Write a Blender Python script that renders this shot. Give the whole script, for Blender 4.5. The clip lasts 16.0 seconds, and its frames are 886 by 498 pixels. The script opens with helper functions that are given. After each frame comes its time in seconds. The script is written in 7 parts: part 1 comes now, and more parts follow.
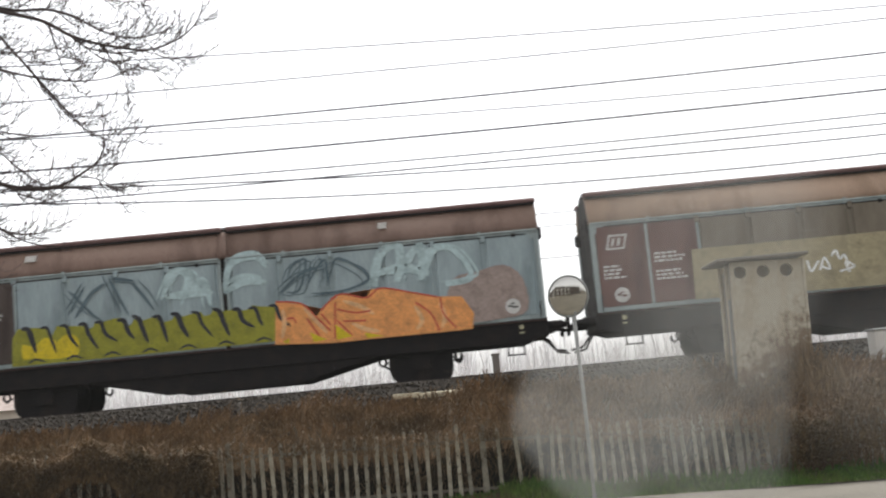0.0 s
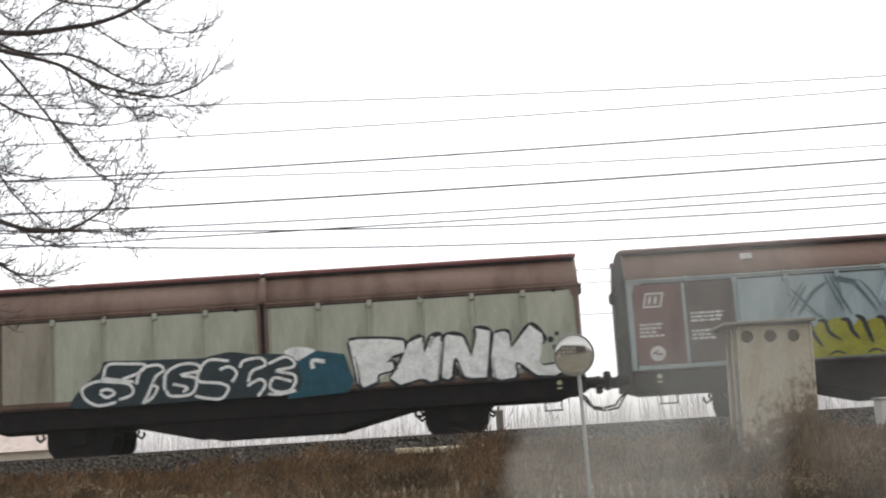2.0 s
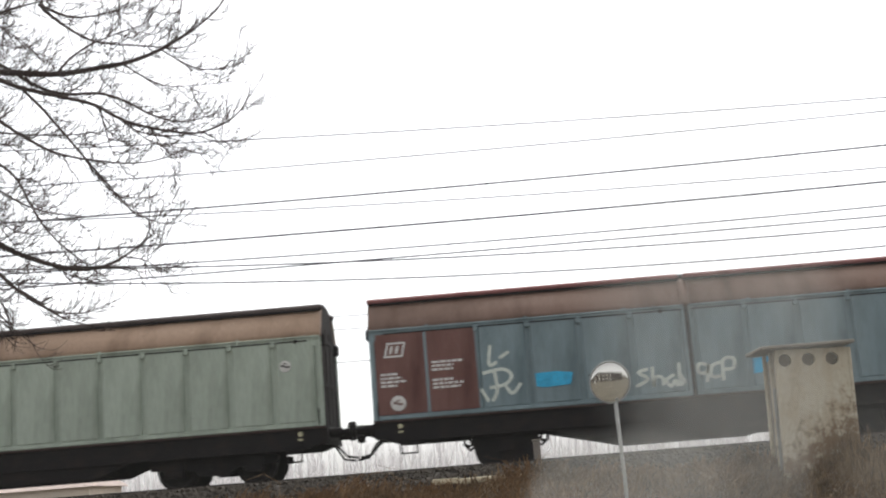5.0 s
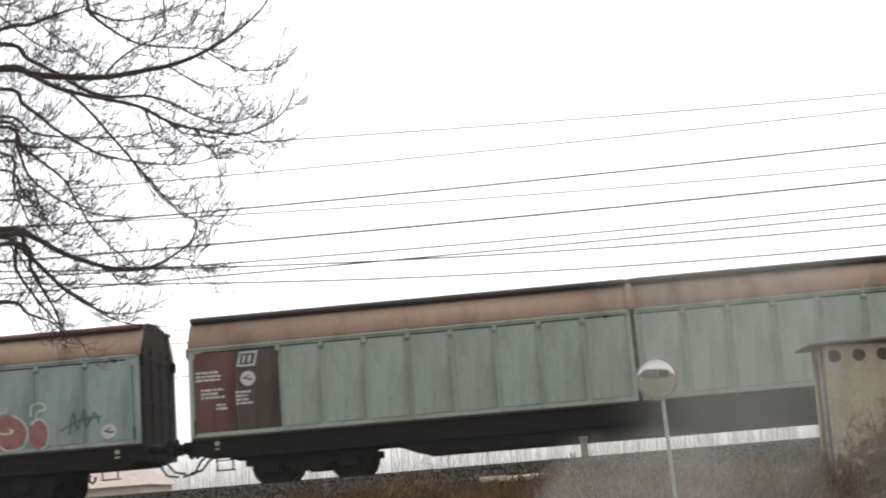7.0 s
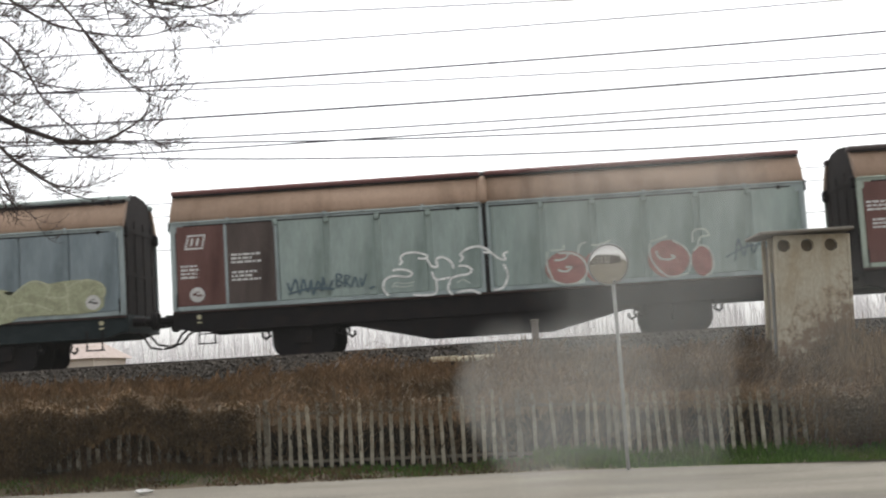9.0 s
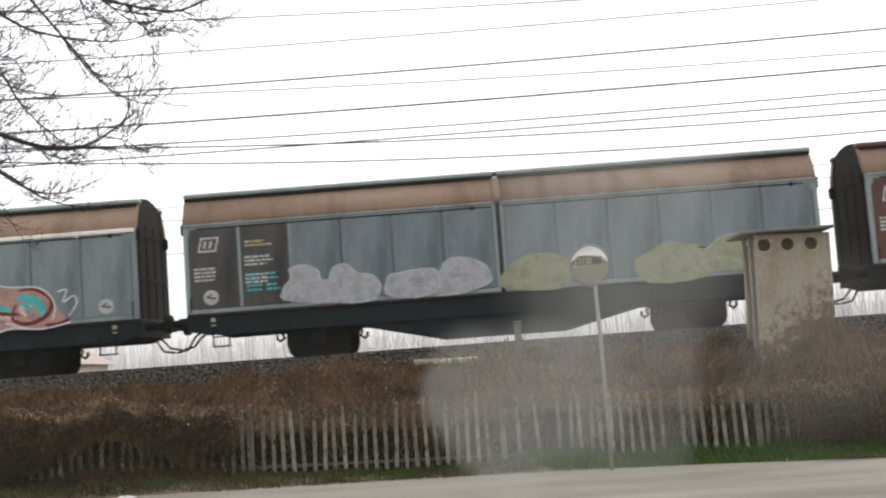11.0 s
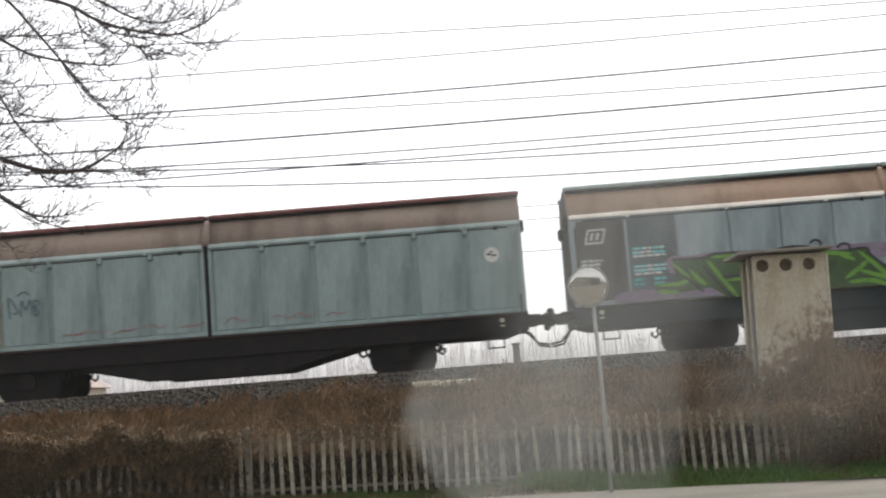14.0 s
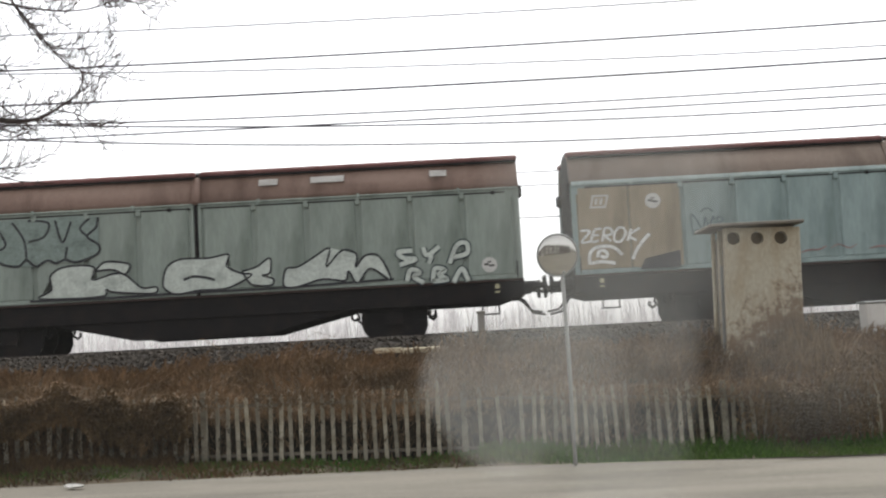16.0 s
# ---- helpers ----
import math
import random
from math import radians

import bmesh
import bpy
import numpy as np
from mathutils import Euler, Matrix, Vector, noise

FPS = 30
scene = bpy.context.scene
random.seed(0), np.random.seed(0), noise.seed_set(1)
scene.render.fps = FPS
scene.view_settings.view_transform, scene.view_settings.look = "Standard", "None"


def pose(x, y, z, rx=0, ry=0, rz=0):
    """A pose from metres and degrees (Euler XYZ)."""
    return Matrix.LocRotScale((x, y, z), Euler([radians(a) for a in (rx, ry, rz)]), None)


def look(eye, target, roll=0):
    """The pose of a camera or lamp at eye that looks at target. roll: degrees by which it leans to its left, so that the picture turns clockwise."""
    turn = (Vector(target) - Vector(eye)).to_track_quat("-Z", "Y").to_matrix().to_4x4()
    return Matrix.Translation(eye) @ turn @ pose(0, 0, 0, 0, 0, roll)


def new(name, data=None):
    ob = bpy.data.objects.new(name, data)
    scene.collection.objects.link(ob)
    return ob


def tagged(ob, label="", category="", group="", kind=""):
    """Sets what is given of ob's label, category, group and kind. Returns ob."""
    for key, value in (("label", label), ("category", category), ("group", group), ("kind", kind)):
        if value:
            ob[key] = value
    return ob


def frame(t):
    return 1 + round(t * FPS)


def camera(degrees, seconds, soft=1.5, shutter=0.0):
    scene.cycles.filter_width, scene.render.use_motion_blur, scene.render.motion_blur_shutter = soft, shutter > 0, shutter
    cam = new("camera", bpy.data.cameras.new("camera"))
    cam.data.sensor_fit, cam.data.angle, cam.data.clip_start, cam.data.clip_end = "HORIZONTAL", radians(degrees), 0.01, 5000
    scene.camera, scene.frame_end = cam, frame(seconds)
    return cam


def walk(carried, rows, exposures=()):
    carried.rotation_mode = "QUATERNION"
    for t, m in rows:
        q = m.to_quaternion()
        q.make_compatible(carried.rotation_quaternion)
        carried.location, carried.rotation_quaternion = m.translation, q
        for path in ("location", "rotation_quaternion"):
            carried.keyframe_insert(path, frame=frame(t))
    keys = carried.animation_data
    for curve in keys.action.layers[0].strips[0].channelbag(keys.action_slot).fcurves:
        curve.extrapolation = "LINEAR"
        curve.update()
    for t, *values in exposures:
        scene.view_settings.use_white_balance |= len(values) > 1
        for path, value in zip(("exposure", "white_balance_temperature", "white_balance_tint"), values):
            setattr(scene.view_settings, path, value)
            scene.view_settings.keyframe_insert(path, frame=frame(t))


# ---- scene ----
EYE = 1.53  # height of the lens above the road
cam = camera(39.6, 16.0, soft=2.15, shutter=0.2)
# seconds, sideways shift, creep towards the road, yaw, pitch, roll
PATH = [
    (0.0, -0.031, 0.000, 0.84, 6.98, 5.38),
    (0.5, -0.024, 0.000, 0.64, 7.75, 4.46),
    (1.0, -0.025, 0.000, 0.44, 8.84, 4.33),
    (1.5, -0.026, 0.000, 0.78, 9.10, 4.04),
    (2.0, -0.026, 0.000, 0.95, 9.53, 3.55),
    (2.5, -0.027, 0.000, 0.87, 9.27, 3.86),
    (3.0, -0.028, 0.000, 0.76, 9.14, 4.01),
    (3.5, -0.029, 0.000, 1.59, 9.98, 4.52),
    (4.0, -0.025, 0.000, 1.49, 10.75, 4.46),
    (4.5, -0.021, 0.000, 1.99, 10.98, 4.39),
    (7.0, 0.000, 0.000, 4.90, 11.10, 4.57),
    (7.5, 0.004, 0.000, 3.96, 10.06, 3.14),
    (8.0, 0.008, 0.000, 3.68, 6.83, 2.95),
    (8.5, 0.012, 0.000, 2.83, 5.64, 3.17),
    (9.0, 0.017, 0.000, 2.70, 5.44, 3.50),
    (11.5, 0.028, 0.000, 1.67, 5.57, 4.28),
    (12.0, 0.030, 0.000, 1.37, 5.75, 4.33),
    (12.5, 0.032, 0.000, 1.24, 5.98, 4.49),
    (13.0, 0.033, 0.000, 1.35, 6.17, 4.65),
    (13.5, 0.034, 0.000, 1.42, 6.75, 4.54),
    (14.0, 0.035, 0.000, 1.90, 6.52, 4.36),
    (14.5, 0.036, 0.029, 1.70, 6.01, 4.46),
    (15.0, 0.037, 0.036, 2.42, 5.66, 5.08),
    (15.5, 0.032, 0.176, 2.17, 5.32, 3.45),
    (16.0, 0.007, 0.489, 0.14, 4.92, 3.12),
]
walk(cam, [(t, pose(x, y, EYE, 90 + p, r, w)) for t, x, y, w, p, r in PATH])

# ---- overcast daylight ----
world = bpy.data.worlds.new("overcast")
scene.world = world
world.use_nodes = True
wn = world.node_tree
sky = wn.nodes.new("ShaderNodeTexSky")
sky.sky_type = "NISHITA"
sky.sun_disc = False
sky.sun_elevation, sky.sun_rotation = radians(68), radians(15)
sky.air_density, sky.dust_density, sky.ozone_density = 1.0, 3.0, 0.6
hsv = wn.nodes.new("ShaderNodeHueSaturation")
hsv.inputs["Saturation"].default_value = 0.12
wn.links.new(sky.outputs[0], hsv.inputs["Color"])
wn.links.new(hsv.outputs[0], wn.nodes["Background"].inputs[0])
wn.nodes["Background"].inputs[1].default_value = 0.15
sun = new("sun", bpy.data.lights.new("sun", "SUN"))
sun.data.energy, sun.data.angle, sun.data.color = 0.5, radians(25), (1.0, 0.97, 0.93)
sun.matrix_world = look((4, 27, 30), (0, 15, 0))
scene.view_settings.exposure = 1.05


# ---- materials ----
def srgb(r, g, b, gain=1.0):
    return tuple(gain * ((c / 255 + 0.055) / 1.055) ** 2.4 if c > 10 else gain * c / 3294 for c in (r, g, b))


def material(name, colour, rough=0.7, metal=0.0, vary=0.25, scale=3.0, grain=40.0, bump=0.15, second=None, amount=0.5,
             stretch=(1, 1, 1), island=0.0, per_object=0.0, spec=0.4):
    """A weathered surface: base colour, a second colour in patches, fine grain and relief; sizes in metres."""
    m = bpy.data.materials.new(name)
    m.use_nodes = True
    nt = m.node_tree
    N, L = nt.nodes.new, nt.links.new
    b = nt.nodes["Principled BSDF"]
    b.inputs["Roughness"].default_value, b.inputs["Metallic"].default_value = rough, metal
    b.inputs["Specular IOR Level"].default_value = spec
    co = N("ShaderNodeTexCoord")
    mp = N("ShaderNodeMapping")
    mp.inputs["Scale"].default_value = stretch
    L(co.outputs["Object"], mp.inputs["Vector"])
    big, fine = N("ShaderNodeTexNoise"), N("ShaderNodeTexNoise")
    big.inputs["Scale"].default_value, big.inputs["Detail"].default_value = scale, 6
    fine.inputs["Scale"].default_value, fine.inputs["Detail"].default_value = grain, 3
    for n in (big, fine):
        L(mp.outputs[0], n.inputs["Vector"])
    ramp = N("ShaderNodeMapRange")
    ramp.inputs[1].default_value, ramp.inputs[2].default_value = 0.62 - amount * 0.3, 0.72
    L(big.outputs[0], ramp.inputs[0])
    mix = N("ShaderNodeMix")
    mix.data_type = "RGBA"
    mix.inputs[6].default_value = (*colour, 1)
    mix.inputs[7].default_value = (*(second or [c * (1 - vary) for c in colour]), 1)
    L(ramp.outputs[0], mix.inputs[0])
    hv = N("ShaderNodeHueSaturation")
    L(mix.outputs[2], hv.inputs["Color"])
    gm = N("ShaderNodeMapRange")
    gm.inputs[1].default_value, gm.inputs[2].default_value = 0.3, 0.7
    gm.inputs[3].default_value, gm.inputs[4].default_value = 1 - vary * 0.6, 1 + vary * 0.6
    L(fine.outputs[0], gm.inputs[0])
    value = gm.outputs[0]
    for share, kind, out in ((island, "ShaderNodeNewGeometry", "Random Per Island"), (per_object, "ShaderNodeObjectInfo", "Random")):
        if share:
            r = N(kind)
            rm = N("ShaderNodeMapRange")
            rm.inputs[3].default_value, rm.inputs[4].default_value = 1 - share, 1 + share
            L(r.outputs[out], rm.inputs[0])
            mul = N("ShaderNodeMath")
            mul.operation = "MULTIPLY"
            L(value, mul.inputs[0])
            L(rm.outputs[0], mul.inputs[1])
            value = mul.outputs[0]
    L(value, hv.inputs["Value"])
    L(hv.outputs[0], b.inputs["Base Color"])
    if bump:
        bn = N("ShaderNodeBump")
        bn.inputs["Strength"].default_value, bn.inputs["Distance"].default_value = bump, 0.01
        L(fine.outputs[0], bn.inputs["Height"])
        L(bn.outputs[0], b.inputs["Normal"])
    return m


M = {}
M["asphalt"] = material("worn_asphalt", srgb(114, 109, 98), 0.9, vary=0.3, scale=0.9, grain=45, second=srgb(86, 82, 72), amount=0.7, stretch=(0.3, 1, 1))
M["soil"] = material("dry_soil", srgb(78, 68, 52), 0.95, vary=0.35, scale=1.5, grain=18, second=srgb(58, 54, 38), bump=0.6)
M["ballast"] = material("ballast", srgb(62, 57, 51), 0.95, vary=0.4, scale=2, grain=30, bump=0.8)
M["stone"] = material("ballast_stone", srgb(66, 60, 53), 0.9, vary=0.2, scale=6, grain=60, island=0.28)
M["rail"] = material("rusty_rail", srgb(40, 32, 29), 0.6, metal=0.3, vary=0.3, scale=4)
M["sleeper"] = material("concrete_sleeper", srgb(120, 112, 104), 0.9)
M["dry_grass"] = material("dry_grass", srgb(138, 115, 89), 0.9, vary=0.35, scale=1.3, grain=5, second=srgb(90, 78, 60), island=0.3, bump=0)
M["dead_brush"] = material("dead_brush", srgb(122, 100, 72), 0.9, vary=0.35, scale=1.2, grain=5, second=srgb(84, 71, 49), island=0.3, bump=0)
M["rust_growth"] = material("rust_growth", srgb(108, 90, 66), 0.9, vary=0.35, scale=2.0, grain=6, second=srgb(70, 54, 36), island=0.4, bump=0)
M["bramble"] = material("bramble", srgb(114, 92, 66), 0.9, vary=0.3, scale=0.9, grain=9, second=srgb(80, 67, 46), island=0.45, bump=0)
# Growth coloured dark to stand for the shade between the pickets.
M["shade_bramble"] = material("shade_bramble", srgb(52, 46, 34), 0.9, vary=0.3, scale=1.4, grain=9, second=srgb(38, 38, 26), island=0.4, bump=0)
M["grass"] = material("green_grass", srgb(80, 112, 44), 0.8, vary=0.3, scale=0.9, grain=9, second=srgb(100, 104, 58), island=0.4, bump=0)
M["picket"] = material("picket_concrete", srgb(162, 155, 138), 0.9, vary=0.35, scale=3.5, grain=30, second=srgb(108, 98, 80), amount=0.7, per_object=0.35)
M["shed"] = material("shed_concrete", srgb(172, 164, 145), 0.9, vary=0.25, scale=2.4, grain=25, second=srgb(150, 136, 112), amount=0.6, bump=0.4, stretch=(1, 1, 0.5))


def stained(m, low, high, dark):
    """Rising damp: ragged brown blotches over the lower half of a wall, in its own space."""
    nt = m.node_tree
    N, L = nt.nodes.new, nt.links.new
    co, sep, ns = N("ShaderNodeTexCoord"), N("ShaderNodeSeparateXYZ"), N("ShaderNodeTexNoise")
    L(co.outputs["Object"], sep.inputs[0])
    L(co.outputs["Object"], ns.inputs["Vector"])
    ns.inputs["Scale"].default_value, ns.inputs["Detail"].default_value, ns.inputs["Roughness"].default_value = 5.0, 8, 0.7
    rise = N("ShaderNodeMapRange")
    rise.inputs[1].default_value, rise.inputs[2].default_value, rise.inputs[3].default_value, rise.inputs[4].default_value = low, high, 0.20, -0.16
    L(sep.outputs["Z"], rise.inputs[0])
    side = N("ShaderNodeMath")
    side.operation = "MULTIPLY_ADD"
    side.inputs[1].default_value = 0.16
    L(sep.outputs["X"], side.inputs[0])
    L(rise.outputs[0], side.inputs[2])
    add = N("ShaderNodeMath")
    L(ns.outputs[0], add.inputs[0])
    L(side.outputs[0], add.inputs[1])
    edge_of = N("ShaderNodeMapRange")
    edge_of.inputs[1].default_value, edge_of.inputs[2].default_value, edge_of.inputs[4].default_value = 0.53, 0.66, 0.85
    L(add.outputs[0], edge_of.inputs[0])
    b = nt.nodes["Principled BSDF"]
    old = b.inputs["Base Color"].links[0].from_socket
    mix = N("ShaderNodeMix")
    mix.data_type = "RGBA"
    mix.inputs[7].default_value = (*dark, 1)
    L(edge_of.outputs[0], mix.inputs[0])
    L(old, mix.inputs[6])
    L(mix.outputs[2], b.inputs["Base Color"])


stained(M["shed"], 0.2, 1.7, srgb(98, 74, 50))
M["shed_dark"] = material("shed_opening", srgb(92, 80, 62), 0.9)
M["roof_slab"] = material("roof_slab", srgb(120, 114, 104), 0.9, vary=0.3)
M["bark"] = material("bark", srgb(64, 53, 50), 0.9, vary=0.3, scale=5)
M["galvanised"] = material("galvanised_steel", srgb(150, 152, 150), 0.5, metal=0.6, vary=0.15)
M["pole_grey"] = material("pole_grey", srgb(150, 150, 146), 0.6, vary=0.15, scale=4)
M["wire"] = material("wire", srgb(74, 72, 78), 0.7, metal=0.0, vary=0.1, bump=0)
M["black"] = material("underframe_black", srgb(25, 22, 23), 0.8, vary=0.35, scale=3, second=srgb(36, 29, 27), spec=0.2)
M["floor_edge"] = material("floor_edge", srgb(66, 50, 46), 0.8, vary=0.3)
M["wheel"] = material("wheel_steel", srgb(34, 30, 28), 0.7, metal=0.2, vary=0.3)
M["end"] = material("end_wall_brown", srgb(34, 27, 25), 0.85, vary=0.35, scale=2, second=srgb(24, 20, 19), spec=0.2)
M["plate"] = material("marker_plate", srgb(190, 184, 150), 0.7, vary=0.2)
M["white_paint"] = material("white_paint", srgb(205, 203, 198), 0.7, vary=0.12, scale=4)
M["cable_lid"] = material("cable_lid", srgb(196, 186, 160), 0.9, vary=0.3, scale=3)
# Near-white stems: the haze of distance is put into this colour.
M["hazed_wood"] = material("hazed_wood", srgb(228, 224, 224), 1.0, vary=0.1, island=0.25, bump=0, spec=0)
M["plaster"] = material("far_plaster", srgb(206, 194, 180), 0.9, vary=0.1)
M["rear_wall"] = material("rear_wall", srgb(66, 58, 52), 0.9, vary=0.4, scale=0.5)
M["fence_rail"] = material("fence_rail", srgb(118, 110, 96), 0.9, vary=0.3)
M["tile_roof"] = material("far_roof", srgb(168, 154, 146), 0.9)


# ---- mesh helpers ----
def mesh_of(bm, name, mat, smooth=False):
    me = bpy.data.meshes.new(name)
    bm.to_mesh(me)
    bm.free()
    for m in (mat if isinstance(mat, (list, tuple)) else [mat]):
        me.materials.append(m)
    if smooth:
        me.polygons.foreach_set("use_smooth", [True] * len(me.polygons))
    return me


def part(name, bm, mat, parent, label="", smooth=False, at=None):
    ob = new(name, bm if isinstance(bm, bpy.types.Mesh) else mesh_of(bm, name, mat, smooth))
    ob.parent = parent
    if at:
        ob.location = at
    if label:
        ob["label"] = label
    return ob


def box(bm, x0, x1, y0, y1, z0, z1, bevel=0.0):
    vs = [bm.verts.new((x, y, z)) for x in (x0, x1) for y in (y0, y1) for z in (z0, z1)]
    fs = [bm.faces.new([vs[i] for i in q]) for q in ((0, 1, 3, 2), (4, 6, 7, 5), (0, 4, 5, 1), (2, 3, 7, 6), (0, 2, 6, 4), (1, 5, 7, 3))]
    if bevel:
        es = list({e for f in fs for e in f.edges})
        bmesh.ops.bevel(bm, geom=es, offset=bevel, segments=1, affect="EDGES")
    return bm


def boxes(*rows, bevel=0.0):
    bm = bmesh.new()
    for r in rows:
        box(bm, *r, bevel=bevel)
    return bm


def prism(bm, outline, y0, y1):
    """An outline in x and z, given depth from y0 to y1."""
    a = [bm.verts.new((x, y0, z)) for x, z in outline]
    b = [bm.verts.new((x, y1, z)) for x, z in outline]
    n = len(outline)
    fs = [bm.faces.new(a), bm.faces.new(b[::-1])]
    for i in range(n):
        fs.append(bm.faces.new((a[i], b[i], b[(i + 1) % n], a[(i + 1) % n])))
    bmesh.ops.recalc_face_normals(bm, faces=fs)
    return bm


def lathe_y(bm, profile, n=24, cx=0.0, cz=0.0):
    """Rings of (radius, y) about a line along y."""
    rings = []
    for r, y in profile:
        rings.append([bm.verts.new((cx + r * math.cos(2 * math.pi * i / n), y, cz + r * math.sin(2 * math.pi * i / n))) for i in range(n)])
    fs = [bm.faces.new(rings[0][::-1]), bm.faces.new(rings[-1])]
    for p, q in zip(rings, rings[1:]):
        for i in range(n):
            fs.append(bm.faces.new((p[i], p[(i + 1) % n], q[(i + 1) % n], q[i])))
    bmesh.ops.recalc_face_normals(bm, faces=fs)
    return bm


def tube(bm, pts, radii, n=6):
    """A tapered tube along points."""
    pts = [Vector(p) for p in pts]
    rings = []
    up = Vector((0.13, 0.91, 0.39))
    for i, p in enumerate(pts):
        d = (pts[min(i + 1, len(pts) - 1)] - pts[max(i - 1, 0)])
        d = d.normalized() if d.length > 1e-9 else Vector((1, 0, 0))
        u = d.cross(up)
        u = (u if u.length > 1e-3 else d.cross(Vector((1, 0, 0)))).normalized()
        v = d.cross(u)
        r = radii[i] if isinstance(radii, (list, tuple)) else radii
        rings.append([bm.verts.new(p + r * (math.cos(2 * math.pi * k / n) * u + math.sin(2 * math.pi * k / n) * v)) for k in range(n)])
    for p, q in zip(rings, rings[1:]):
        for k in range(n):
            bm.faces.new((p[k], p[(k + 1) % n], q[(k + 1) % n], q[k]))
    if n > 3:
        bm.faces.new(rings[0][::-1])
        bm.faces.new(rings[-1])
    return bm


def thing(name, label, category, group="", at=(0, 0, 0)):
    ob = new(name)
    ob.empty_display_size = 0.3
    ob.location = at
    return tagged(ob, label, category, group)


def mesh_thing(name, bm, mat, label, category, group="", kind="", smooth=False, at=(0, 0, 0)):
    ob = new(name, bm if isinstance(bm, bpy.types.Mesh) else mesh_of(bm, name, mat, smooth))
    ob.location = at
    return tagged(ob, label, category, group, kind)


def raw_mesh(name, verts, faces, mat):
    me = bpy.data.meshes.new(name)
    me.from_pydata(verts, [], faces)
    me.materials.append(mat)
    return me


# ---- ground, road, embankment ----
FENCE_Y, EDGE_Y, RAIL_Z = 18.4, 16.9, 1.95
NEAR_TRACK, FAR_TRACK = 24.9, 28.9


def tilt(x):
    """The road falls gently along the fence."""
    return -0.01 * max(-25.0, min(25.0, x))


def smooth_step(a, b, v):
    k = max(0.0, min(1.0, (v - a) / (b - a)))
    return k * k * (3 - 2 * k)


def height(x, y):
    z = tilt(x) * (1 - smooth_step(18.0, 21.0, y))
    z += 0.10 * smooth_step(16.9, 18.4, y) + 1.35 * smooth_step(18.3, 22.0, y) + 0.12 * smooth_step(22.0, 23.0, y)
    z -= 0.5 * smooth_step(31.5, 34.0, y)
    if 17.2 < y < 22.6:
        z += 0.12 * noise.noise((x * 0.5, y * 0.7, 0.0)) + 0.05 * noise.noise((x * 1.9, y * 1.9, 3.0))
    return z


def sheet(name, xs, ys, lift, mat):
    verts = [(x, y, height(x, y) + lift) for y in ys for x in xs]
    n = len(xs)
    faces = [(j * n + i, j * n + i + 1, (j + 1) * n + i + 1, (j + 1) * n + i) for j in range(len(ys) - 1) for i in range(n - 1)]
    me = raw_mesh(name, verts, faces, mat)
    me.polygons.foreach_set("use_smooth", [True] * len(me.polygons))
    return me


GX = [-2500, -600, -200, -80] + [-40 + 0.5 * i for i in range(161)] + [80, 200, 600, 2500]
GY = [-2500, -400, -60, -20, -5, 5, 12] + [16 + 0.25 * i for i in range(81)] + [40, 60, 120, 400, 1000, 3000]
ground = mesh_thing("ground", sheet("ground", GX, GY, -0.02, M["soil"]), None, "dry brown soil bank rising from road to railway", "ground", kind="structure")
RX = [-400, -120, -60] + [-25 + 1.0 * i for i in range(51)] + [60, 120, 400]
RY = [-9, -3, 3, 8, 12, 15, 16.0, 16.6, EDGE_Y]
def edge(x):
    """The road's edge, which draws nearer past the mirror."""
    return 17.2 - 0.16 * max(0.0, min(x - 0.2, 6.0))


road_sheet = sheet("road", RX, RY, 0.004, M["asphalt"])
for v in road_sheet.vertices:
    if v.co.y > 16.85:
        v.co.y = edge(v.co.x)
        v.co.z = height(v.co.x, min(v.co.y, 16.9)) + 0.02
road = mesh_thing("road", road_sheet, None, "pale worn asphalt road beside a grass verge", "road", kind="structure")

# ballast bed: a low bank that carries both tracks
bm = bmesh.new()
prof = [(22.75, 1.5), (23.45, 1.83), (23.9, 1.86), (29.9, 1.80), (30.6, 1.78), (31.6, 1.3)]
xs = [-300, -100, -40] + [-20 + i for i in range(41)] + [40, 100, 300]
rows = [[bm.verts.new((x, y, z + (0.02 * noise.noise((x * 2.1, y * 3, 0)) if abs(x) < 25 else 0))) for x in xs] for y, z in prof]
for p, q in zip(rows, rows[1:]):
    for i in range(len(xs) - 1):
        bm.faces.new((p[i], p[i + 1], q[i + 1], q[i]))
ballast = mesh_thing("ballast", bm, M["ballast"], "grey-brown crushed stone ballast under the tracks", "ballast", kind="structure", smooth=True)


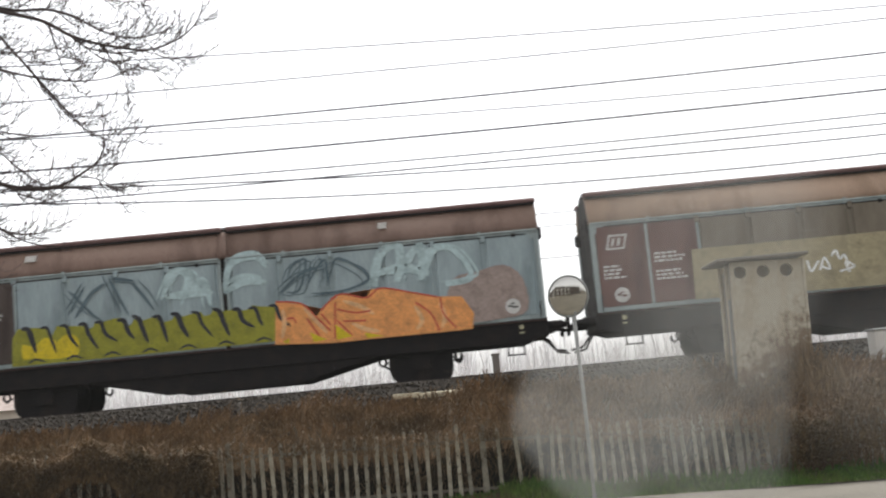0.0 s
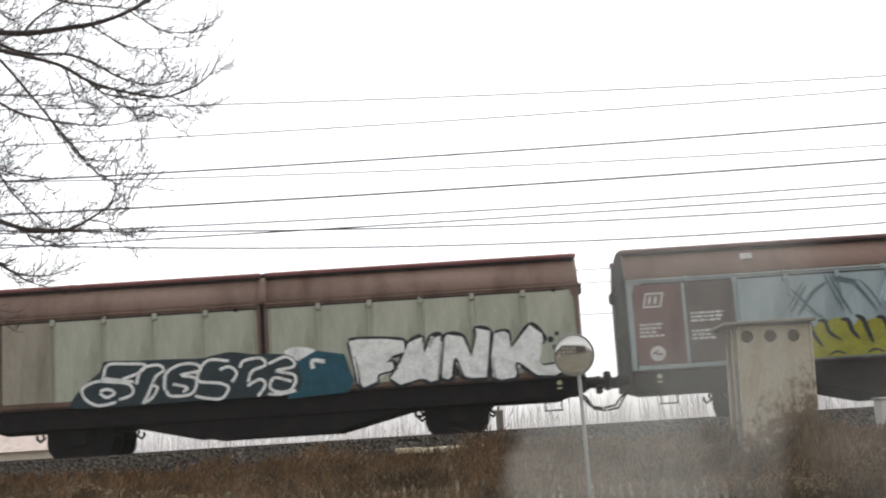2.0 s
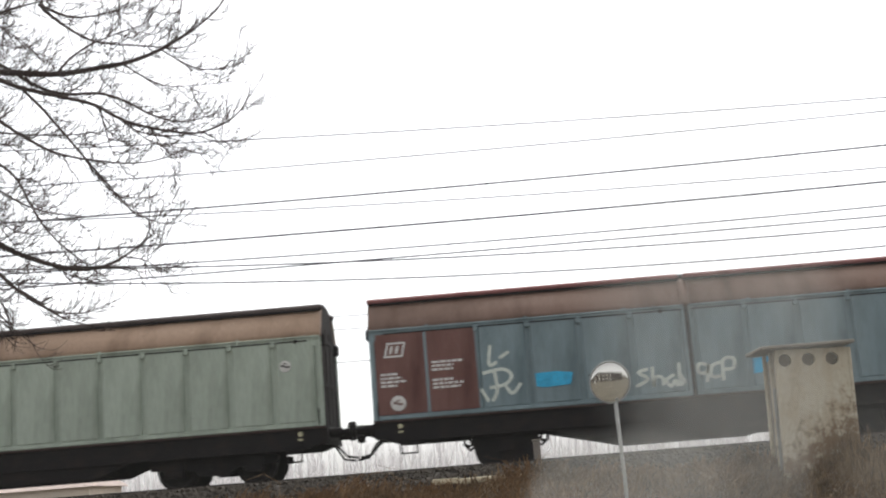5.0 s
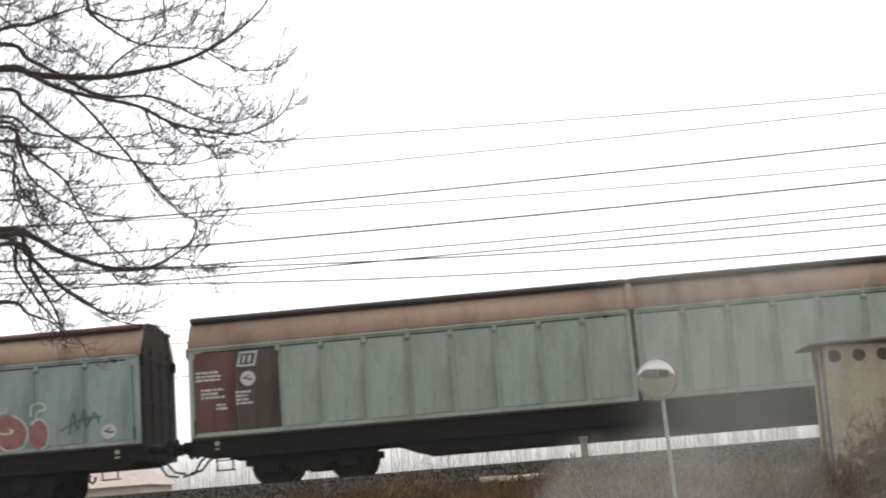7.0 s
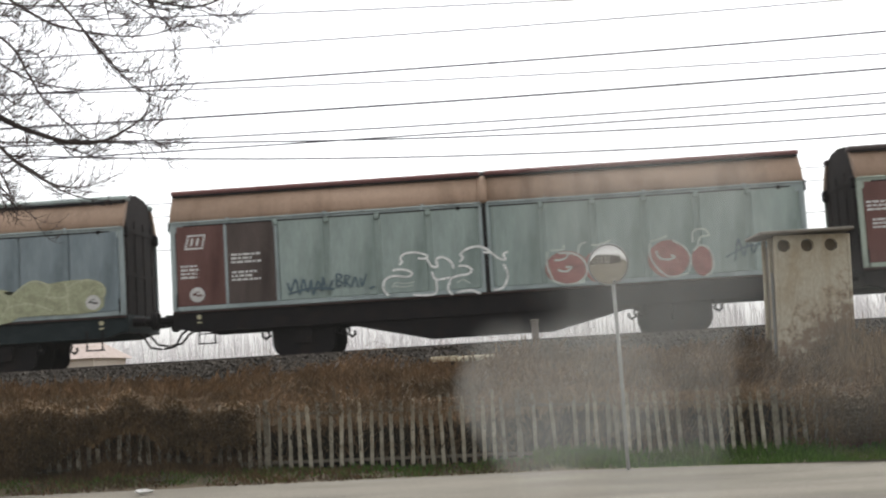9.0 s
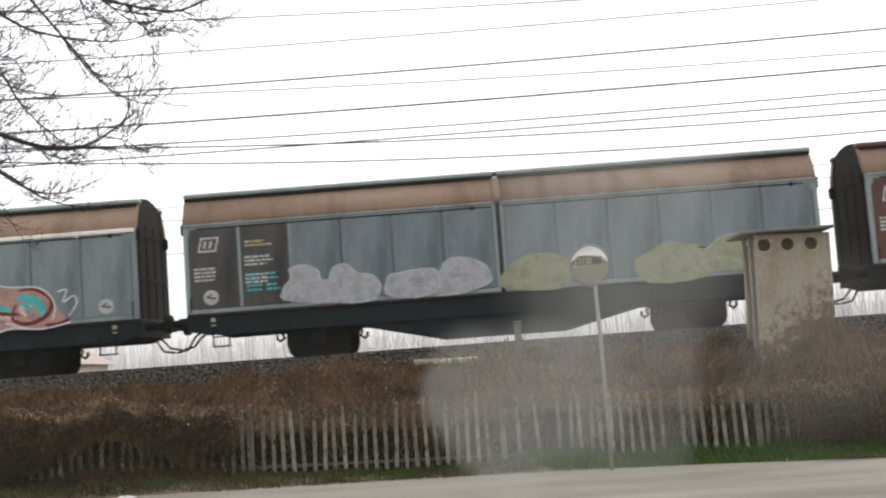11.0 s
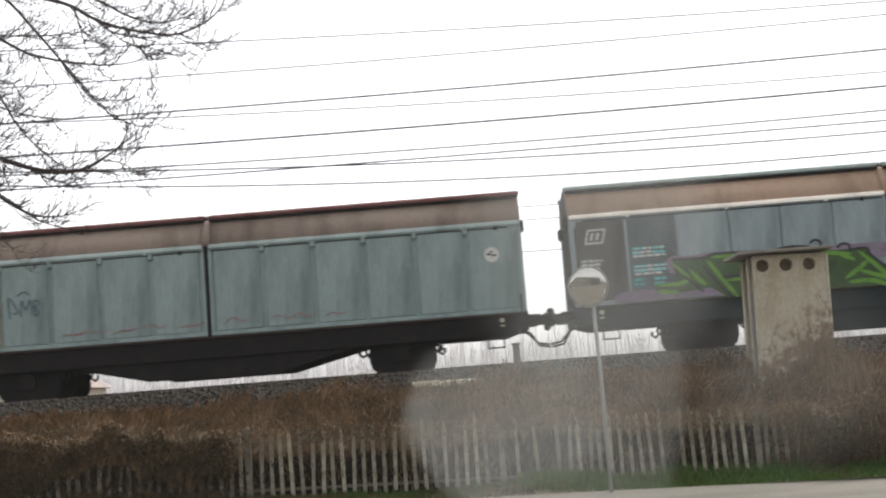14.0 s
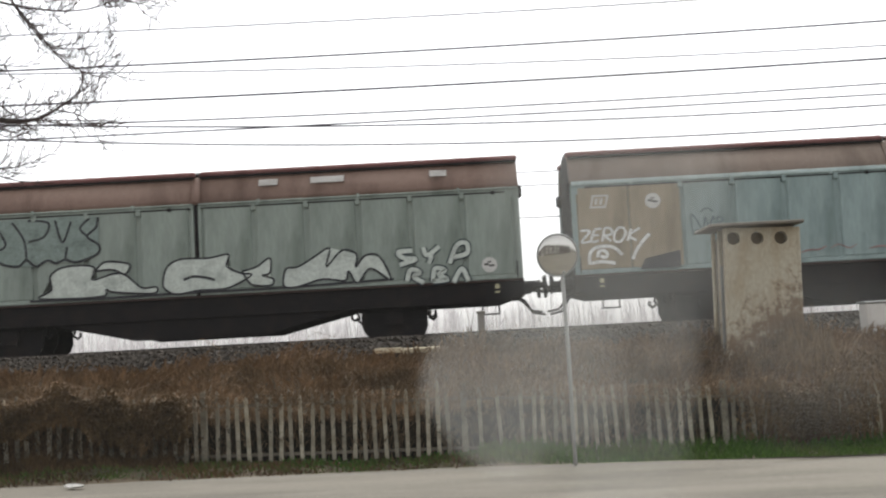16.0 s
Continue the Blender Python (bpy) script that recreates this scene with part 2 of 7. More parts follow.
def stones():
    """Loose ballast stones along the near shoulder, too many to count."""
    rng = random.Random(4)
    verts, faces = [], []
    for _ in range(11000):
        x = rng.uniform(-14, 14)
        y = rng.triangular(22.3, 24.7, 23.3)
        k = (y - 22.75) / 0.7
        z = max(height(x, y) - 0.02, 1.5 + 0.33 * max(0, min(1, k)) if y > 22.75 else 0) + (0.03 if k > 1 else 0)
        s = rng.uniform(0.025, 0.075) ** 1.0
        o = len(verts)
        ax, ay, az = (s * rng.uniform(0.7, 1.3) for _ in range(3))
        a = rng.uniform(0, 6.28)
        for dx, dy, dz in ((1, 0, -.4), (-.5, .87, -.4), (-.5, -.87, -.4), (-.9, 0, .5), (.45, -.8, .5), (.45, .8, .5)):
            dx, dy = dx * math.cos(a) - dy * math.sin(a), dx * math.sin(a) + dy * math.cos(a)
            verts.append((x + dx * ax, y + dy * ay, z + dz * az + 0.3 * s))
        for f in ((0, 2, 1), (3, 4, 5), (0, 5, 4), (0, 4, 2), (1, 2, 3), (2, 4, 3), (1, 3, 5), (0, 1, 5)):
            faces.append(tuple(o + i for i in f))
    return raw_mesh("ballast_stones", verts, faces, M["stone"])


mesh_thing("ballast_stones", stones(), None, "loose angular grey and brown ballast stones", "stones", kind="stuff")


def track(y, label):
    t = thing("railway_track", label, "track", "railway tracks", (0, y, RAIL_Z))
    head = [(-0.036, 0), (0.036, 0), (0.036, -0.04), (0.01, -0.055), (0.01, -0.14), (0.07, -0.16), (0.07, -0.172), (-0.07, -0.172),
            (-0.07, -0.16), (-0.01, -0.14), (-0.01, -0.055), (-0.036, -0.04)]
    for side in (-0.75, 0.75):
        bm = bmesh.new()
        a = [bm.verts.new((-300, side + u, v)) for u, v in head]
        b = [bm.verts.new((300, side + u, v)) for u, v in head]
        for i in range(len(head)):
            bm.faces.new((a[i], a[(i + 1) % 12], b[(i + 1) % 12], b[i]))
        bmesh.ops.recalc_face_normals(bm, faces=bm.faces[:])
        part("rail", bm, M["rail"], t)
    me = mesh_of(boxes((-0.12, 0.12, -1.2, 1.2, -0.33, -0.17), bevel=0.02), "sleeper", M["sleeper"])
    for i in range(50):
        part("sleeper", me, None, t, at=(-15 + 0.6 * i, 0, 0))
    return t


track(NEAR_TRACK, "empty railway track with rusty rails on ballast")
track(FAR_TRACK, "railway track with rusty rails under the train")


# ---- freight train ----
HALF = 1.40  # side plane from the track's middle
FLOOR_Z, EAVE_Z, ROOF_Z, INSET = 1.17, 3.17, 3.93, 0.42
TRAIN = []


def paint(key, rgb, rough=0.65, **kw):
    if key not in M:
        grey = sum(rgb) / 3
        rgb = [c + 0.42 * (grey - c) for c in rgb]
        M[key] = material(key, srgb(*rgb, 1.45), rough, vary=kw.pop("vary", 0.16), scale=1.1, grain=14, stretch=(1.6, 1, 0.35),
                          second=srgb(*[max(0, c - 22) for c in rgb], 1.4), per_object=kw.pop("per_object", 0.05), bump=0.08, **kw)
    return M[key]


def panel_mesh(w, h, mat, name="panel"):
    """A pressed steel panel: flat middle, sloping margins, standing on y = 0 and facing -y."""
    bm = bmesh.new()
    rings = []
    for inset, y in ((0, 0.045), (0.012, -0.016), (0.03, -0.032), (0.055, -0.036)):
        i, k = min(inset, w * 0.3), min(inset, h * 0.3) * 0.6
        rings.append([bm.verts.new(p) for p in ((i, y, k), (w - i, y, k), (w - i, y, h - k), (i, y, h - k))])
    for p, q in zip(rings, rings[1:]):
        for j in range(4):
            bm.faces.new((p[j], p[(j + 1) % 4], q[(j + 1) % 4], q[j]))
    bm.faces.new(rings[-1])
    return mesh_of(bm, name, mat)


CAPS = {}


def lug_mesh(mat):
    if mat.name not in CAPS:
        CAPS[mat.name] = mesh_of(boxes((-0.05, 0.05, -0.03, 0.06, -0.05, 0.10), bevel=0.012), "rib_cap", mat)
    return CAPS[mat.name]


def wheelset(parent, x):
    w = part("wheelset", tube(bmesh.new(), [(0, -1.05, 0), (0, 1.05, 0)], 0.08, 10), M["wheel"], parent, at=(x, 0, 0.46))
    for side in (-1, 1):
        bm = bmesh.new()
        y = 0.75 * side
        lathe_y(bm, [(0.40, y - 0.065 * side), (0.49, y - 0.06 * side), (0.49, y - 0.03 * side), (0.46, y - 0.02 * side), (0.455, y + 0.07 * side),
                     (0.40, y + 0.07 * side), (0.37, y + 0.02 * side), (0.16, y + 0.0 * side), (0.13, y + 0.09 * side)], 28)
        for k in range(4):
            a = math.pi / 2 * k
            box(bm, 0.24 * math.cos(a) - 0.03, 0.24 * math.cos(a) + 0.03, y + 0.01, y + 0.03 + 0.03 * side, 0.24 * math.sin(a) - 0.03, 0.24 * math.sin(a) + 0.03)
        part("wheel", bm, M["wheel"], w)
    TRAIN.append((w, x))
    return w


def axle_guard(parent, x, side):
    """Horn plate, axle box, leaf spring and its curled hangers."""
    y = side * 1.08
    bm = bmesh.new()
    prism(bm, [(-0.72, 0.72), (-0.72, 0.30), (-0.66, 0.14), (-0.54, 0.03), (0.54, 0.03), (0.66, 0.14), (0.72, 0.30), (0.72, 0.72)], y - 0.02, y + 0.02)
    prism(bm, [(-0.17, 0.30), (0.17, 0.30), (0.20, 0.42), (0.17, 0.62), (-0.17, 0.62), (-0.20, 0.42)], y - 0.14, y + 0.06)
    for k in range(5):
        half = 0.68 - 0.11 * k
        prism(bm, [(-half, 0.585 + 0.02 * k + 0.05), (0, 0.56 + 0.02 * k), (half, 0.585 + 0.02 * k + 0.05), (half, 0.60 + 0.02 * k + 0.05), (0, 0.575 + 0.02 * k + 0.0), (-half, 0.60 + 0.02 * k + 0.05)], y - 0.12, y - 0.03)
    g = part("axle_guard", bm, M["black"], parent, at=(x, 0, 0))
    for s in (-1, 1):
        bm = tube(bmesh.new(), [(s * 0.74, y - 0.07, 0.70), (s * 0.80, y - 0.07, 0.60), (s * 0.76, y - 0.07, 0.50), (s * 0.86, y - 0.07, 0.43), (s * 0.93, y - 0.07, 0.50), (s * 0.92, y - 0.07, 0.58)], 0.035, 6)
        part("spring_hanger", bm, M["black"], g)
    return g


def bogie(parent, x):
    for side in (-1, 1):
        y = side * 1.0
        bm = bmesh.new()
        prism(bm, [(-1.45, 0.62), (-1.45, 0.46), (-0.5, 0.42), (-0.35, 0.26), (0.35, 0.26), (0.5, 0.42), (1.45, 0.46), (1.45, 0.62), (0.6, 0.78), (-0.6, 0.78)], y - 0.08, y + 0.08)
        for s in (-0.9, 0.9):
            prism(bm, [(s - 0.2, 0.3), (s + 0.2, 0.3), (s + 0.24, 0.62), (s - 0.24, 0.62)], y - 0.16, y + 0.08)
        part("bogie_frame", bm, M["black"], parent, at=(x, 0, 0))
    part("bolster", boxes((-0.2, 0.2, -0.95, 0.95, 0.5, 0.8)), M["black"], parent, at=(x, 0, 0))
    for s in (-0.9, 0.9):
        wheelset(parent, x + s)


def emblem(parent, x, z, back, face=-HALF - 0.022, r=0.17):
    bm = lathe_y(bmesh.new(), [(r, face + 0.03), (r, face), (r * 0.97, face - 0.002)], 20, x, z)
    e = part("emblem", bm, M["white_paint"], parent, "round white painted emblem")
    bm = bmesh.new()
    for dx, dz, w, h in ((-0.06, 0.01, 0.10, 0.05), (0.05, -0.02, 0.12, 0.045), (0.0, 0.06, 0.08, 0.03)):
        box(bm, x + dx - w / 2, x + dx + w / 2, face - 0.006, face - 0.001, z + dz - h / 2, z + dz + h / 2, 0.0)
    part("emblem_mark", bm, back, e)


def lettering(parent, x, z, w, rows, seed, rgb="white_paint", face=-HALF - 0.009, pitch=0.085):
    """Small unreadable writing as bars."""
    rng = random.Random(seed)
    bm = bmesh.new()
    for i in range(rows):
        u = x
        end = x + w * rng.uniform(0.6, 1.0)
        while u < end:
            d = rng.uniform(0.05, 0.16)
            box(bm, u, min(u + d, end), face - 0.003, face, z - i * pitch, z - i * pitch + 0.05)
            u += d + 0.03
    part("lettering", bm, M[rgb], parent, "small white lettering")


def logo(parent, x, z, s=0.4, face=-HALF - 0.009):
    """A slanted plain frame with two bars."""
    bm = bmesh.new()

    def quad(pts, y):
        prism(bm, [(x + s * (a + 0.25 * b), z + s * b) for a, b in pts], y, y + 0.004)
    for pts in (((0, 0), (1, 0), (1, 0.1), (0, 0.1)), ((0, 0.7), (1, 0.7), (1, 0.8), (0, 0.8)), ((0, 0.1), (0.1, 0.1), (0.1, 0.7), (0, 0.7)), ((0.9, 0.1), (1, 0.1), (1, 0.7), (0.9, 0.7)),
                ((0.25, 0.2), (0.38, 0.2), (0.38, 0.6), (0.25, 0.6)), ((0.55, 0.2), (0.7, 0.2), (0.7, 0.6), (0.55, 0.6))):
        quad(pts, face)
    part("logo", bm, M["white_paint"], parent, "white framed emblem")


def shoulder_mesh(u0, u1, proud):
    """The curved upper edge of a door, from the eaves to the roof edge."""
    line = []
    for i in range(8):
        k = i / 7
        line.append((-HALF - proud + (INSET - 0.05) * k ** 1.6, EAVE_Z + 0.02 + (ROOF_Z - 0.09 - EAVE_Z - 0.02) * k))
    back = [(-HALF + INSET + 0.04, ROOF_Z - 0.12), (-HALF + 0.12, EAVE_Z)]
    bm = bmesh.new()
    a = [bm.verts.new((u0, y, z)) for y, z in line + back]
    b = [bm.verts.new((u1, y, z)) for y, z in line + back]
    n = len(a)
    bm.faces.new(a), bm.faces.new(b[::-1])
    for i in range(n):
        f = bm.faces.new((a[i], b[i], b[(i + 1) % n], a[(i + 1) % n]))
        f.smooth = i < 7
    bmesh.ops.recalc_face_normals(bm, faces=bm.faces[:])
    return bm


def wagon(cx, side, shoulder, roof, trim, first=None, length=14.3, label="", ribs=6, brown=2, long=False, gutter=None, posts=True, frame="black"):
    """A sliding-wall freight wagon; its origin is on the rail, in the middle."""
    g = thing("freight_wagon", label, "freight wagon", "wagons of the freight train", (cx, FAR_TRACK, RAIL_Z))
    a, b = -length / 2, length / 2
    # carcass
    bm = bmesh.new()
    h = HALF - 0.06
    outline = [(-h, FLOOR_Z - 0.02), (-h, EAVE_Z), (-(HALF - INSET), ROOF_Z - 0.02), (-0.5, ROOF_Z + 0.10), (0, ROOF_Z + 0.14), (0.5, ROOF_Z + 0.10),
               (HALF - INSET, ROOF_Z - 0.02), (h, EAVE_Z), (h, FLOOR_Z - 0.02)]
    l = [bm.verts.new((a + 0.04, y, z)) for y, z in outline]
    r = [bm.verts.new((b - 0.04, y, z)) for y, z in outline]
    bm.faces.new(l), bm.faces.new(r[::-1])
    for i in range(len(outline)):
        bm.faces.new((l[i], r[i], r[(i + 1) % 9], l[(i + 1) % 9]))
    bmesh.ops.recalc_face_normals(bm, faces=bm.faces[:])
    body = part("body", bm, M["end"], g)
    # end walls: stiffening ribs and the guide heads at the eaves
    for s in (-1, 1):
        bm = bmesh.new()
        x0, x1 = (b - 0.05, b - 0.022) if s > 0 else (a + 0.022, a + 0.05)
        for y in (-1.0, -0.35, 0.35, 1.0):
            box(bm, x0, x1, y - 0.05, y + 0.05, FLOOR_Z, EAVE_Z + 0.25)
        box(bm, x0, x1, -1.3, 1.3, EAVE_Z - 0.04, EAVE_Z + 0.06)
        box(bm, x0, x1, -1.3, 1.3, 2.1, 2.18)
        part("end_rib", bm, M["end"], body)
        for y in (-1, 1):
            bm = boxes((x0 - 0.02, x1 + (0.10 if s > 0 else 0.0), y * 1.22 - 0.09, y * 1.22 + 0.09, EAVE_Z - 0.20, EAVE_Z + 0.08), bevel=0.04) if s > 0 else \
                boxes((x0 - 0.10, x1 + 0.02, y * 1.22 - 0.09, y * 1.22 + 0.09, EAVE_Z - 0.20, EAVE_Z + 0.08), bevel=0.04)
            part("door_guide", bm, M["black"], body)
    # side walls, near and far: two sliding doors each
    for sgn in (1, -1):
        for k, (u0, u1) in enumerate(((a, -0.05), (0.05, b))):
            bm = bmesh.new()
            y0, y1 = -HALF, -HALF + 0.07
            box(bm, u0, u1, y0, y1, FLOOR_Z, FLOOR_Z + 0.10, 0.01)
            box(bm, u0, u1, y0, y1, EAVE_Z - 0.07, EAVE_Z, 0.01)
            ends = ((u0, u0 + 0.11), (u1 - 0.07, u1)) if k == 0 else ((u0, u0 + 0.07), (u1 - 0.11, u1))
            for e0, e1 in ends:
                box(bm, e0, e1, y0, y1, FLOOR_Z + 0.10, EAVE_Z - 0.07, 0.01)
            # gussets in the outer upper corner
            e = ends[0][1] if k == 0 else ends[1][0]
            d = 1 if k == 0 else -1
            prism(bm, [(e, EAVE_Z - 0.07), (e + d * 0.22, EAVE_Z - 0.07), (e, EAVE_Z - 0.24)], y0 - 0.004, y0 + 0.02)
            door = part("sliding_door", bm, M[trim], g)
            p0, p1 = ends[0][1], ends[1][0]
            n = ribs
            flush = side in ("mid_grey", "slate_blue")
            w = (p1 - p0) / n
            for i in range(n):
                use = M[side]
                if first and k == 0 and i < brown and sgn > 0:
                    use = M[first[i % len(first)]]
                wide = w - (0.003 if use is not M[side] else 0.014 if flush else 0.09)
                me = panel_mesh(wide, EAVE_Z - FLOOR_Z - 0.155, use)
                part("panel", me, None, door, at=(p0 + (i + 0.5) * w - wide / 2, -HALF + 0.030, FLOOR_Z + 0.092))
                if i and not flush and not (first and k == 0 and i < brown):
                    part("rib_cap", lug_mesh(M[side]), None, door, at=(p0 + i * w, -HALF, EAVE_Z - 0.13))
                if first and k == 0 and i < brown and sgn > 0 and posts and not long:
                    part("door_post", boxes((p0 + (i + 1) * w - 0.06, p0 + (i + 1) * w + 0.04, y0 - 0.002, y0 + 0.03, FLOOR_Z + 0.1, EAVE_Z - 0.07), bevel=0.01), M[trim], door)
            part("backing", boxes((p0 - 0.01, p1 + 0.01, y0 + 0.042, y0 + 0.058, FLOOR_Z + 0.05, EAVE_Z - 0.03)), M[side], door)
            # Black strip drawn in for the shadow gap under the gutter.
            part("seal", boxes((p0 + 0.2 * (k == 0), p1 - 0.2 * (k == 1), y0 - 0.012, y0 + 0.02, EAVE_Z - 0.092, EAVE_Z - 0.062)), M["black"], door)
            # latch
            part("latch", boxes((p1 - 0.5, p1 - 0.42, y0 - 0.03, y0 + 0.0, EAVE_Z - 0.12, EAVE_Z - 0.04), bevel=0.01), M["black"], door)
            # sloping upper part of the door
            part("door_shoulder", shoulder_mesh(u0, u1, 0.0), M[shoulder], door, smooth=False)
            part("gutter", boxes((u0 + 0.02, u1 - 0.02, -HALF - 0.035, -HALF + 0.04, EAVE_Z - (0.025 if gutter else 0.01), EAVE_Z + (0.065 if gutter else 0.03)), bevel=0.008), M[gutter or trim], door)
            for i in range(3):
                x = u0 + (i + 0.6) * (u1 - u0) / 3.2
                part("lug", boxes((x - 0.03, x + 0.03, -HALF - 0.05, -HALF + 0.02, EAVE_Z - 0.07, EAVE_Z + 0.06), bevel=0.008), M[gutter or trim], door)
            part("roof_edge", boxes((u0 - (0.03 if k == 0 else 0), u1 + (0.03 if k else 0), -HALF + INSET - 0.11, -HALF + INSET + 0.14, ROOF_Z - 0.085, ROOF_Z + 0.028), bevel=0.03), M[roof], door)
            # Black bar put in as the shadow line below the roof edge.
            part("roof_seal", boxes((u0 + 0.01, u1 - 0.01, -HALF + INSET - 0.15, -HALF + INSET - 0.02, ROOF_Z - (0.155 if roof == "roof_grey" else 0.125), ROOF_Z - 0.088), bevel=0.006), M["black"], door)
            if sgn < 0:
                door.rotation_euler = (0, 0, math.pi)
    part("centre_post", boxes((-0.045, 0.045, -HALF + 0.03, -HALF + 0.12, FLOOR_Z, EAVE_Z), bevel=0.01), M["black"], g)
    part("shoulder_post", shoulder_mesh(-0.11, 0.11, 0.014), M[shoulder], g)
    # underframe
    under = part("underframe", boxes((a + 0.02, b - 0.02, -1.22, 1.22, 0.95, 1.12)), M[frame], g)
    for y in (-1.32, 1.22):
        part("solebar", prism(bmesh.new(), [(a + 0.02, FLOOR_Z - 0.004), (a + 0.02, 0.82), (a + 0.45, 0.68), (b - 0.45, 0.68), (b - 0.02, 0.82), (b - 0.02, FLOOR_Z - 0.004)], y, y + 0.10), M[frame], under)
    part("floor_edge", boxes((a, b, -HALF + 0.01, -HALF + 0.1, FLOOR_Z - 0.05, FLOOR_Z - 0.004), bevel=0.01), M["floor_edge"], under)
    for e in (a + 0.06, b - 0.06):
        part("headstock", boxes((e - 0.08, e + 0.08, -1.3, 1.3, 0.78, FLOOR_Z + 0.02), bevel=0.01), M[frame], under)
    if long:
        bogie(g, a + 2.6), bogie(g, b - 2.6)
        tr = [(a + 4.4, 0.70), (a + 5.2, 0.40), (b - 5.2, 0.40), (b - 4.4, 0.70)]
    else:
        for x in (-4.25, 4.25):
            wheelset(g, x)
            for s in (-1, 1):
                axle_guard(g, x, s)
        tr = [(-3.4, 0.70), (-1.45, 0.25), (1.5, 0.25), (3.4, 0.70)]
    for y in (-1.26, 1.18):
        part("truss", prism(bmesh.new(), tr + [(tr[3][0], 0.79), (tr[0][0], 0.79)], y, y + 0.06), M[frame], under)
    part("brake_cylinder", boxes((-0.5, 0.6, -0.35, 0.3, 0.4, 0.85), bevel=0.06), M[frame], under)
    part("tank", lathe_y(bmesh.new(), [(0.16, -0.9), (0.19, -0.85), (0.19, 0.1), (0.16, 0.15)], 14, 1.2, 0.62), M[frame], under)
    # buffers, coupling, hoses, steps
    for s, e in ((-1, a), (1, b)):
        for y in (-0.875, 0.875):
            bm = tube(bmesh.new(), [(e, y, 1.02), (e + s * 0.30, y, 1.02)], 0.11, 12)
            tube(bm, [(e + s * 0.30, y, 1.02), (e + s * 0.46, y, 1.02)], 0.075, 12)
            tube(bm, [(e + s * 0.46, y, 1.02), (e + s * 0.53, y, 1.02)], [0.20, 0.225], 14)
            part("buffer", bm, M["black"], g)
        bm = tube(bmesh.new(), [(e, 0, 0.98), (e + s * 0.3, 0, 0.98), (e + s * 0.42, 0, 0.93), (e + s * 0.53, 0, 0.92)], 0.045, 8)
        part("coupling", bm, M["black"], g)
        for y, dip in ((-0.35, 0.42), (0.3, 0.5)):
            bm = bmesh.new()
            tube(bm, [(e - s * 0.1, y, 0.82), (e + s * 0.08, y, 0.70), (e + s * 0.25, y, dip), (e + s * 0.52, y, dip - 0.05)], 0.028, 6)
            part("brake_hose", bm, M["black"], g)
        bm = bmesh.new()
        x = e - s * 0.75
        for u in (-0.18, 0.18):
            box(bm, x + u - 0.015, x + u + 0.015, -1.36, -1.33, 0.42, 0.85)
        box(bm, x - 0.2, x + 0.2, -1.40, -1.20, 0.40, 0.43)
        box(bm, x - 0.2, x + 0.2, -1.38, -1.28, 0.62, 0.645)
        part("step", bm, M["black"], g)
        bm = lathe_y(bmesh.new(), [(0.055, -1.34), (0.055, -1.332)], 12, e - s * 0.58, 1.02)
        box(bm, e - s * 0.58 - 0.05, e - s * 0.58 + 0.05, -1.34, -1.325, 0.88, 0.915)
        part("marker_plate", bm, M["plate"], g, "small pale marker plate")
        bm = tube(bmesh.new(), [(e - s * 0.12, -1.36, 1.2), (e - s * 0.12, -1.45, 1.2), (e - s * 0.12, -1.45, 1.55), (e - s * 0.12, -1.38, 1.55)], 0.014, 5)
        part("handrail", bm, M["black"], g)
    TRAIN.append((g, None))
    return g


paint("grey_teal", (125, 146, 149)), paint("grey_cream", (150, 152, 126)), paint("blue_grey", (88, 112, 118)), paint("green_grey", (132, 146, 126))
paint("sage_grey", (122, 142, 132)), paint("slate_blue", (104, 122, 128)), paint("mid_grey", (116, 134, 136)), paint("pale_teal", (112, 136, 132)), paint("moss_grey", (118, 132, 119))
paint("brown_grey", (104, 70, 52)), paint("tan", (135, 99, 69)), paint("dull_brown", (107, 85, 68)), paint("dark_brown", (101, 75, 59))
paint("roof_maroon", (116, 54, 48)), paint("rust_red", (128, 54, 50)), paint("roof_dark", (72, 56, 52)), paint("roof_rust", (104, 62, 56)), paint("roof_grey", (140, 156, 150)), paint("panel_brown", (104, 54, 44)), paint("panel_dark", (74, 56, 48))
paint("ochre", (142, 122, 88)), paint("cream", (230, 220, 202)), paint("pale_trim", (126, 142, 140)), paint("light_teal", (142, 164, 160)), paint("beige", (140, 128, 104))
paint("olive_brown", (104, 90, 68)), paint("charcoal", (72, 70, 64)), paint("dim_teal_panel", (62, 80, 82))

M["frame_teal"] = material("underframe_teal", srgb(22, 34, 36), 0.7, vary=0.35, scale=3, second=srgb(34, 44, 46), spec=0.25)
WAGONS = {}
WAGONS["first"] = wagon(10.35, "olive_brown", "tan", "roof_rust", "pale_trim", ("panel_brown",), brown=2, label="brown and tan sliding-wall freight wagon with white lettering")
WAGONS["splash"] = wagon(-5.1, "grey_teal", "brown_grey", "roof_rust", "pale_trim", ("panel_brown", "panel_dark"), label="grey sliding-wall freight wagon with yellow and orange graffiti")
WAGONS["funk"] = wagon(-20.47, "grey_cream", "brown_grey", "rust_red", "brown_grey", ("dark_brown", "beige"), posts=False, label="cream-grey freight wagon with large white graffiti letters")
WAGONS["blue"] = wagon(-35.86, "blue_grey", "brown_grey", "rust_red", "blue_grey", ("panel_brown", "panel_brown"), label="blue-grey freight wagon with small cyan and white tags")
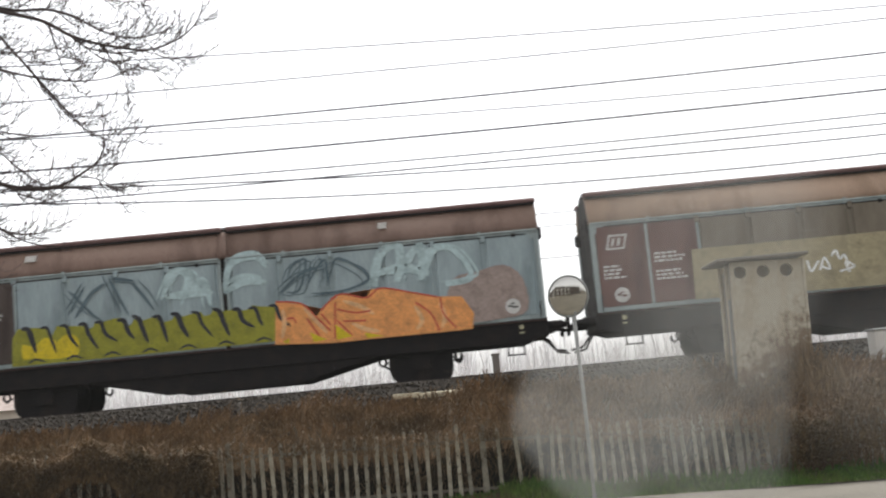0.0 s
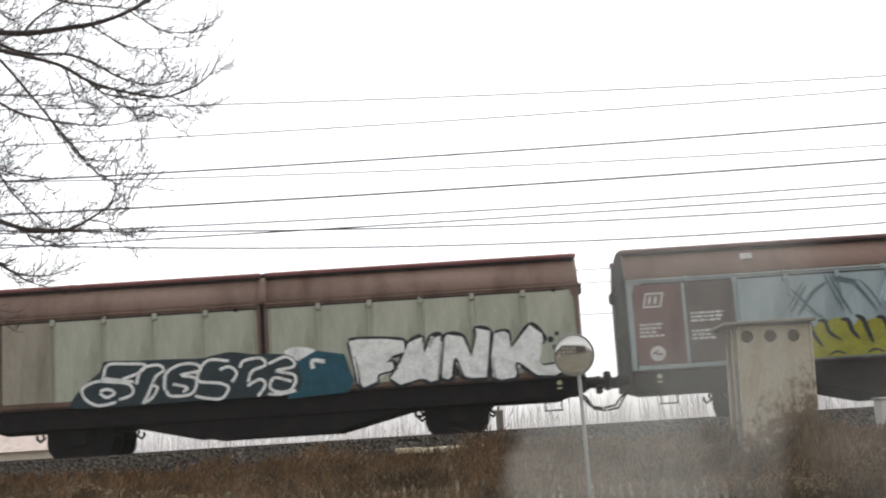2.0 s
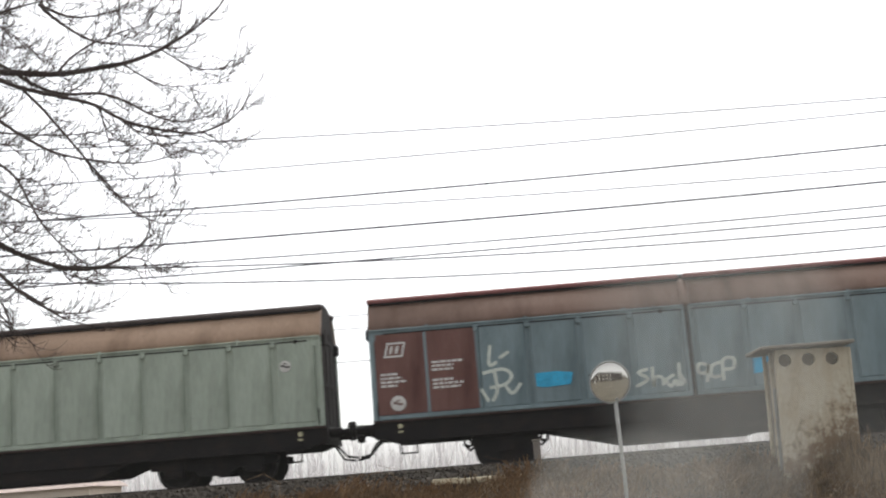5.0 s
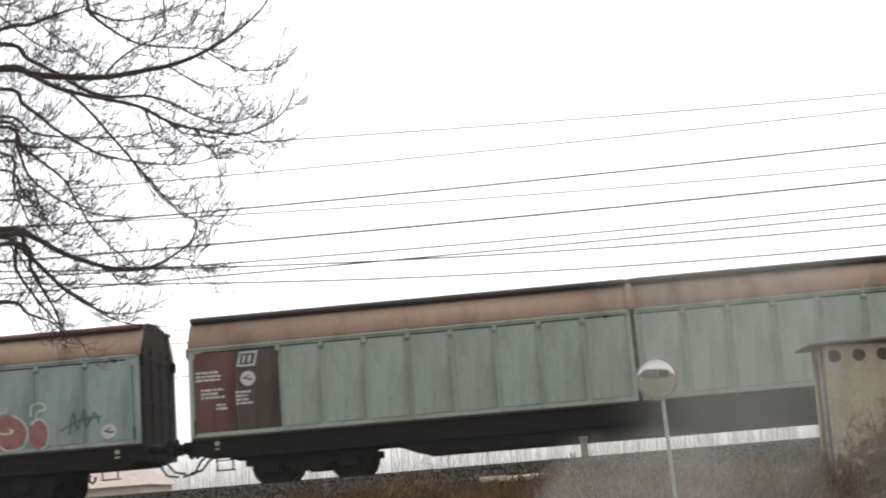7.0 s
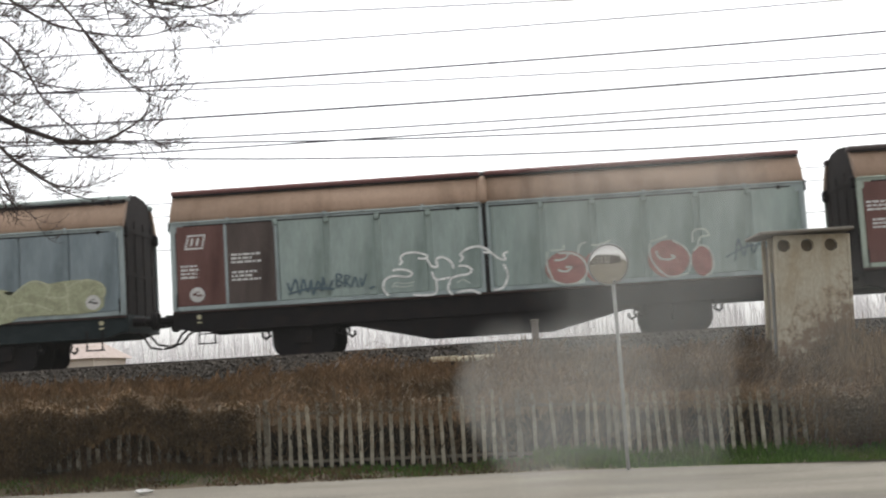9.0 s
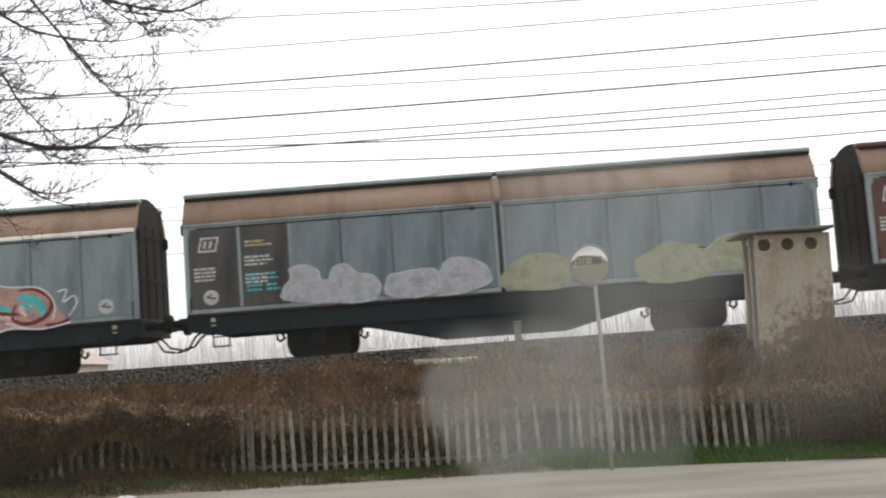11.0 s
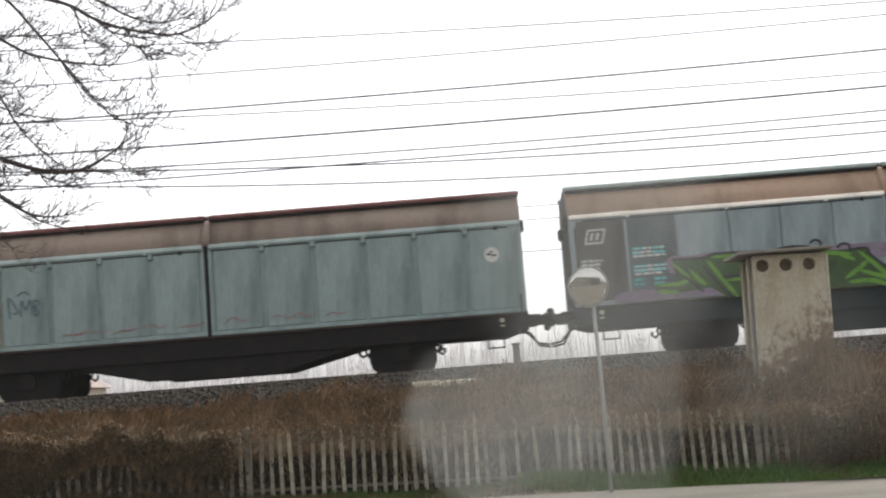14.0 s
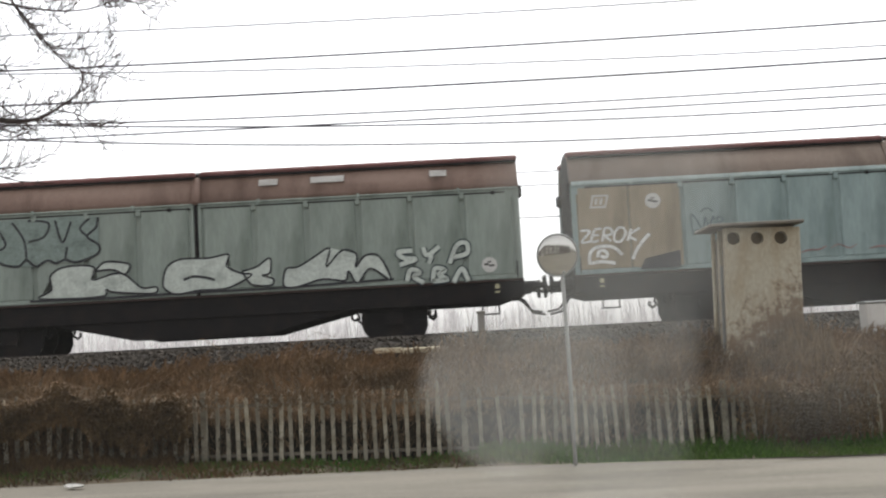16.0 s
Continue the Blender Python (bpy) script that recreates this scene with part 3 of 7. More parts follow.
WAGONS["long"] = wagon(-54.22, "green_grey", "tan", "roof_dark", "green_grey", ("panel_brown", "panel_dark"), length=20.25, ribs=10, long=True, label="long grey-green bogie freight wagon with tan upper edge")
WAGONS["red"] = wagon(-72.65, "sage_grey", "tan", "roof_maroon", "pale_trim", ("panel_brown", "panel_dark"), label="grey-green freight wagon with red and white graffiti")
WAGONS["cloud"] = wagon(-88.03, "slate_blue", "tan", "roof_grey", "pale_trim", ("charcoal", "charcoal"), frame="frame_teal", label="slate-blue freight wagon with white and yellow cloud graffiti")
WAGONS["green"] = wagon(-103.41, "mid_grey", "tan", "roof_grey", "mid_grey", ("charcoal", "dim_teal_panel"), gutter="cream", frame="frame_teal", label="grey freight wagon with green and pink graffiti")
WAGONS["ochre"] = wagon(-118.78, "pale_teal", "dull_brown", "roof_maroon", "pale_teal", ("ochre", "ochre"), gutter="light_teal", posts=False, label="pale teal freight wagon with ochre panel and white tag")
WAGONS["last"] = wagon(-134.23, "moss_grey", "brown_grey", "roof_maroon", "moss_grey", ("panel_brown", "panel_dark"), label="moss-grey freight wagon with white bubble graffiti")


# ---- markings and graffiti on the wagons ----
LAYER = -HALF - 0.0205


def spray(key, rgb, vary=0.3):
    if key not in M:
        M[key] = material(key, srgb(*rgb, 1.3), 0.6, vary=vary, scale=3.5, grain=25, bump=0.05)
    return M[key]


for key, rgb in (("spray_white", (208, 208, 204)), ("spray_black", (34, 34, 38)), ("spray_yellow", (128, 126, 34)), ("spray_lemon", (188, 166, 20)), ("spray_orange", (204, 138, 78)),
                 ("spray_red", (172, 70, 50)), ("spray_smear", (156, 174, 174)), ("spray_shade", (76, 92, 98)), ("spray_teal", (16, 68, 82)), ("spray_cyan", (40, 142, 178)),
                 ("spray_rose", (130, 104, 102)), ("spray_cloud", (166, 166, 170)), ("spray_straw", (144, 146, 118)), ("spray_green", (84, 126, 40)), ("spray_forest", (40, 60, 34)),
                 ("spray_moss", (50, 72, 36)), ("spray_peach", (204, 158, 112)), ("spray_cover", (142, 132, 104)), ("spray_purple", (112, 100, 114)), ("spray_lemon_pale", (160, 160, 132)), ("spray_aqua", (72, 176, 176)), ("spray_pink", (176, 138, 126)), ("spray_maroon", (112, 40, 44)), ("spray_silver", (172, 178, 170)),
                 ("spray_grey", (112, 124, 118)), ("spray_cream", (206, 186, 172)), ("spray_fade", (140, 124, 116)), ("spray_blue_grey", (104, 116, 122)), ("spray_tan", (178, 160, 120)), ("spray_brick", (136, 92, 86)), ("spray_ink", (34, 46, 50))):
    spray(key, rgb)


def curve_points(pts, closed=False, per=5):
    """Points on a smooth line through pts."""
    n = len(pts)
    out = []
    for i in range(n if closed else n - 1):
        p = [Vector(pts[(i + k) % n] if closed else pts[max(0, min(n - 1, i + k))]) for k in (-1, 0, 1, 2)]
        for j in range(per):
            t = j / per
            out.append(0.5 * (2 * p[1] + (p[2] - p[0]) * t + (2 * p[0] - 5 * p[1] + 4 * p[2] - p[3]) * t * t + (3 * p[1] - p[0] - 3 * p[2] + p[3]) * t ** 3))
    if not closed:
        out.append(Vector(pts[-1]))
    return out


import itertools

STACK = itertools.count()


def stacked(layer):
    """Each stroke lies a hair above the one before it."""
    return LAYER - 0.0012 * layer - 0.00015 * (next(STACK) % 7)


def ribbon(bm, pts, w, layer=0, closed=False, taper=False):
    """A painted stroke of width w along points in x and z."""
    c = curve_points(pts, closed)
    y = stacked(layer)
    rows = []
    n = len(c)
    for i, p in enumerate(c):
        a, b = (c[i - 1], c[(i + 1) % n]) if closed else (c[max(0, i - 1)], c[min(n - 1, i + 1)])
        d = b - a
        d = d.normalized() if d.length > 1e-6 else Vector((1, 0))
        k = w / 2 * (1 - abs(2 * i / (n - 1) - 1) ** 3 * 0.8 if taper else 1)
        rows.append([bm.verts.new((p.x - s * d.y * k, y, p.y + s * d.x * k)) for s in (-1, 1)])
    for i in range(n if closed else n - 1):
        a, b = rows[i], rows[(i + 1) % n]
        bm.faces.new((a[0], b[0], b[1], a[1]))
    return bm


def area(bm, pts, layer=0, smooth=True):
    """A filled painted patch."""
    y = stacked(layer)
    c = curve_points(pts, True, 3) if smooth else [Vector(p) for p in pts]
    f = bm.faces.new([bm.verts.new((p.x, y, p.y)) for p in c])
    bmesh.ops.triangulate(bm, faces=[f])
    return bm


def patch(rng, x0, x1, z0, z1, step=0.35, wob=0.12):
    """An uneven outline round a rectangle."""
    n = max(3, int((x1 - x0) / step))
    top = [(x0 + (x1 - x0) * i / n, z1 + rng.uniform(-wob, wob)) for i in range(n + 1)]
    low = [(x0 + (x1 - x0) * i / n, z0 + rng.uniform(-wob, wob) * 0.3) for i in range(n, -1, -1)]
    return top + low


def graffiti(g, bm, key, label=""):
    for f in bm.faces:
        if f.normal.y > 0:
            f.normal_flip()
    return part("graffiti", bm, M[key], g, label)


def flow(key, label, layer, w, *lines, taper=True, echo=0):
    """Painted strokes of one colour on the wagon at hand; echo: fainter passes beside each."""
    bm = bmesh.new()
    for line in lines:
        ribbon(bm, line, w, layer, taper=taper)
        for _ in range(echo):
            dx, dz = rng.uniform(-0.16, 0.16), rng.uniform(-0.10, 0.10)
            ribbon(bm, [(x + dx + rng.uniform(-0.05, 0.05), z + dz + rng.uniform(-0.05, 0.05)) for x, z in line], w * rng.uniform(0.3, 0.6), layer, taper=True)
    graffiti(g, bm, key, label)


def tag_line(rng, x0, x1, z0, z1, n):
    """Handwriting-like loops."""
    pts = []
    for i in range(n * 3 + 1):
        u = x0 + (x1 - x0) * i / (n * 3) + rng.uniform(-0.04, 0.04)
        pts.append((u, (z0 if i % 2 else z1) + rng.uniform(-0.25, 0.25) * (z1 - z0)))
    return pts


def marks(g, a=-7.15, dark="panel_brown", low=True, seed=1, second=True):
    """The usual stencils at the wagon's left end."""
    logo(g, a + 0.32, 2.55, 0.42)
    lettering(g, a + 0.22, 2.15, 0.55, 4, seed)
    emblem(g, a + 0.58, 1.52, M[dark])
    if second:
        lettering(g, a + 1.38, 2.35, 0.75, 3, seed + 20)
        lettering(g, a + 1.38, 1.95, 0.75, 3, seed + 40)


def right_emblem(g, z=1.5, x=6.42):
    emblem(g, x, z, M["charcoal"])


# brown wagon
g = WAGONS["first"]
marks(g, seed=1)
bm = bmesh.new()
area(bm, [(-4.92, 2.39), (-0.55, 2.39), (0.97, 2.39), (0.80, 1.20), (-0.72, 1.19), (-4.96, 1.26)], 0, False)
graffiti(g, bm, "spray_cover", "pale cover paint along the foot of the side")
bm = bmesh.new()
area(bm, [(0.3, 1.22), (0.3, 2.12), (6.9, 2.15), (6.9, 1.22)], 0, False)
graffiti(g, bm, "spray_cover", "pale cover paint along the foot of the side")
flow("spray_white", "faded white tag", 1, 0.05,
     [(-2.38, 1.90), (-2.32, 1.64), (-2.13, 1.87)],
     [(-2.12, 1.65), (-1.99, 1.92), (-1.90, 1.66), (-2.08, 1.74)],
     [(-1.83, 1.94), (-1.72, 2.06), (-1.65, 1.86), (-1.54, 1.95), (-1.48, 1.68)],
     [(-1.69, 1.58), (-1.36, 1.67), (-1.53, 1.78), (-1.47, 1.55)], taper=False)

# yellow and orange
g = WAGONS["splash"]
rng = random.Random(11)
marks(g, seed=2)
right_emblem(g)
humps = [(-4.85, 1.2)]
for i in range(14):
    x = -4.85 + 0.44 * i
    humps += [(x + 0.03, 1.82 + rng.uniform(-0.05, 0.05)), (x + 0.16, 2.02 + rng.uniform(-0.05, 0.06)), (x + 0.33, 2.0 + rng.uniform(-0.06, 0.05))]
area(bm := bmesh.new(), humps + [(1.35, 1.8), (1.38, 1.22)], 0, False)
graffiti(g, bm, "spray_yellow", "yellow-green sprayed band")
bm = bmesh.new()
for x in (-4.6, -4.1):
    area(bm, patch(rng, x, x + 0.75, 1.32, 1.72, 0.2, 0.12), 1)
graffiti(g, bm, "spray_lemon")
area(bm := bmesh.new(), [(5.0, 1.3), (5.1, 2.2), (5.7, 2.35), (6.3, 2.45), (6.7, 2.1), (6.75, 1.4), (6.2, 1.25)], 0)
graffiti(g, bm, "spray_fade", "faded reddish spray")
bm = bmesh.new()
for i in range(14):
    x = -4.65 + i * 0.43 + rng.uniform(-0.06, 0.06)
    ribbon(bm, [(x, 2.02 + rng.uniform(-.03, .08)), (x + 0.16, 2.0), (x + 0.24, 1.75), (x + 0.4 + rng.uniform(-.1, .1), rng.uniform(1.4, 1.6))], rng.uniform(0.07, 0.13), 2, taper=True)
for i in range(7):
    x = -4.5 + i * 0.85
    ribbon(bm, [(x, 1.24), (x + 0.2, 1.32), (x + 0.4, 1.24)], 0.05, 2, taper=True)
graffiti(g, bm, "spray_black", "black slashes")
bm = bmesh.new()
area(bm, [(1.05, 1.14), (1.13, 2.10), (1.70, 1.99), (1.99, 1.63), (2.14, 1.85), (2.60, 2.13), (3.16, 2.00), (3.31, 2.18), (3.69, 2.16), (4.18, 2.01), (4.80, 1.87), (5.30, 1.83), (5.54, 1.43), (5.48, 1.08), (4.85, 1.07), (3.59, 1.07), (2.32, 1.06)], 1, False)
graffiti(g, bm, "spray_orange", "orange sprayed band")
flow("spray_peach", "pale orange strokes", 2, 0.1,
     [(1.74, 1.92), (1.99, 1.61), (2.24, 1.28)],
     [(1.28, 1.92), (1.29, 1.58), (1.21, 1.26)],
     [(2.63, 1.98), (3.02, 1.82), (3.32, 1.61)],
     [(2.80, 1.46), (3.10, 1.30), (3.41, 1.22)],
     [(4.22, 1.72), (4.37, 1.40), (4.23, 1.18)],
     [(4.79, 1.74), (4.88, 1.42), (4.80, 1.17)])
flow("spray_red", "red outline strokes", 3, 0.04,
     [(1.13, 2.10), (1.70, 2.00), (2.02, 1.66), (2.31, 1.34)],
     [(2.12, 1.80), (2.57, 2.13), (3.16, 2.00), (3.50, 2.18), (4.18, 2.02), (4.77, 1.86)],
     [(2.46, 1.96), (2.40, 1.15)],
     [(2.13, 1.74), (2.32, 1.47)],
     [(1.80, 1.66), (2.09, 1.18)],
     [(2.48, 1.55), (2.79, 1.18)],
     [(2.50, 1.80), (2.88, 1.69), (3.23, 1.70)],
     [(1.35, 1.68), (1.49, 1.70), (1.56, 1.58)],
     [(2.61, 1.52), (3.12, 1.49)],
     [(4.25, 1.79), (4.58, 1.51), (4.73, 1.11)],
     [(4.82, 1.86), (4.86, 1.48), (5.11, 1.15)], taper=False)
bm = bmesh.new()
area(bm, [(1.84, 1.35), (2.22, 1.15), (1.92, 1.12)], 4, False)
area(bm, [(2.43, 1.46), (2.79, 1.17), (2.43, 1.12)], 4, False)
area(bm, [(3.06, 1.23), (3.49, 1.11), (3.11, 1.10)], 4, False)
area(bm, [(1.23, 1.19), (1.38, 1.26), (1.35, 1.13)], 4, False)
graffiti(g, bm, "spray_lemon", "small yellow patches")
flow("spray_smear", "whitish sprayed loops", 1, 0.13,
     [(3.37, 2.23), (3.60, 2.94), (4.04, 3.07), (3.88, 2.28)],
     [(3.90, 2.34), (4.20, 2.84), (4.45, 3.01), (4.42, 2.27)],
     [(4.45, 2.34), (4.71, 2.88), (5.13, 2.95), (5.46, 2.56), (5.53, 2.21), (4.96, 2.14)],
     [(3.44, 2.51), (3.99, 2.56), (4.62, 2.42)], taper=False, echo=2)
flow("spray_smear", "whitish sprayed strokes", 1, 0.17,
     [(-1.43, 2.39), (-1.10, 2.98), (-0.74, 2.86), (-0.97, 2.29)],
     [(-0.92, 2.35), (-0.48, 2.75), (-0.32, 2.15)],
     [(-1.34, 2.43), (-0.77, 2.46), (-0.27, 2.44)],
     [(0.00, 2.40), (0.19, 3.05), (0.75, 3.16), (0.98, 2.89)],
     [(0.05, 2.46), (0.52, 2.65), (0.96, 2.57)], echo=2)
flow("spray_shade", "dark scribbles", 3, 0.055,
     [(1.43, 2.54), (1.55, 2.85), (1.88, 2.98), (1.69, 2.33), (1.39, 2.29)],
     [(1.83, 2.35), (2.29, 2.95), (2.33, 2.33)],
     [(2.31, 2.35), (2.51, 2.88), (2.70, 2.92), (3.13, 2.63), (3.22, 2.39), (2.68, 2.21), (1.95, 2.21)],
     [(1.23, 2.28), (1.71, 2.65), (2.28, 2.81)], echo=2)
flow("spray_shade", "dark slanting scribbles", 3, 0.06,
     [(-3.50, 2.79), (-3.20, 2.44), (-2.88, 2.08)],
     [(-3.37, 2.16), (-3.00, 2.64), (-2.67, 2.86)],
     [(-2.59, 3.01), (-2.41, 2.61), (-2.18, 2.11)],
     [(-2.53, 2.97), (-1.98, 2.87)],
     [(-2.06, 2.86), (-1.82, 2.52), (-1.60, 2.16)],
     [(-3.13, 2.85), (-3.53, 2.24)], echo=2)

# funk
g = WAGONS["funk"]
rng = random.Random(21)
logo(g, -6.75, 2.6, 0.45)
area(bm := bmesh.new(), [(-7.0, 1.32), (-7.0, 2.12), (-6.1, 2.12), (-6.05, 1.75), (-5.98, 1.6), (-6.1, 1.32), (-6.5, 1.27)], 0, False)
graffiti(g, bm, "spray_blue_grey", "grey painted patch")
emblem(g, -6.55, 1.55, M["charcoal"], face=-HALF - 0.026)
bm = bmesh.new()
area(bm, [(0.66, 1.80), (1.18, 2.07), (1.82, 1.95), (2.01, 1.33), (1.87, 1.10), (0.51, 1.03)], 0, False)
graffiti(g, bm, "spray_teal", "dark teal painted patch")
bm = bmesh.new()
area(bm, [(-4.35, 1.19), (-4.11, 1.54), (-3.65, 1.92), (-3.55, 2.12), (-2.89, 2.10), (-1.98, 2.08), (-1.34, 2.06), (-0.79, 2.16), (-0.25, 2.08), (0.39, 2.04), (0.73, 1.88), (0.79, 1.21), (-0.10, 1.13), (-1.37, 1.12), (-3.19, 1.10), (-4.19, 1.11)], 1, True)
graffiti(g, bm, "spray_ink", "dark graffiti ground")
bm = bmesh.new()
area(bm, [(0.47, 2.10), (0.79, 2.18), (1.18, 2.07), (1.04, 1.90), (0.66, 1.89)], 0.6, True)
graffiti(g, bm, "spray_white", "white painted patch")
flow("spray_white", "white outlined graffiti letters", 2.2, 0.066,
     [(-3.32, 1.20), (-3.73, 1.15), (-4.02, 1.33), (-4.06, 1.55), (-3.77, 1.68), (-3.45, 1.66), (-3.02, 1.58), (-2.95, 1.36), (-3.26, 1.25)],
     [(-3.68, 1.46), (-3.50, 1.50), (-3.35, 1.40), (-3.53, 1.32), (-3.68, 1.42)],
     [(-3.59, 1.79), (-3.49, 2.04), (-3.08, 2.04), (-2.65, 1.99), (-2.81, 1.82), (-3.18, 1.70)],
     [(-3.65, 1.76), (-3.22, 1.68), (-2.92, 1.63)],
     [(-2.86, 1.57), (-2.73, 1.90), (-2.37, 1.97), (-2.24, 1.85), (-2.43, 1.70), (-2.59, 1.35), (-2.72, 1.13)],
     [(-2.54, 1.53), (-2.39, 1.47), (-2.50, 1.26), (-2.66, 1.16)],
     [(-2.23, 1.40), (-2.19, 1.76), (-1.89, 1.94), (-1.53, 1.94), (-1.42, 1.79), (-1.86, 1.71), (-1.52, 1.61), (-1.62, 1.29), (-2.08, 1.26), (-2.20, 1.40)],
     [(-2.04, 1.52), (-1.73, 1.43), (-1.82, 1.33)],
     [(-0.78, 1.96), (-1.21, 2.01), (-1.44, 1.80), (-1.45, 1.55), (-1.00, 1.48), (-0.80, 1.36), (-0.96, 1.14), (-1.28, 1.16), (-1.55, 1.23)],
     [(-0.99, 1.78), (-0.76, 1.83), (-0.61, 1.68), (-0.72, 1.49)],
     [(-0.53, 1.79), (-0.44, 1.94), (-0.07, 1.98), (0.04, 1.82), (-0.26, 1.70), (-0.36, 1.46)],
     [(-0.38, 1.38), (-0.09, 1.51), (0.02, 1.37), (-0.15, 1.13)],
     [(0.11, 1.84), (0.48, 1.97), (0.67, 1.87), (0.65, 1.74), (0.28, 1.67), (0.68, 1.55), (0.63, 1.27), (0.36, 1.19), (0.13, 1.30), (0.23, 1.52), (0.61, 1.42)],
     [(0.08, 1.17), (0.35, 1.15), (0.70, 1.21)], taper=False)
flow("spray_white", "white letter hook", 2.2, 0.09,
     [(1.10, 1.67), (1.10, 1.85), (1.37, 1.81)], taper=False)
bm, bo = bmesh.new(), bmesh.new()
for form in (
        [(1.93, 2.23), (2.13, 2.26), (2.77, 2.23), (3.15, 2.16), (3.17, 1.92), (2.88, 1.84), (2.50, 1.84), (2.47, 1.68), (2.88, 1.71), (2.90, 1.56), (2.53, 1.46), (2.48, 1.28), (2.22, 1.18), (2.09, 1.28), (2.06, 1.58), (1.99, 1.92)],
        [(2.82, 1.35), (3.05, 1.68), (3.26, 2.11), (3.56, 2.22), (3.39, 1.78), (3.27, 1.51), (3.44, 1.55), (3.66, 1.97), (3.78, 2.22), (3.99, 2.22), (3.93, 1.70), (3.86, 1.24), (3.67, 1.21), (3.48, 1.30), (3.03, 1.19)],
        [(3.98, 2.06), (4.14, 2.24), (4.48, 2.17), (4.65, 1.69), (4.78, 2.15), (4.79, 2.34), (5.09, 2.26), (5.05, 1.88), (4.95, 1.24), (4.61, 1.24), (4.40, 1.32), (4.25, 1.72), (4.18, 1.30), (4.10, 1.24), (3.91, 1.32), (3.95, 1.70)],
        [(5.19, 2.19), (5.39, 2.24), (5.51, 2.17), (5.54, 1.84), (5.99, 2.34), (6.25, 2.13), (6.27, 1.96), (5.91, 1.73), (5.89, 1.64), (6.21, 1.41), (6.62, 1.44), (6.72, 1.29), (6.48, 1.18), (6.06, 1.22), (5.73, 1.47), (5.59, 1.51), (5.59, 1.20), (5.28, 1.16), (5.10, 1.23), (5.09, 1.70)]):
    area(bm, form, 4, False)
    ribbon(bo, form + form[:1], 0.11, 3)
    ribbon(bo, [(x + 0.05, z - 0.03) for x, z in form[-8:]], 0.05, 5, taper=True)
graffiti(g, bo, "spray_black", "black letter outlines")
graffiti(g, bm, "spray_white", "large white graffiti letters")
bm = bmesh.new()
for x, z, r in ((6.58, 2.11, 0.05), (6.44, 1.99, 0.07), (6.68, 1.95, 0.05), (6.79, 1.84, 0.05), (6.52, 1.81, 0.06), (6.70, 1.74, 0.06), (6.94, 1.53, 0.05), (6.96, 1.31, 0.06), (6.85, 1.62, 0.04)):
    area(bm, [(x + r * math.cos(k), z + r * math.sin(k)) for k in range(6)], 1)
graffiti(g, bm, "spray_ink", "sprayed black dots")

# small tags
g = WAGONS["blue"]
rng = random.Random(31)
marks(g, seed=3)
right_emblem(g)
flow("spray_silver", "small pale tags", 1, 0.075,
     [(-4.43, 2.65), (-4.49, 2.21), (-4.31, 2.26)],
     [(-4.25, 2.34), (-4.03, 2.47)],
     [(-4.65, 2.03), (-4.20, 2.09), (-4.01, 1.94), (-4.16, 1.75), (-4.52, 1.70)],
     [(-4.39, 2.08), (-4.35, 1.65), (-4.47, 1.40)],
     [(-4.18, 1.76), (-4.02, 1.54), (-3.82, 1.75)],
     [(-4.71, 1.69), (-4.56, 1.40)],
     [(-0.99, 1.83), (-1.21, 1.76), (-1.01, 1.61), (-1.28, 1.46)],
     [(-0.89, 1.87), (-0.90, 1.43), (-0.84, 1.63), (-0.69, 1.61), (-0.68, 1.44)],
     [(-0.42, 1.66), (-0.61, 1.55), (-0.52, 1.41), (-0.41, 1.53), (-0.38, 1.39)],
     [(-0.30, 1.92), (-0.31, 1.45), (-0.22, 1.51), (-0.29, 1.64)],
     [(0.33, 1.82), (0.13, 1.84), (0.13, 1.66), (0.32, 1.66), (0.35, 1.82), (0.28, 1.44)],
     [(0.63, 1.85), (0.42, 1.78), (0.40, 1.55), (0.59, 1.55)],
     [(0.64, 1.44), (0.68, 1.89), (0.91, 1.91), (0.89, 1.71), (0.67, 1.68)], taper=False)
bm = bmesh.new()
area(bm, [(-3.48, 1.94), (-3.01, 1.95), (-2.65, 1.90), (-2.71, 1.64), (-3.28, 1.61), (-3.48, 1.65)], 0, False)
area(bm, [(1.33, 1.87), (1.69, 1.90), (1.80, 1.76), (1.66, 1.57), (1.33, 1.54)], 0, False)
area(bm, [(2.49, 1.65), (2.90, 1.67), (3.07, 1.53), (2.74, 1.40), (2.50, 1.42)], 0, False)
graffiti(g, bm, "spray_cyan", "faded cyan paint patches")
flow("spray_ink", "small black tag", 1, 0.045,
     [(-2.32, 1.78), (-2.00, 1.88), (-1.56, 1.85)],
     [(-2.30, 1.68), (-2.10, 1.84), (-1.99, 1.68), (-1.77, 1.84), (-1.73, 1.67), (-1.54, 1.74)])

# long wagon: stencils on the dark end panels
g = WAGONS["long"]
lettering(g, -9.95, 2.60, 0.65, 3, 61)
lettering(g, -9.85, 2.20, 0.55, 3, 62)
lettering(g, -9.5, 1.85, 0.25, 2, 64)
logo(g, -9.0, 2.70, 0.42)
emblem(g, -8.75, 2.42, M["charcoal"])
lettering(g, -9.05, 2.10, 0.45, 4, 63)
emblem(g, 9.3, 2.55, M["charcoal"], r=0.13)

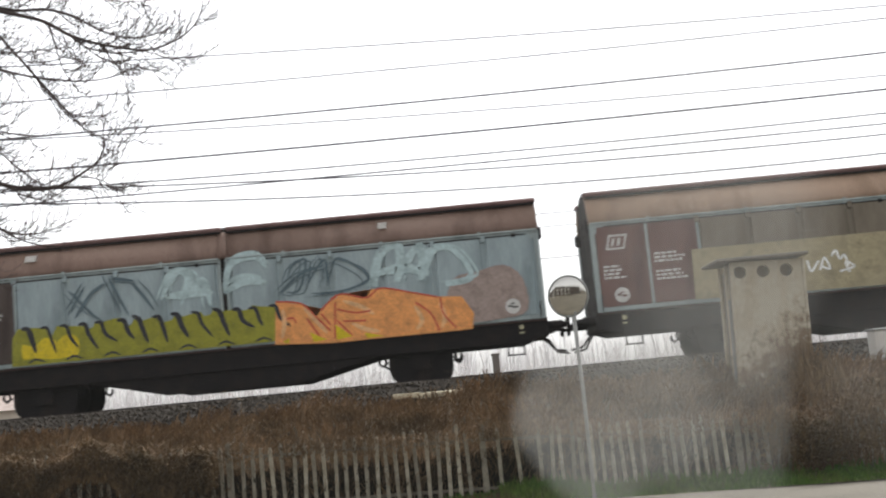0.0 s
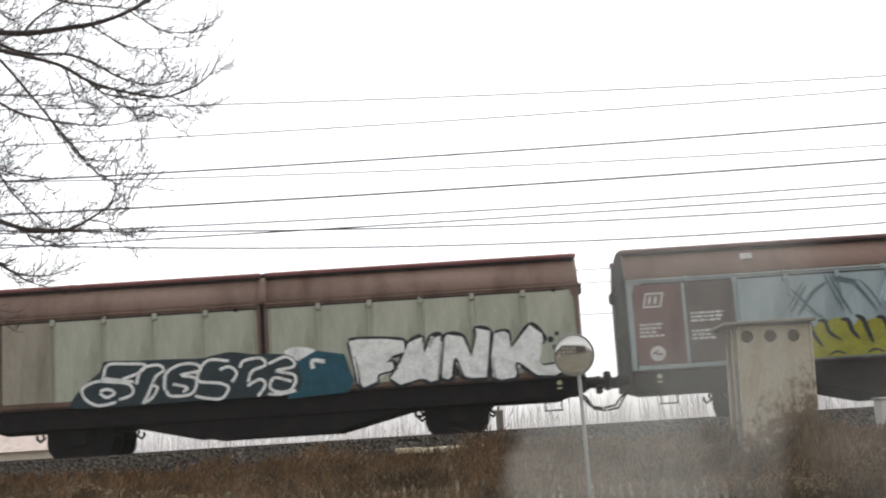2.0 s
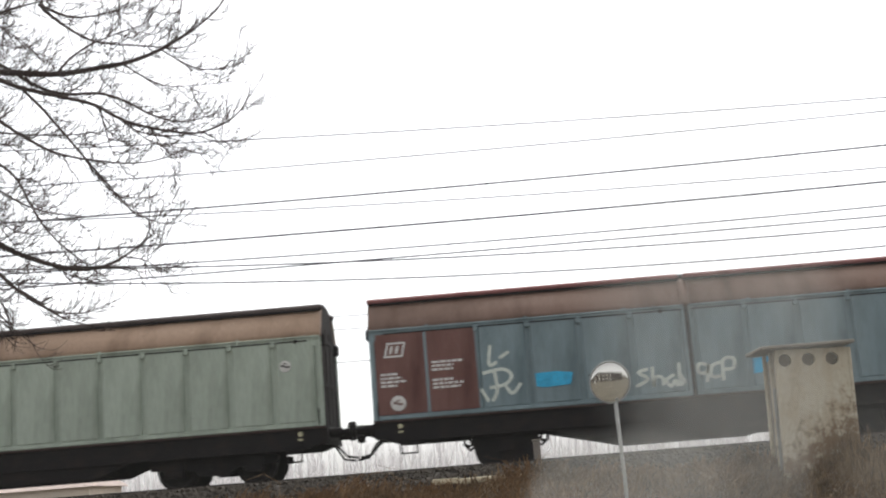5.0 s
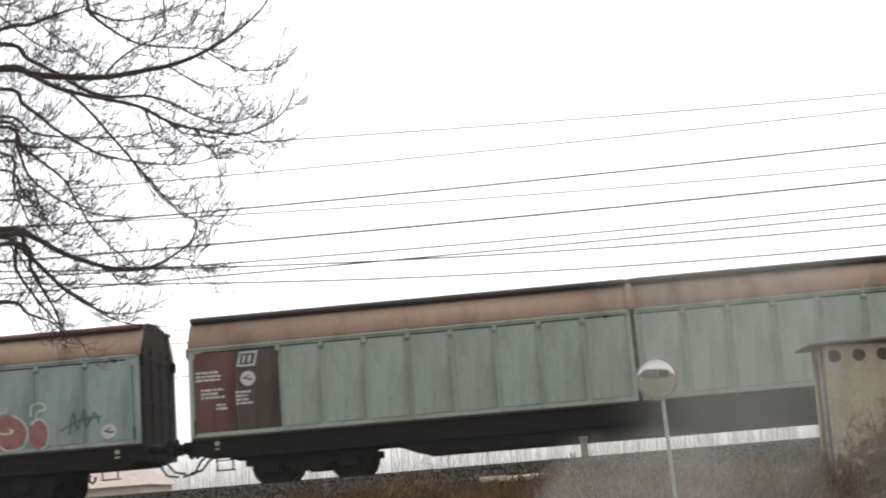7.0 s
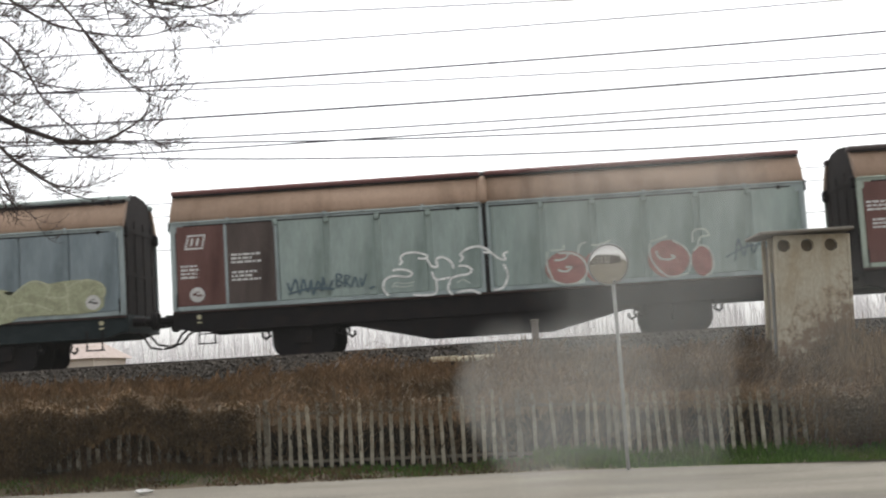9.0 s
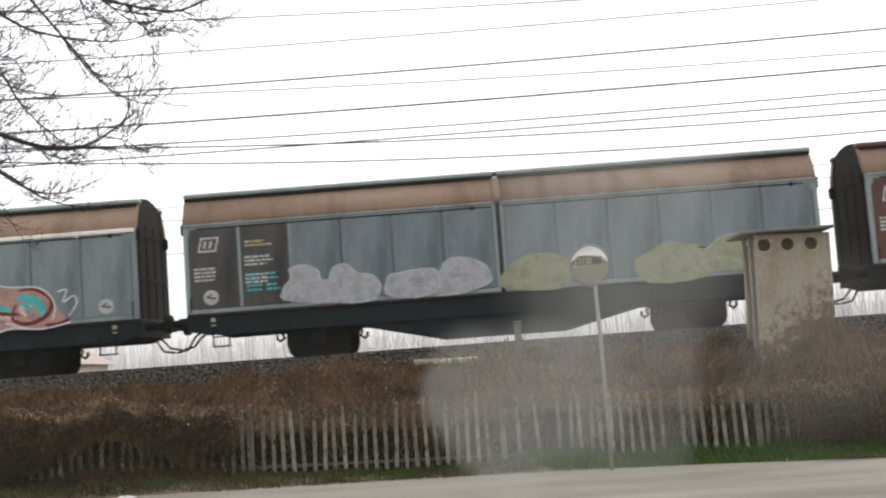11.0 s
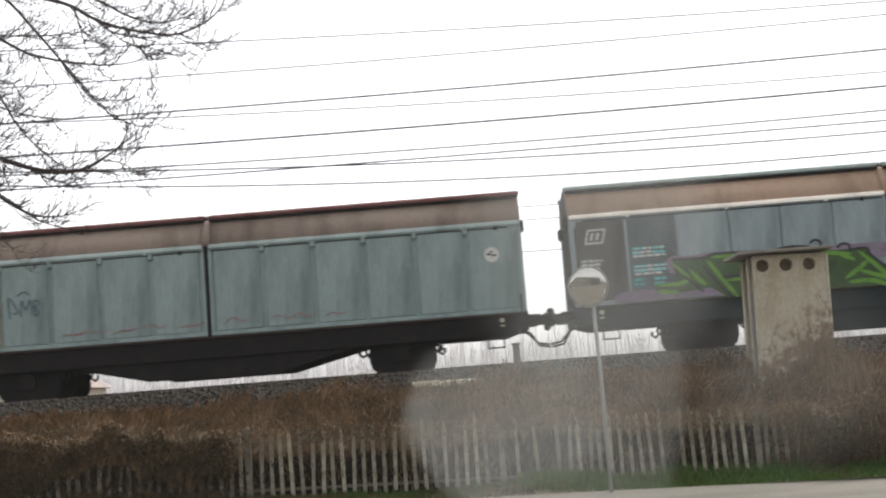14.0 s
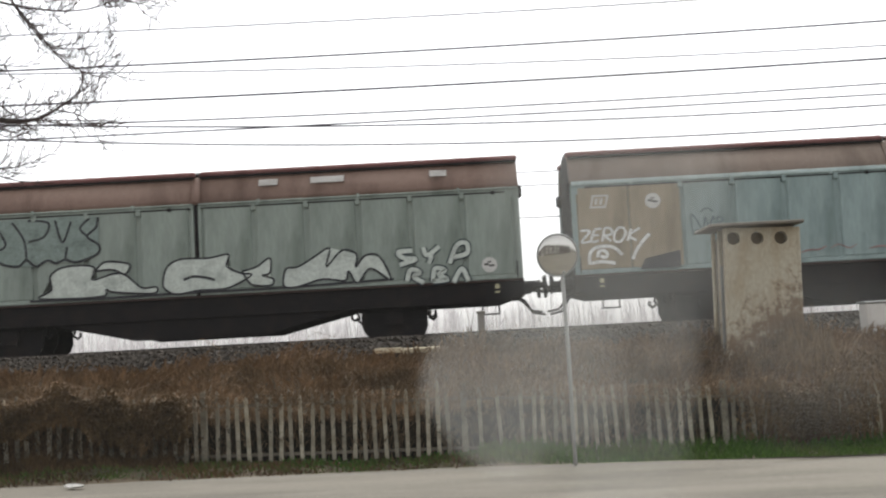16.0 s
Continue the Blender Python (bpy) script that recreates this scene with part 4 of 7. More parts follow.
# red and white
g = WAGONS["red"]
rng = random.Random(41)
marks(g, seed=4)
right_emblem(g)
bm = bmesh.new()
ribbon(bm, tag_line(rng, -4.5, -3.5, 1.4, 1.7, 4), 0.05)
ribbon(bm, [(-4.5, 1.4), (-4.0, 1.5), (-3.45, 1.45)], 0.05)
ribbon(bm, [(5.5, 1.5), (5.6, 2.0), (5.7, 1.6), (5.85, 2.05), (5.9, 1.65), (6.1, 1.95), (6.2, 1.7)], 0.04)
ribbon(bm, [(5.3, 1.6), (5.75, 1.8), (6.25, 1.85)], 0.035)
graffiti(g, bm, "spray_shade", "small dark tags")
bm = bmesh.new()
for x, z, rx, rz in ((1.77, 1.59, 0.48, 0.38), (2.48, 1.58, 0.33, 0.36), (4.04, 1.65, 0.46, 0.42), (4.79, 1.57, 0.25, 0.35)):
    area(bm, [(x + rx * math.cos(0.7 * i), z + rz * math.sin(0.7 * i)) for i in range(9)])
graffiti(g, bm, "spray_brick", "dull red graffiti patches")
bm = bmesh.new()
ribbon(bm, [(1.61, 1.92), (1.83, 1.93), (2.04, 1.85), (2.18, 1.7), (2.22, 1.52), (2.15, 1.35), (1.99, 1.24), (2.16, 1.28)], 0.042, 1)
ribbon(bm, [(1.36, 1.97), (1.34, 1.67), (1.45, 1.32)], 0.042, 1)
ribbon(bm, [(1.51, 1.77), (1.74, 1.8), (1.83, 1.91)], 0.042, 1)
ribbon(bm, [(1.57, 1.56), (1.74, 1.51), (1.88, 1.6), (1.74, 1.61)], 0.042, 1)
ribbon(bm, [(1.44, 2.0), (1.71, 2.01), (1.74, 2.1)], 0.042, 1)
ribbon(bm, [(2.05, 1.89), (2.08, 2.07), (2.24, 2.14)], 0.042, 1)
ribbon(bm, [(2.35, 2.07), (2.54, 2.06), (2.77, 2.14)], 0.042, 1)
ribbon(bm, [(2.29, 1.65), (2.45, 1.76), (2.66, 1.74), (2.81, 1.6), (2.82, 1.41), (2.69, 1.28)], 0.042, 1)
ribbon(bm, [(1.45, 1.32), (1.74, 1.22), (2.16, 1.26)], 0.042, 1)
ribbon(bm, [(3.65, 2.07), (3.8, 2.08), (4.03, 2.16)], 0.042, 1)
ribbon(bm, [(3.66, 2.03), (3.63, 1.77), (3.74, 1.5), (4.03, 1.25), (4.45, 1.3)], 0.042, 1)
ribbon(bm, [(3.77, 1.84), (3.84, 1.68), (4.03, 1.63), (4.18, 1.68), (4.09, 1.73)], 0.042, 1)
ribbon(bm, [(4.15, 2.05), (4.41, 1.88), (4.53, 1.61), (4.45, 1.34)], 0.042, 1)
ribbon(bm, [(4.6, 1.98), (4.63, 2.23), (4.87, 2.26), (4.96, 2.12), (4.78, 2.09), (4.7, 1.92)], 0.042, 1)
ribbon(bm, [(4.6, 1.79), (4.73, 1.9), (4.88, 1.87), (4.99, 1.72), (5.02, 1.5), (4.96, 1.3), (4.83, 1.22)], 0.042, 1)
graffiti(g, bm, "spray_silver", "thin white graffiti outlines")
flow("spray_white", "thin white graffiti figures", 1, 0.05,
     [(-2.24, 1.22), (-2.35, 1.38), (-2.31, 1.57), (-2.11, 1.66), (-1.82, 1.62), (-1.69, 1.68), (-1.78, 1.76), (-1.98, 1.80), (-2.13, 1.78)],
     [(-1.97, 1.90), (-1.90, 1.97), (-1.94, 2.04), (-1.84, 2.14), (-1.59, 2.16), (-1.34, 2.08), (-1.37, 2.01), (-1.55, 2.02)],
     [(-1.35, 2.01), (-1.23, 1.82), (-1.11, 1.82), (-1.13, 1.97), (-0.98, 2.01), (-0.81, 1.90), (-0.75, 1.74)],
     [(-1.24, 1.70), (-1.16, 1.52), (-0.83, 1.55)],
     [(-1.16, 1.50), (-1.17, 1.23), (-1.40, 1.18), (-1.69, 1.21)],
     [(-0.81, 1.15), (-0.90, 1.28), (-0.83, 1.50), (-0.68, 1.57), (-0.43, 1.60), (-0.35, 1.69), (-0.47, 1.78), (-0.64, 1.79)],
     [(-0.61, 1.88), (-0.53, 1.98), (-0.58, 2.05), (-0.40, 2.17), (-0.15, 2.20), (0.04, 2.11), (0.06, 2.05), (-0.08, 2.07)],
     [(0.09, 2.06), (0.28, 1.90), (0.42, 1.87), (0.38, 1.99), (0.48, 2.04)],
     [(0.37, 1.77), (0.45, 1.52), (0.33, 1.25), (0.11, 1.20)],
     [(-0.71, 1.20), (-0.41, 1.23), (-0.19, 1.14)], taper=False)
flow("spray_silver", "small white marks", 1, 0.025,
     [(-0.69, 1.42), (-0.56, 1.48), (-0.40, 1.38)],
     [(-2.15, 1.39), (-2.07, 1.51), (-1.88, 1.47), (-1.65, 1.50)],
     [(-2.12, 1.44), (-1.88, 1.40), (-1.68, 1.43)], taper=False)
flow("spray_shade", "small dark tag", 1, 0.045,
     [(-3.40, 1.49), (-3.39, 1.77), (-3.27, 1.73), (-3.36, 1.64), (-3.26, 1.57), (-3.39, 1.49)],
     [(-3.21, 1.48), (-3.20, 1.73), (-3.10, 1.70), (-3.18, 1.60), (-3.08, 1.47)],
     [(-3.06, 1.47), (-2.98, 1.69), (-2.92, 1.46)],
     [(-2.86, 1.68), (-2.83, 1.48), (-2.72, 1.75)],
     [(-2.67, 1.42), (-2.53, 1.45)], taper=False)

# clouds
g = WAGONS["cloud"]
rng = random.Random(51)
marks(g, seed=5, dark="charcoal")
right_emblem(g)
lettering(g, -5.75, 2.7, 0.6, 2, 71, "spray_tan")
for z in (1.95, 1.7):
    lettering(g, -5.75, z, 0.36, 2, int(z * 70), "spray_aqua", pitch=0.1)
    lettering(g, -5.3, z, 0.34, 2, int(z * 60), "spray_aqua", pitch=0.1)
bm = bmesh.new()
area(bm, [(-4.92, 1.33), (-4.93, 1.61), (-4.72, 1.83), (-4.77, 2.03), (-4.42, 2.10), (-4.11, 1.93), (-4.10, 1.73), (-3.80, 1.71), (-3.69, 1.50), (-3.76, 1.20)], 0, True)
area(bm, [(-3.89, 1.72), (-3.78, 1.99), (-3.48, 2.05), (-3.26, 1.84), (-2.90, 1.75), (-2.74, 1.48), (-2.95, 1.20), (-3.63, 1.19)], 0, True)
area(bm, [(-2.64, 1.30), (-2.57, 1.68), (-2.30, 1.76), (-1.79, 1.81), (-1.45, 1.75), (-1.45, 1.32), (-2.01, 1.17)], 0, True)
area(bm, [(-1.42, 1.66), (-1.22, 1.96), (-0.83, 2.00), (-0.42, 1.83), (-0.26, 1.59), (-0.32, 1.38), (-0.99, 1.20), (-1.50, 1.20)], 0, True)
graffiti(g, bm, "spray_cloud", "cloud-like sprayed letters")
flow("spray_silver", "pale cloud outlines", 1.5, 0.036,
     [(-4.92, 1.33), (-4.93, 1.61), (-4.72, 1.83), (-4.77, 2.03), (-4.42, 2.10), (-4.11, 1.93), (-4.10, 1.73), (-3.80, 1.71), (-3.69, 1.50), (-3.76, 1.20)],
     [(-3.89, 1.72), (-3.78, 1.99), (-3.48, 2.05), (-3.26, 1.84), (-2.90, 1.75), (-2.74, 1.48), (-2.95, 1.20), (-3.63, 1.19)],
     [(-2.64, 1.30), (-2.57, 1.68), (-2.30, 1.76), (-1.79, 1.81), (-1.45, 1.75), (-1.45, 1.32), (-2.01, 1.17)],
     [(-1.42, 1.66), (-1.22, 1.96), (-0.83, 2.00), (-0.42, 1.83), (-0.26, 1.59), (-0.32, 1.38), (-0.99, 1.20), (-1.50, 1.20)],
     [(-4.71, 1.59), (-4.44, 1.74), (-4.20, 1.64)],
     [(-3.52, 1.54), (-3.25, 1.65), (-3.05, 1.51)],
     [(-1.22, 1.49), (-0.87, 1.55), (-0.63, 1.40)], taper=False)
bm = bmesh.new()
area(bm, [(-0.06, 1.36), (0.06, 1.65), (0.39, 1.88), (0.79, 1.98), (1.31, 1.91), (1.52, 1.71), (1.39, 1.16), (0.20, 1.19)], 0, True)
area(bm, [(2.95, 1.60), (3.32, 1.83), (3.67, 2.01), (4.18, 1.95), (4.60, 1.81), (4.68, 1.46), (4.51, 1.16), (3.24, 1.11)], 0, True)
graffiti(g, bm, "spray_straw", "straw-coloured sprayed letters")
bm = bmesh.new()
area(bm, [(4.09, 1.32), (4.28, 1.87), (4.55, 1.77), (5.00, 2.04), (5.35, 1.98), (5.79, 2.03), (6.27, 2.02), (6.65, 1.89), (6.67, 1.63), (6.51, 1.29), (5.15, 1.27)], 0, True)
graffiti(g, bm, "spray_straw", "straw-coloured sprayed letters")
flow("spray_lemon_pale", "thin straw outlines", 1.5, 0.04,
     [(4.28, 1.87), (4.47, 1.60), (4.31, 1.30)],
     [(4.55, 1.77), (5.00, 2.06), (5.39, 1.95), (5.34, 1.67)],
     [(5.38, 1.67), (5.82, 1.68), (5.79, 1.99)],
     [(5.85, 1.34), (5.87, 1.86), (6.27, 2.02), (6.65, 1.89), (6.67, 1.63), (6.35, 1.69), (6.44, 1.86)],
     [(4.45, 1.51), (4.98, 1.56), (5.50, 1.36)], taper=False)

# green, then pink and aqua
g = WAGONS["green"]
rng = random.Random(61)
marks(g, seed=6, dark="charcoal")
right_emblem(g)
for z, n in ((2.35, 2), (1.95, 2), (1.65, 2)):
    lettering(g, -5.78, z, 0.36, n, int(z * 100), "spray_aqua", pitch=0.1)
    lettering(g, -5.34, z, 0.34, n, int(z * 90), "spray_aqua", pitch=0.1)
area(bm := bmesh.new(), patch(rng, -5.0, 0.2, 1.75, 2.12, 0.5, 0.08))
area(bm, patch(rng, -6.2, -3.3, 1.2, 1.4, 0.5, 0.05))
graffiti(g, bm, "spray_purple", "dull purple sprayed haze")
bm = bmesh.new()
area(bm, [(-4.91, 2.05), (-4.33, 2.04), (-4.07, 2.11), (-3.56, 2.11), (-2.92, 2.10), (-2.73, 2.04), (-2.54, 2.12), (-2.28, 2.15), (-1.77, 2.07), (-1.27, 1.99), (-1.01, 2.00), (-0.63, 1.98), (-0.39, 1.73), (-0.04, 1.38), (0.16, 1.22), (-0.56, 1.13), (-1.32, 1.16), (-1.71, 1.12), (-2.59, 1.17), (-3.49, 1.14), (-3.74, 1.12), (-4.11, 1.38), (-4.82, 1.31), (-5.33, 1.35), (-5.34, 1.55), (-4.87, 1.58), (-4.79, 1.76)], 1, False)
graffiti(g, bm, "spray_moss", "mid-green letter ground")
bm = bmesh.new()
area(bm, [(-3.83, 1.94), (-3.26, 1.84), (-3.18, 1.56), (-3.69, 1.66)], 1.6, False)
area(bm, [(-2.70, 2.02), (-2.40, 1.78), (-2.55, 1.51), (-2.76, 1.73)], 1.6, False)
area(bm, [(-1.85, 1.85), (-1.26, 1.74), (-1.41, 1.42), (-1.86, 1.58)], 1.6, False)
area(bm, [(-4.75, 1.89), (-4.54, 1.79), (-4.61, 1.65), (-4.73, 1.73)], 1.6, False)
area(bm, [(-2.17, 1.91), (-1.94, 1.87), (-2.05, 1.72), (-2.24, 1.69)], 1.6, False)
area(bm, [(-0.50, 1.65), (-0.23, 1.37), (-0.54, 1.45), (-0.63, 1.61)], 1.6, False)
area(bm, [(-3.47, 1.40), (-3.03, 1.30), (-3.10, 1.20), (-3.42, 1.20)], 1.6, False)
graffiti(g, bm, "spray_forest", "dark gaps between the letters")
flow("spray_green", "bright green angular letters", 2.2, 0.1,
     [(-4.91, 1.98), (-4.61, 1.63), (-4.81, 1.52), (-5.32, 1.52)],
     [(-4.54, 1.81), (-4.38, 1.60), (-4.21, 1.44)],
     [(-4.14, 1.99), (-3.85, 1.56), (-3.54, 1.13)],
     [(-4.04, 2.05), (-3.43, 2.06), (-2.97, 2.08)],
     [(-3.25, 1.96), (-2.95, 1.60), (-2.57, 1.18)],
     [(-3.75, 1.51), (-3.08, 1.52), (-2.77, 1.35), (-2.38, 1.18)],
     [(-3.07, 1.69), (-2.57, 1.52), (-2.25, 1.15)],
     [(-2.35, 2.10), (-1.91, 1.98), (-1.53, 1.95), (-0.94, 1.89)],
     [(-1.85, 1.95), (-1.80, 1.65), (-1.47, 1.41)],
     [(-2.34, 1.61), (-2.05, 1.70), (-1.69, 1.45), (-1.55, 1.24)],
     [(-2.22, 1.46), (-1.77, 1.15)],
     [(-1.27, 1.94), (-0.88, 1.74)],
     [(-0.79, 1.93), (-0.52, 1.68), (-0.17, 1.33), (0.13, 1.17)],
     [(-1.15, 1.34), (-0.79, 1.57), (-0.63, 1.70)],
     [(-0.82, 1.51), (-0.36, 1.35), (-0.02, 1.22)],
     [(-1.09, 1.26), (-0.55, 1.26), (-0.16, 1.10)],
     [(-5.32, 1.38), (-4.80, 1.32)])
flow("spray_black", "thin dark letter edges", 3.4, 0.05,
     [(-4.91, 2.07), (-4.27, 2.05), (-3.94, 2.12), (-2.93, 2.10)],
     [(-2.75, 1.59), (-2.80, 1.92), (-2.54, 2.12), (-2.02, 2.14), (-1.74, 2.05)],
     [(-1.84, 2.19), (-1.72, 2.26), (-1.60, 2.18), (-1.66, 2.07), (-1.80, 2.10)],
     [(-1.25, 2.04), (-1.16, 2.12), (-0.99, 2.10), (-0.98, 1.98)],
     [(-1.01, 1.97), (-0.61, 1.99), (-0.49, 1.78), (0.14, 1.29)],
     [(-4.24, 1.87), (-3.86, 1.34), (-3.64, 1.11)],
     [(-3.35, 1.84), (-3.02, 1.47), (-2.65, 1.14)],
     [(-4.70, 1.69), (-4.29, 1.30)],
     [(-2.44, 1.58), (-2.06, 1.62), (-1.74, 1.32)],
     [(-3.84, 1.59), (-3.27, 1.58), (-2.90, 1.41)], taper=False)
bm = bmesh.new()
area(bm, [(0.15, 1.18), (0.14, 2.01), (0.36, 2.14), (1.01, 2.06), (1.63, 2.16), (2.76, 2.13), (3.45, 1.99), (4.06, 2.08), (4.83, 2.02), (5.15, 1.80), (5.24, 1.53), (5.14, 1.24), (5.58, 1.21), (4.95, 1.10), (3.06, 1.16), (1.49, 1.08)], 0, False)
graffiti(g, bm, "spray_pink", "pink letter ground")
flow("spray_cream", "pale letter lines", 2, 0.10,
     [(0.25, 1.53), (0.63, 1.28), (1.41, 1.31)],
     [(0.29, 1.39), (0.80, 1.18), (1.47, 1.19)],
     [(1.86, 1.47), (2.38, 1.62), (2.65, 1.45)],
     [(1.67, 1.20), (2.28, 1.20), (2.91, 1.32)],
     [(2.72, 1.32), (3.24, 1.47), (3.85, 1.15)],
     [(2.90, 1.44), (3.58, 1.27), (3.94, 1.25)],
     [(4.10, 1.30), (4.53, 1.20), (4.99, 1.34)],
     [(4.63, 1.39), (4.46, 1.59), (4.74, 1.62)],
     [(1.18, 1.84), (1.57, 1.84)],
     [(3.56, 1.66), (4.02, 1.43), (4.37, 1.37)])
flow("spray_maroon", "maroon letter bands", 3, 0.10,
     [(0.31, 1.83), (0.64, 1.58), (1.17, 1.59), (1.54, 1.73)],
     [(0.20, 1.69), (0.64, 1.41), (1.44, 1.42)],
     [(0.36, 2.04), (1.01, 2.05), (1.71, 2.06)],
     [(1.77, 1.44), (2.12, 1.56), (2.40, 1.49), (2.75, 1.60)],
     [(1.68, 1.32), (2.20, 1.32), (2.74, 1.42)],
     [(2.34, 1.95), (2.75, 2.06), (3.46, 1.98)],
     [(2.80, 1.57), (3.26, 1.69), (3.95, 1.32)],
     [(3.52, 2.04), (3.88, 2.07), (3.97, 1.83)],
     [(3.43, 1.78), (3.86, 1.55), (4.47, 1.46)],
     [(4.42, 1.99), (4.83, 2.00), (5.18, 1.74), (5.06, 1.40), (4.62, 1.23), (4.28, 1.38), (4.38, 1.71)],
     [(5.00, 1.19), (5.30, 1.17), (5.59, 1.29)],
     [(1.70, 1.93), (1.71, 1.63), (1.85, 1.40)],
     [(1.43, 1.61), (1.52, 1.26), (1.23, 1.15)])
bm = bmesh.new()
area(bm, [(0.21, 1.95), (0.36, 2.03), (1.67, 2.00), (1.69, 1.88), (0.67, 1.88), (1.02, 1.71), (0.86, 1.58), (0.48, 1.72)], 4, False)
area(bm, [(1.75, 1.92), (2.01, 2.01), (2.33, 1.96), (2.09, 1.77), (1.99, 1.47), (1.82, 1.65)], 4, False)
area(bm, [(2.55, 1.86), (2.75, 1.98), (3.42, 1.92), (3.40, 1.80), (2.91, 1.79), (2.73, 1.54), (2.59, 1.59)], 4, False)
area(bm, [(3.59, 1.87), (3.88, 1.77), (4.22, 1.61), (4.26, 1.51), (3.94, 1.57)], 4, False)
area(bm, [(4.32, 1.86), (4.57, 1.92), (4.91, 1.81), (5.08, 1.54), (4.94, 1.36), (4.85, 1.60), (4.64, 1.71)], 4, False)
area(bm, [(4.40, 1.74), (4.60, 1.71), (4.82, 1.51), (4.72, 1.48)], 4, False)
graffiti(g, bm, "spray_aqua", "aqua letter bands")
flow("spray_white", "white letter border", 5, 0.036,
     [(0.17, 1.78), (0.12, 2.06), (0.32, 2.18), (1.01, 2.08), (1.63, 2.19), (2.32, 2.11), (2.76, 2.16), (3.45, 2.03), (3.89, 2.16), (4.23, 2.09), (4.84, 2.05), (5.15, 1.84), (5.26, 1.56), (5.18, 1.28)],
     [(0.19, 1.20), (0.80, 1.08), (1.49, 1.11), (2.36, 1.09), (3.06, 1.16), (3.83, 1.08), (4.27, 1.16), (4.95, 1.10), (5.60, 1.21)],
     [(5.33, 1.91), (5.54, 1.95), (5.45, 1.68), (5.70, 1.80), (5.75, 1.61), (5.57, 1.36)], taper=False)

# ochre panel
g = WAGONS["ochre"]
logo(g, -6.75, 2.62, 0.36)
emblem(g, -5.35, 2.72, M["charcoal"])
emblem(g, 6.45, 2.5, M["charcoal"])
flow("spray_white", "white tag", 1, 0.05,
     [(-6.98, 2.13), (-6.78, 2.11), (-6.98, 1.88), (-6.78, 1.89)],
     [(-6.68, 2.14), (-6.76, 1.89), (-6.60, 1.90)],
     [(-6.71, 2.02), (-6.59, 2.02)],
     [(-6.67, 2.15), (-6.53, 2.16)],
     [(-6.52, 1.87), (-6.45, 2.15), (-6.31, 2.14), (-6.31, 2.03), (-6.47, 2.00)],
     [(-6.44, 1.99), (-6.33, 1.87)],
     [(-6.14, 2.16), (-6.24, 2.04), (-6.24, 1.87), (-6.11, 1.86), (-6.00, 2.02), (-6.04, 2.15), (-6.15, 2.16)],
     [(-5.87, 2.12), (-5.96, 1.86)],
     [(-5.68, 2.13), (-5.91, 1.98), (-5.77, 1.86)], taper=False)
flow("spray_white", "white tag flourish", 1, 0.07,
     [(-5.87, 1.45), (-5.78, 1.64), (-5.59, 1.88), (-5.47, 1.99)],
     [(-6.82, 1.38), (-6.81, 1.61), (-6.66, 1.75), (-6.38, 1.76), (-6.22, 1.69), (-6.10, 1.55)],
     [(-6.64, 1.53), (-6.61, 1.65), (-6.49, 1.67), (-6.42, 1.58), (-6.50, 1.52), (-6.57, 1.57)],
     [(-6.80, 1.41), (-6.53, 1.43), (-6.26, 1.38)], taper=False)
flow("spray_shade", "small dark tag", 1, 0.036,
     [(-4.51, 1.90), (-4.53, 2.38), (-4.32, 2.04), (-4.47, 2.02)],
     [(-4.27, 1.94), (-4.23, 2.29), (-4.14, 2.08), (-4.04, 2.30), (-4.00, 1.94)],
     [(-3.92, 1.93), (-3.96, 2.27), (-3.82, 2.22), (-3.92, 2.13), (-3.84, 1.99), (-3.94, 1.92)],
     [(-4.32, 2.41), (-4.18, 2.49), (-4.04, 2.41)], taper=False)
area(bm := bmesh.new(), [(-5.72, 1.22), (-5.6, 1.45), (-4.82, 1.6), (-4.82, 1.22)], 0, False)
graffiti(g, bm, "spray_black", "black painted corner")
rng = random.Random(71)
bm = bmesh.new()
for x in (-3.3, -2.9, -2.1, -1.5, -0.6, 0.4, 1.3, 1.9, 2.6):
    u = x + rng.uniform(-0.1, 0.1)
    ribbon(bm, [(u, 1.42 + rng.uniform(-0.05, 0.05)), (u + 0.2, 1.5 + rng.uniform(-0.06, 0.06)), (u + 0.42, 1.44), (u + 0.6, 1.52)], rng.uniform(0.015, 0.05), taper=True)
graffiti(g, bm, "spray_rose", "faint reddish marks")

# bubble letters
g = WAGONS["last"]
rng = random.Random(81)
right_emblem(g)
bm, bo = bmesh.new(), bmesh.new()


def bubble(c, corner=False):
    """A filled bubble letter with its outline."""
    area(bm, c, 1, not corner)
    ribbon(bo, c + c[:1] if corner else c, 0.045, 2, closed=not corner)


bubble([(-3.47, 1.28), (-3.22, 1.46), (-3.24, 1.76), (-2.98, 1.94), (-2.52, 1.97), (-2.25, 1.89), (-2.31, 1.64), (-1.83, 1.75), (-1.56, 1.69), (-1.24, 1.41), (-0.92, 1.41), (-0.99, 1.27), (-1.83, 1.34), (-2.02, 1.41), (-2.14, 1.26)])
bubble([(-2.25, 1.82), (-2.02, 2.02), (-1.49, 1.94), (-1.59, 1.73), (-1.87, 1.84)], True)
bubble([(-0.76, 1.55), (-0.65, 1.85), (-0.34, 1.99), (0.27, 1.98), (0.69, 2.04), (0.65, 1.78), (0.95, 1.61), (1.18, 1.58), (1.05, 1.47), (0.61, 1.29), (0.0, 1.28), (-0.46, 1.22), (-0.73, 1.35)])
bubble([(0.98, 1.65), (1.3, 1.73), (1.6, 1.91), (1.59, 1.58), (1.42, 1.54), (1.66, 1.44), (1.6, 1.31), (1.22, 1.33), (1.08, 1.47)], True)
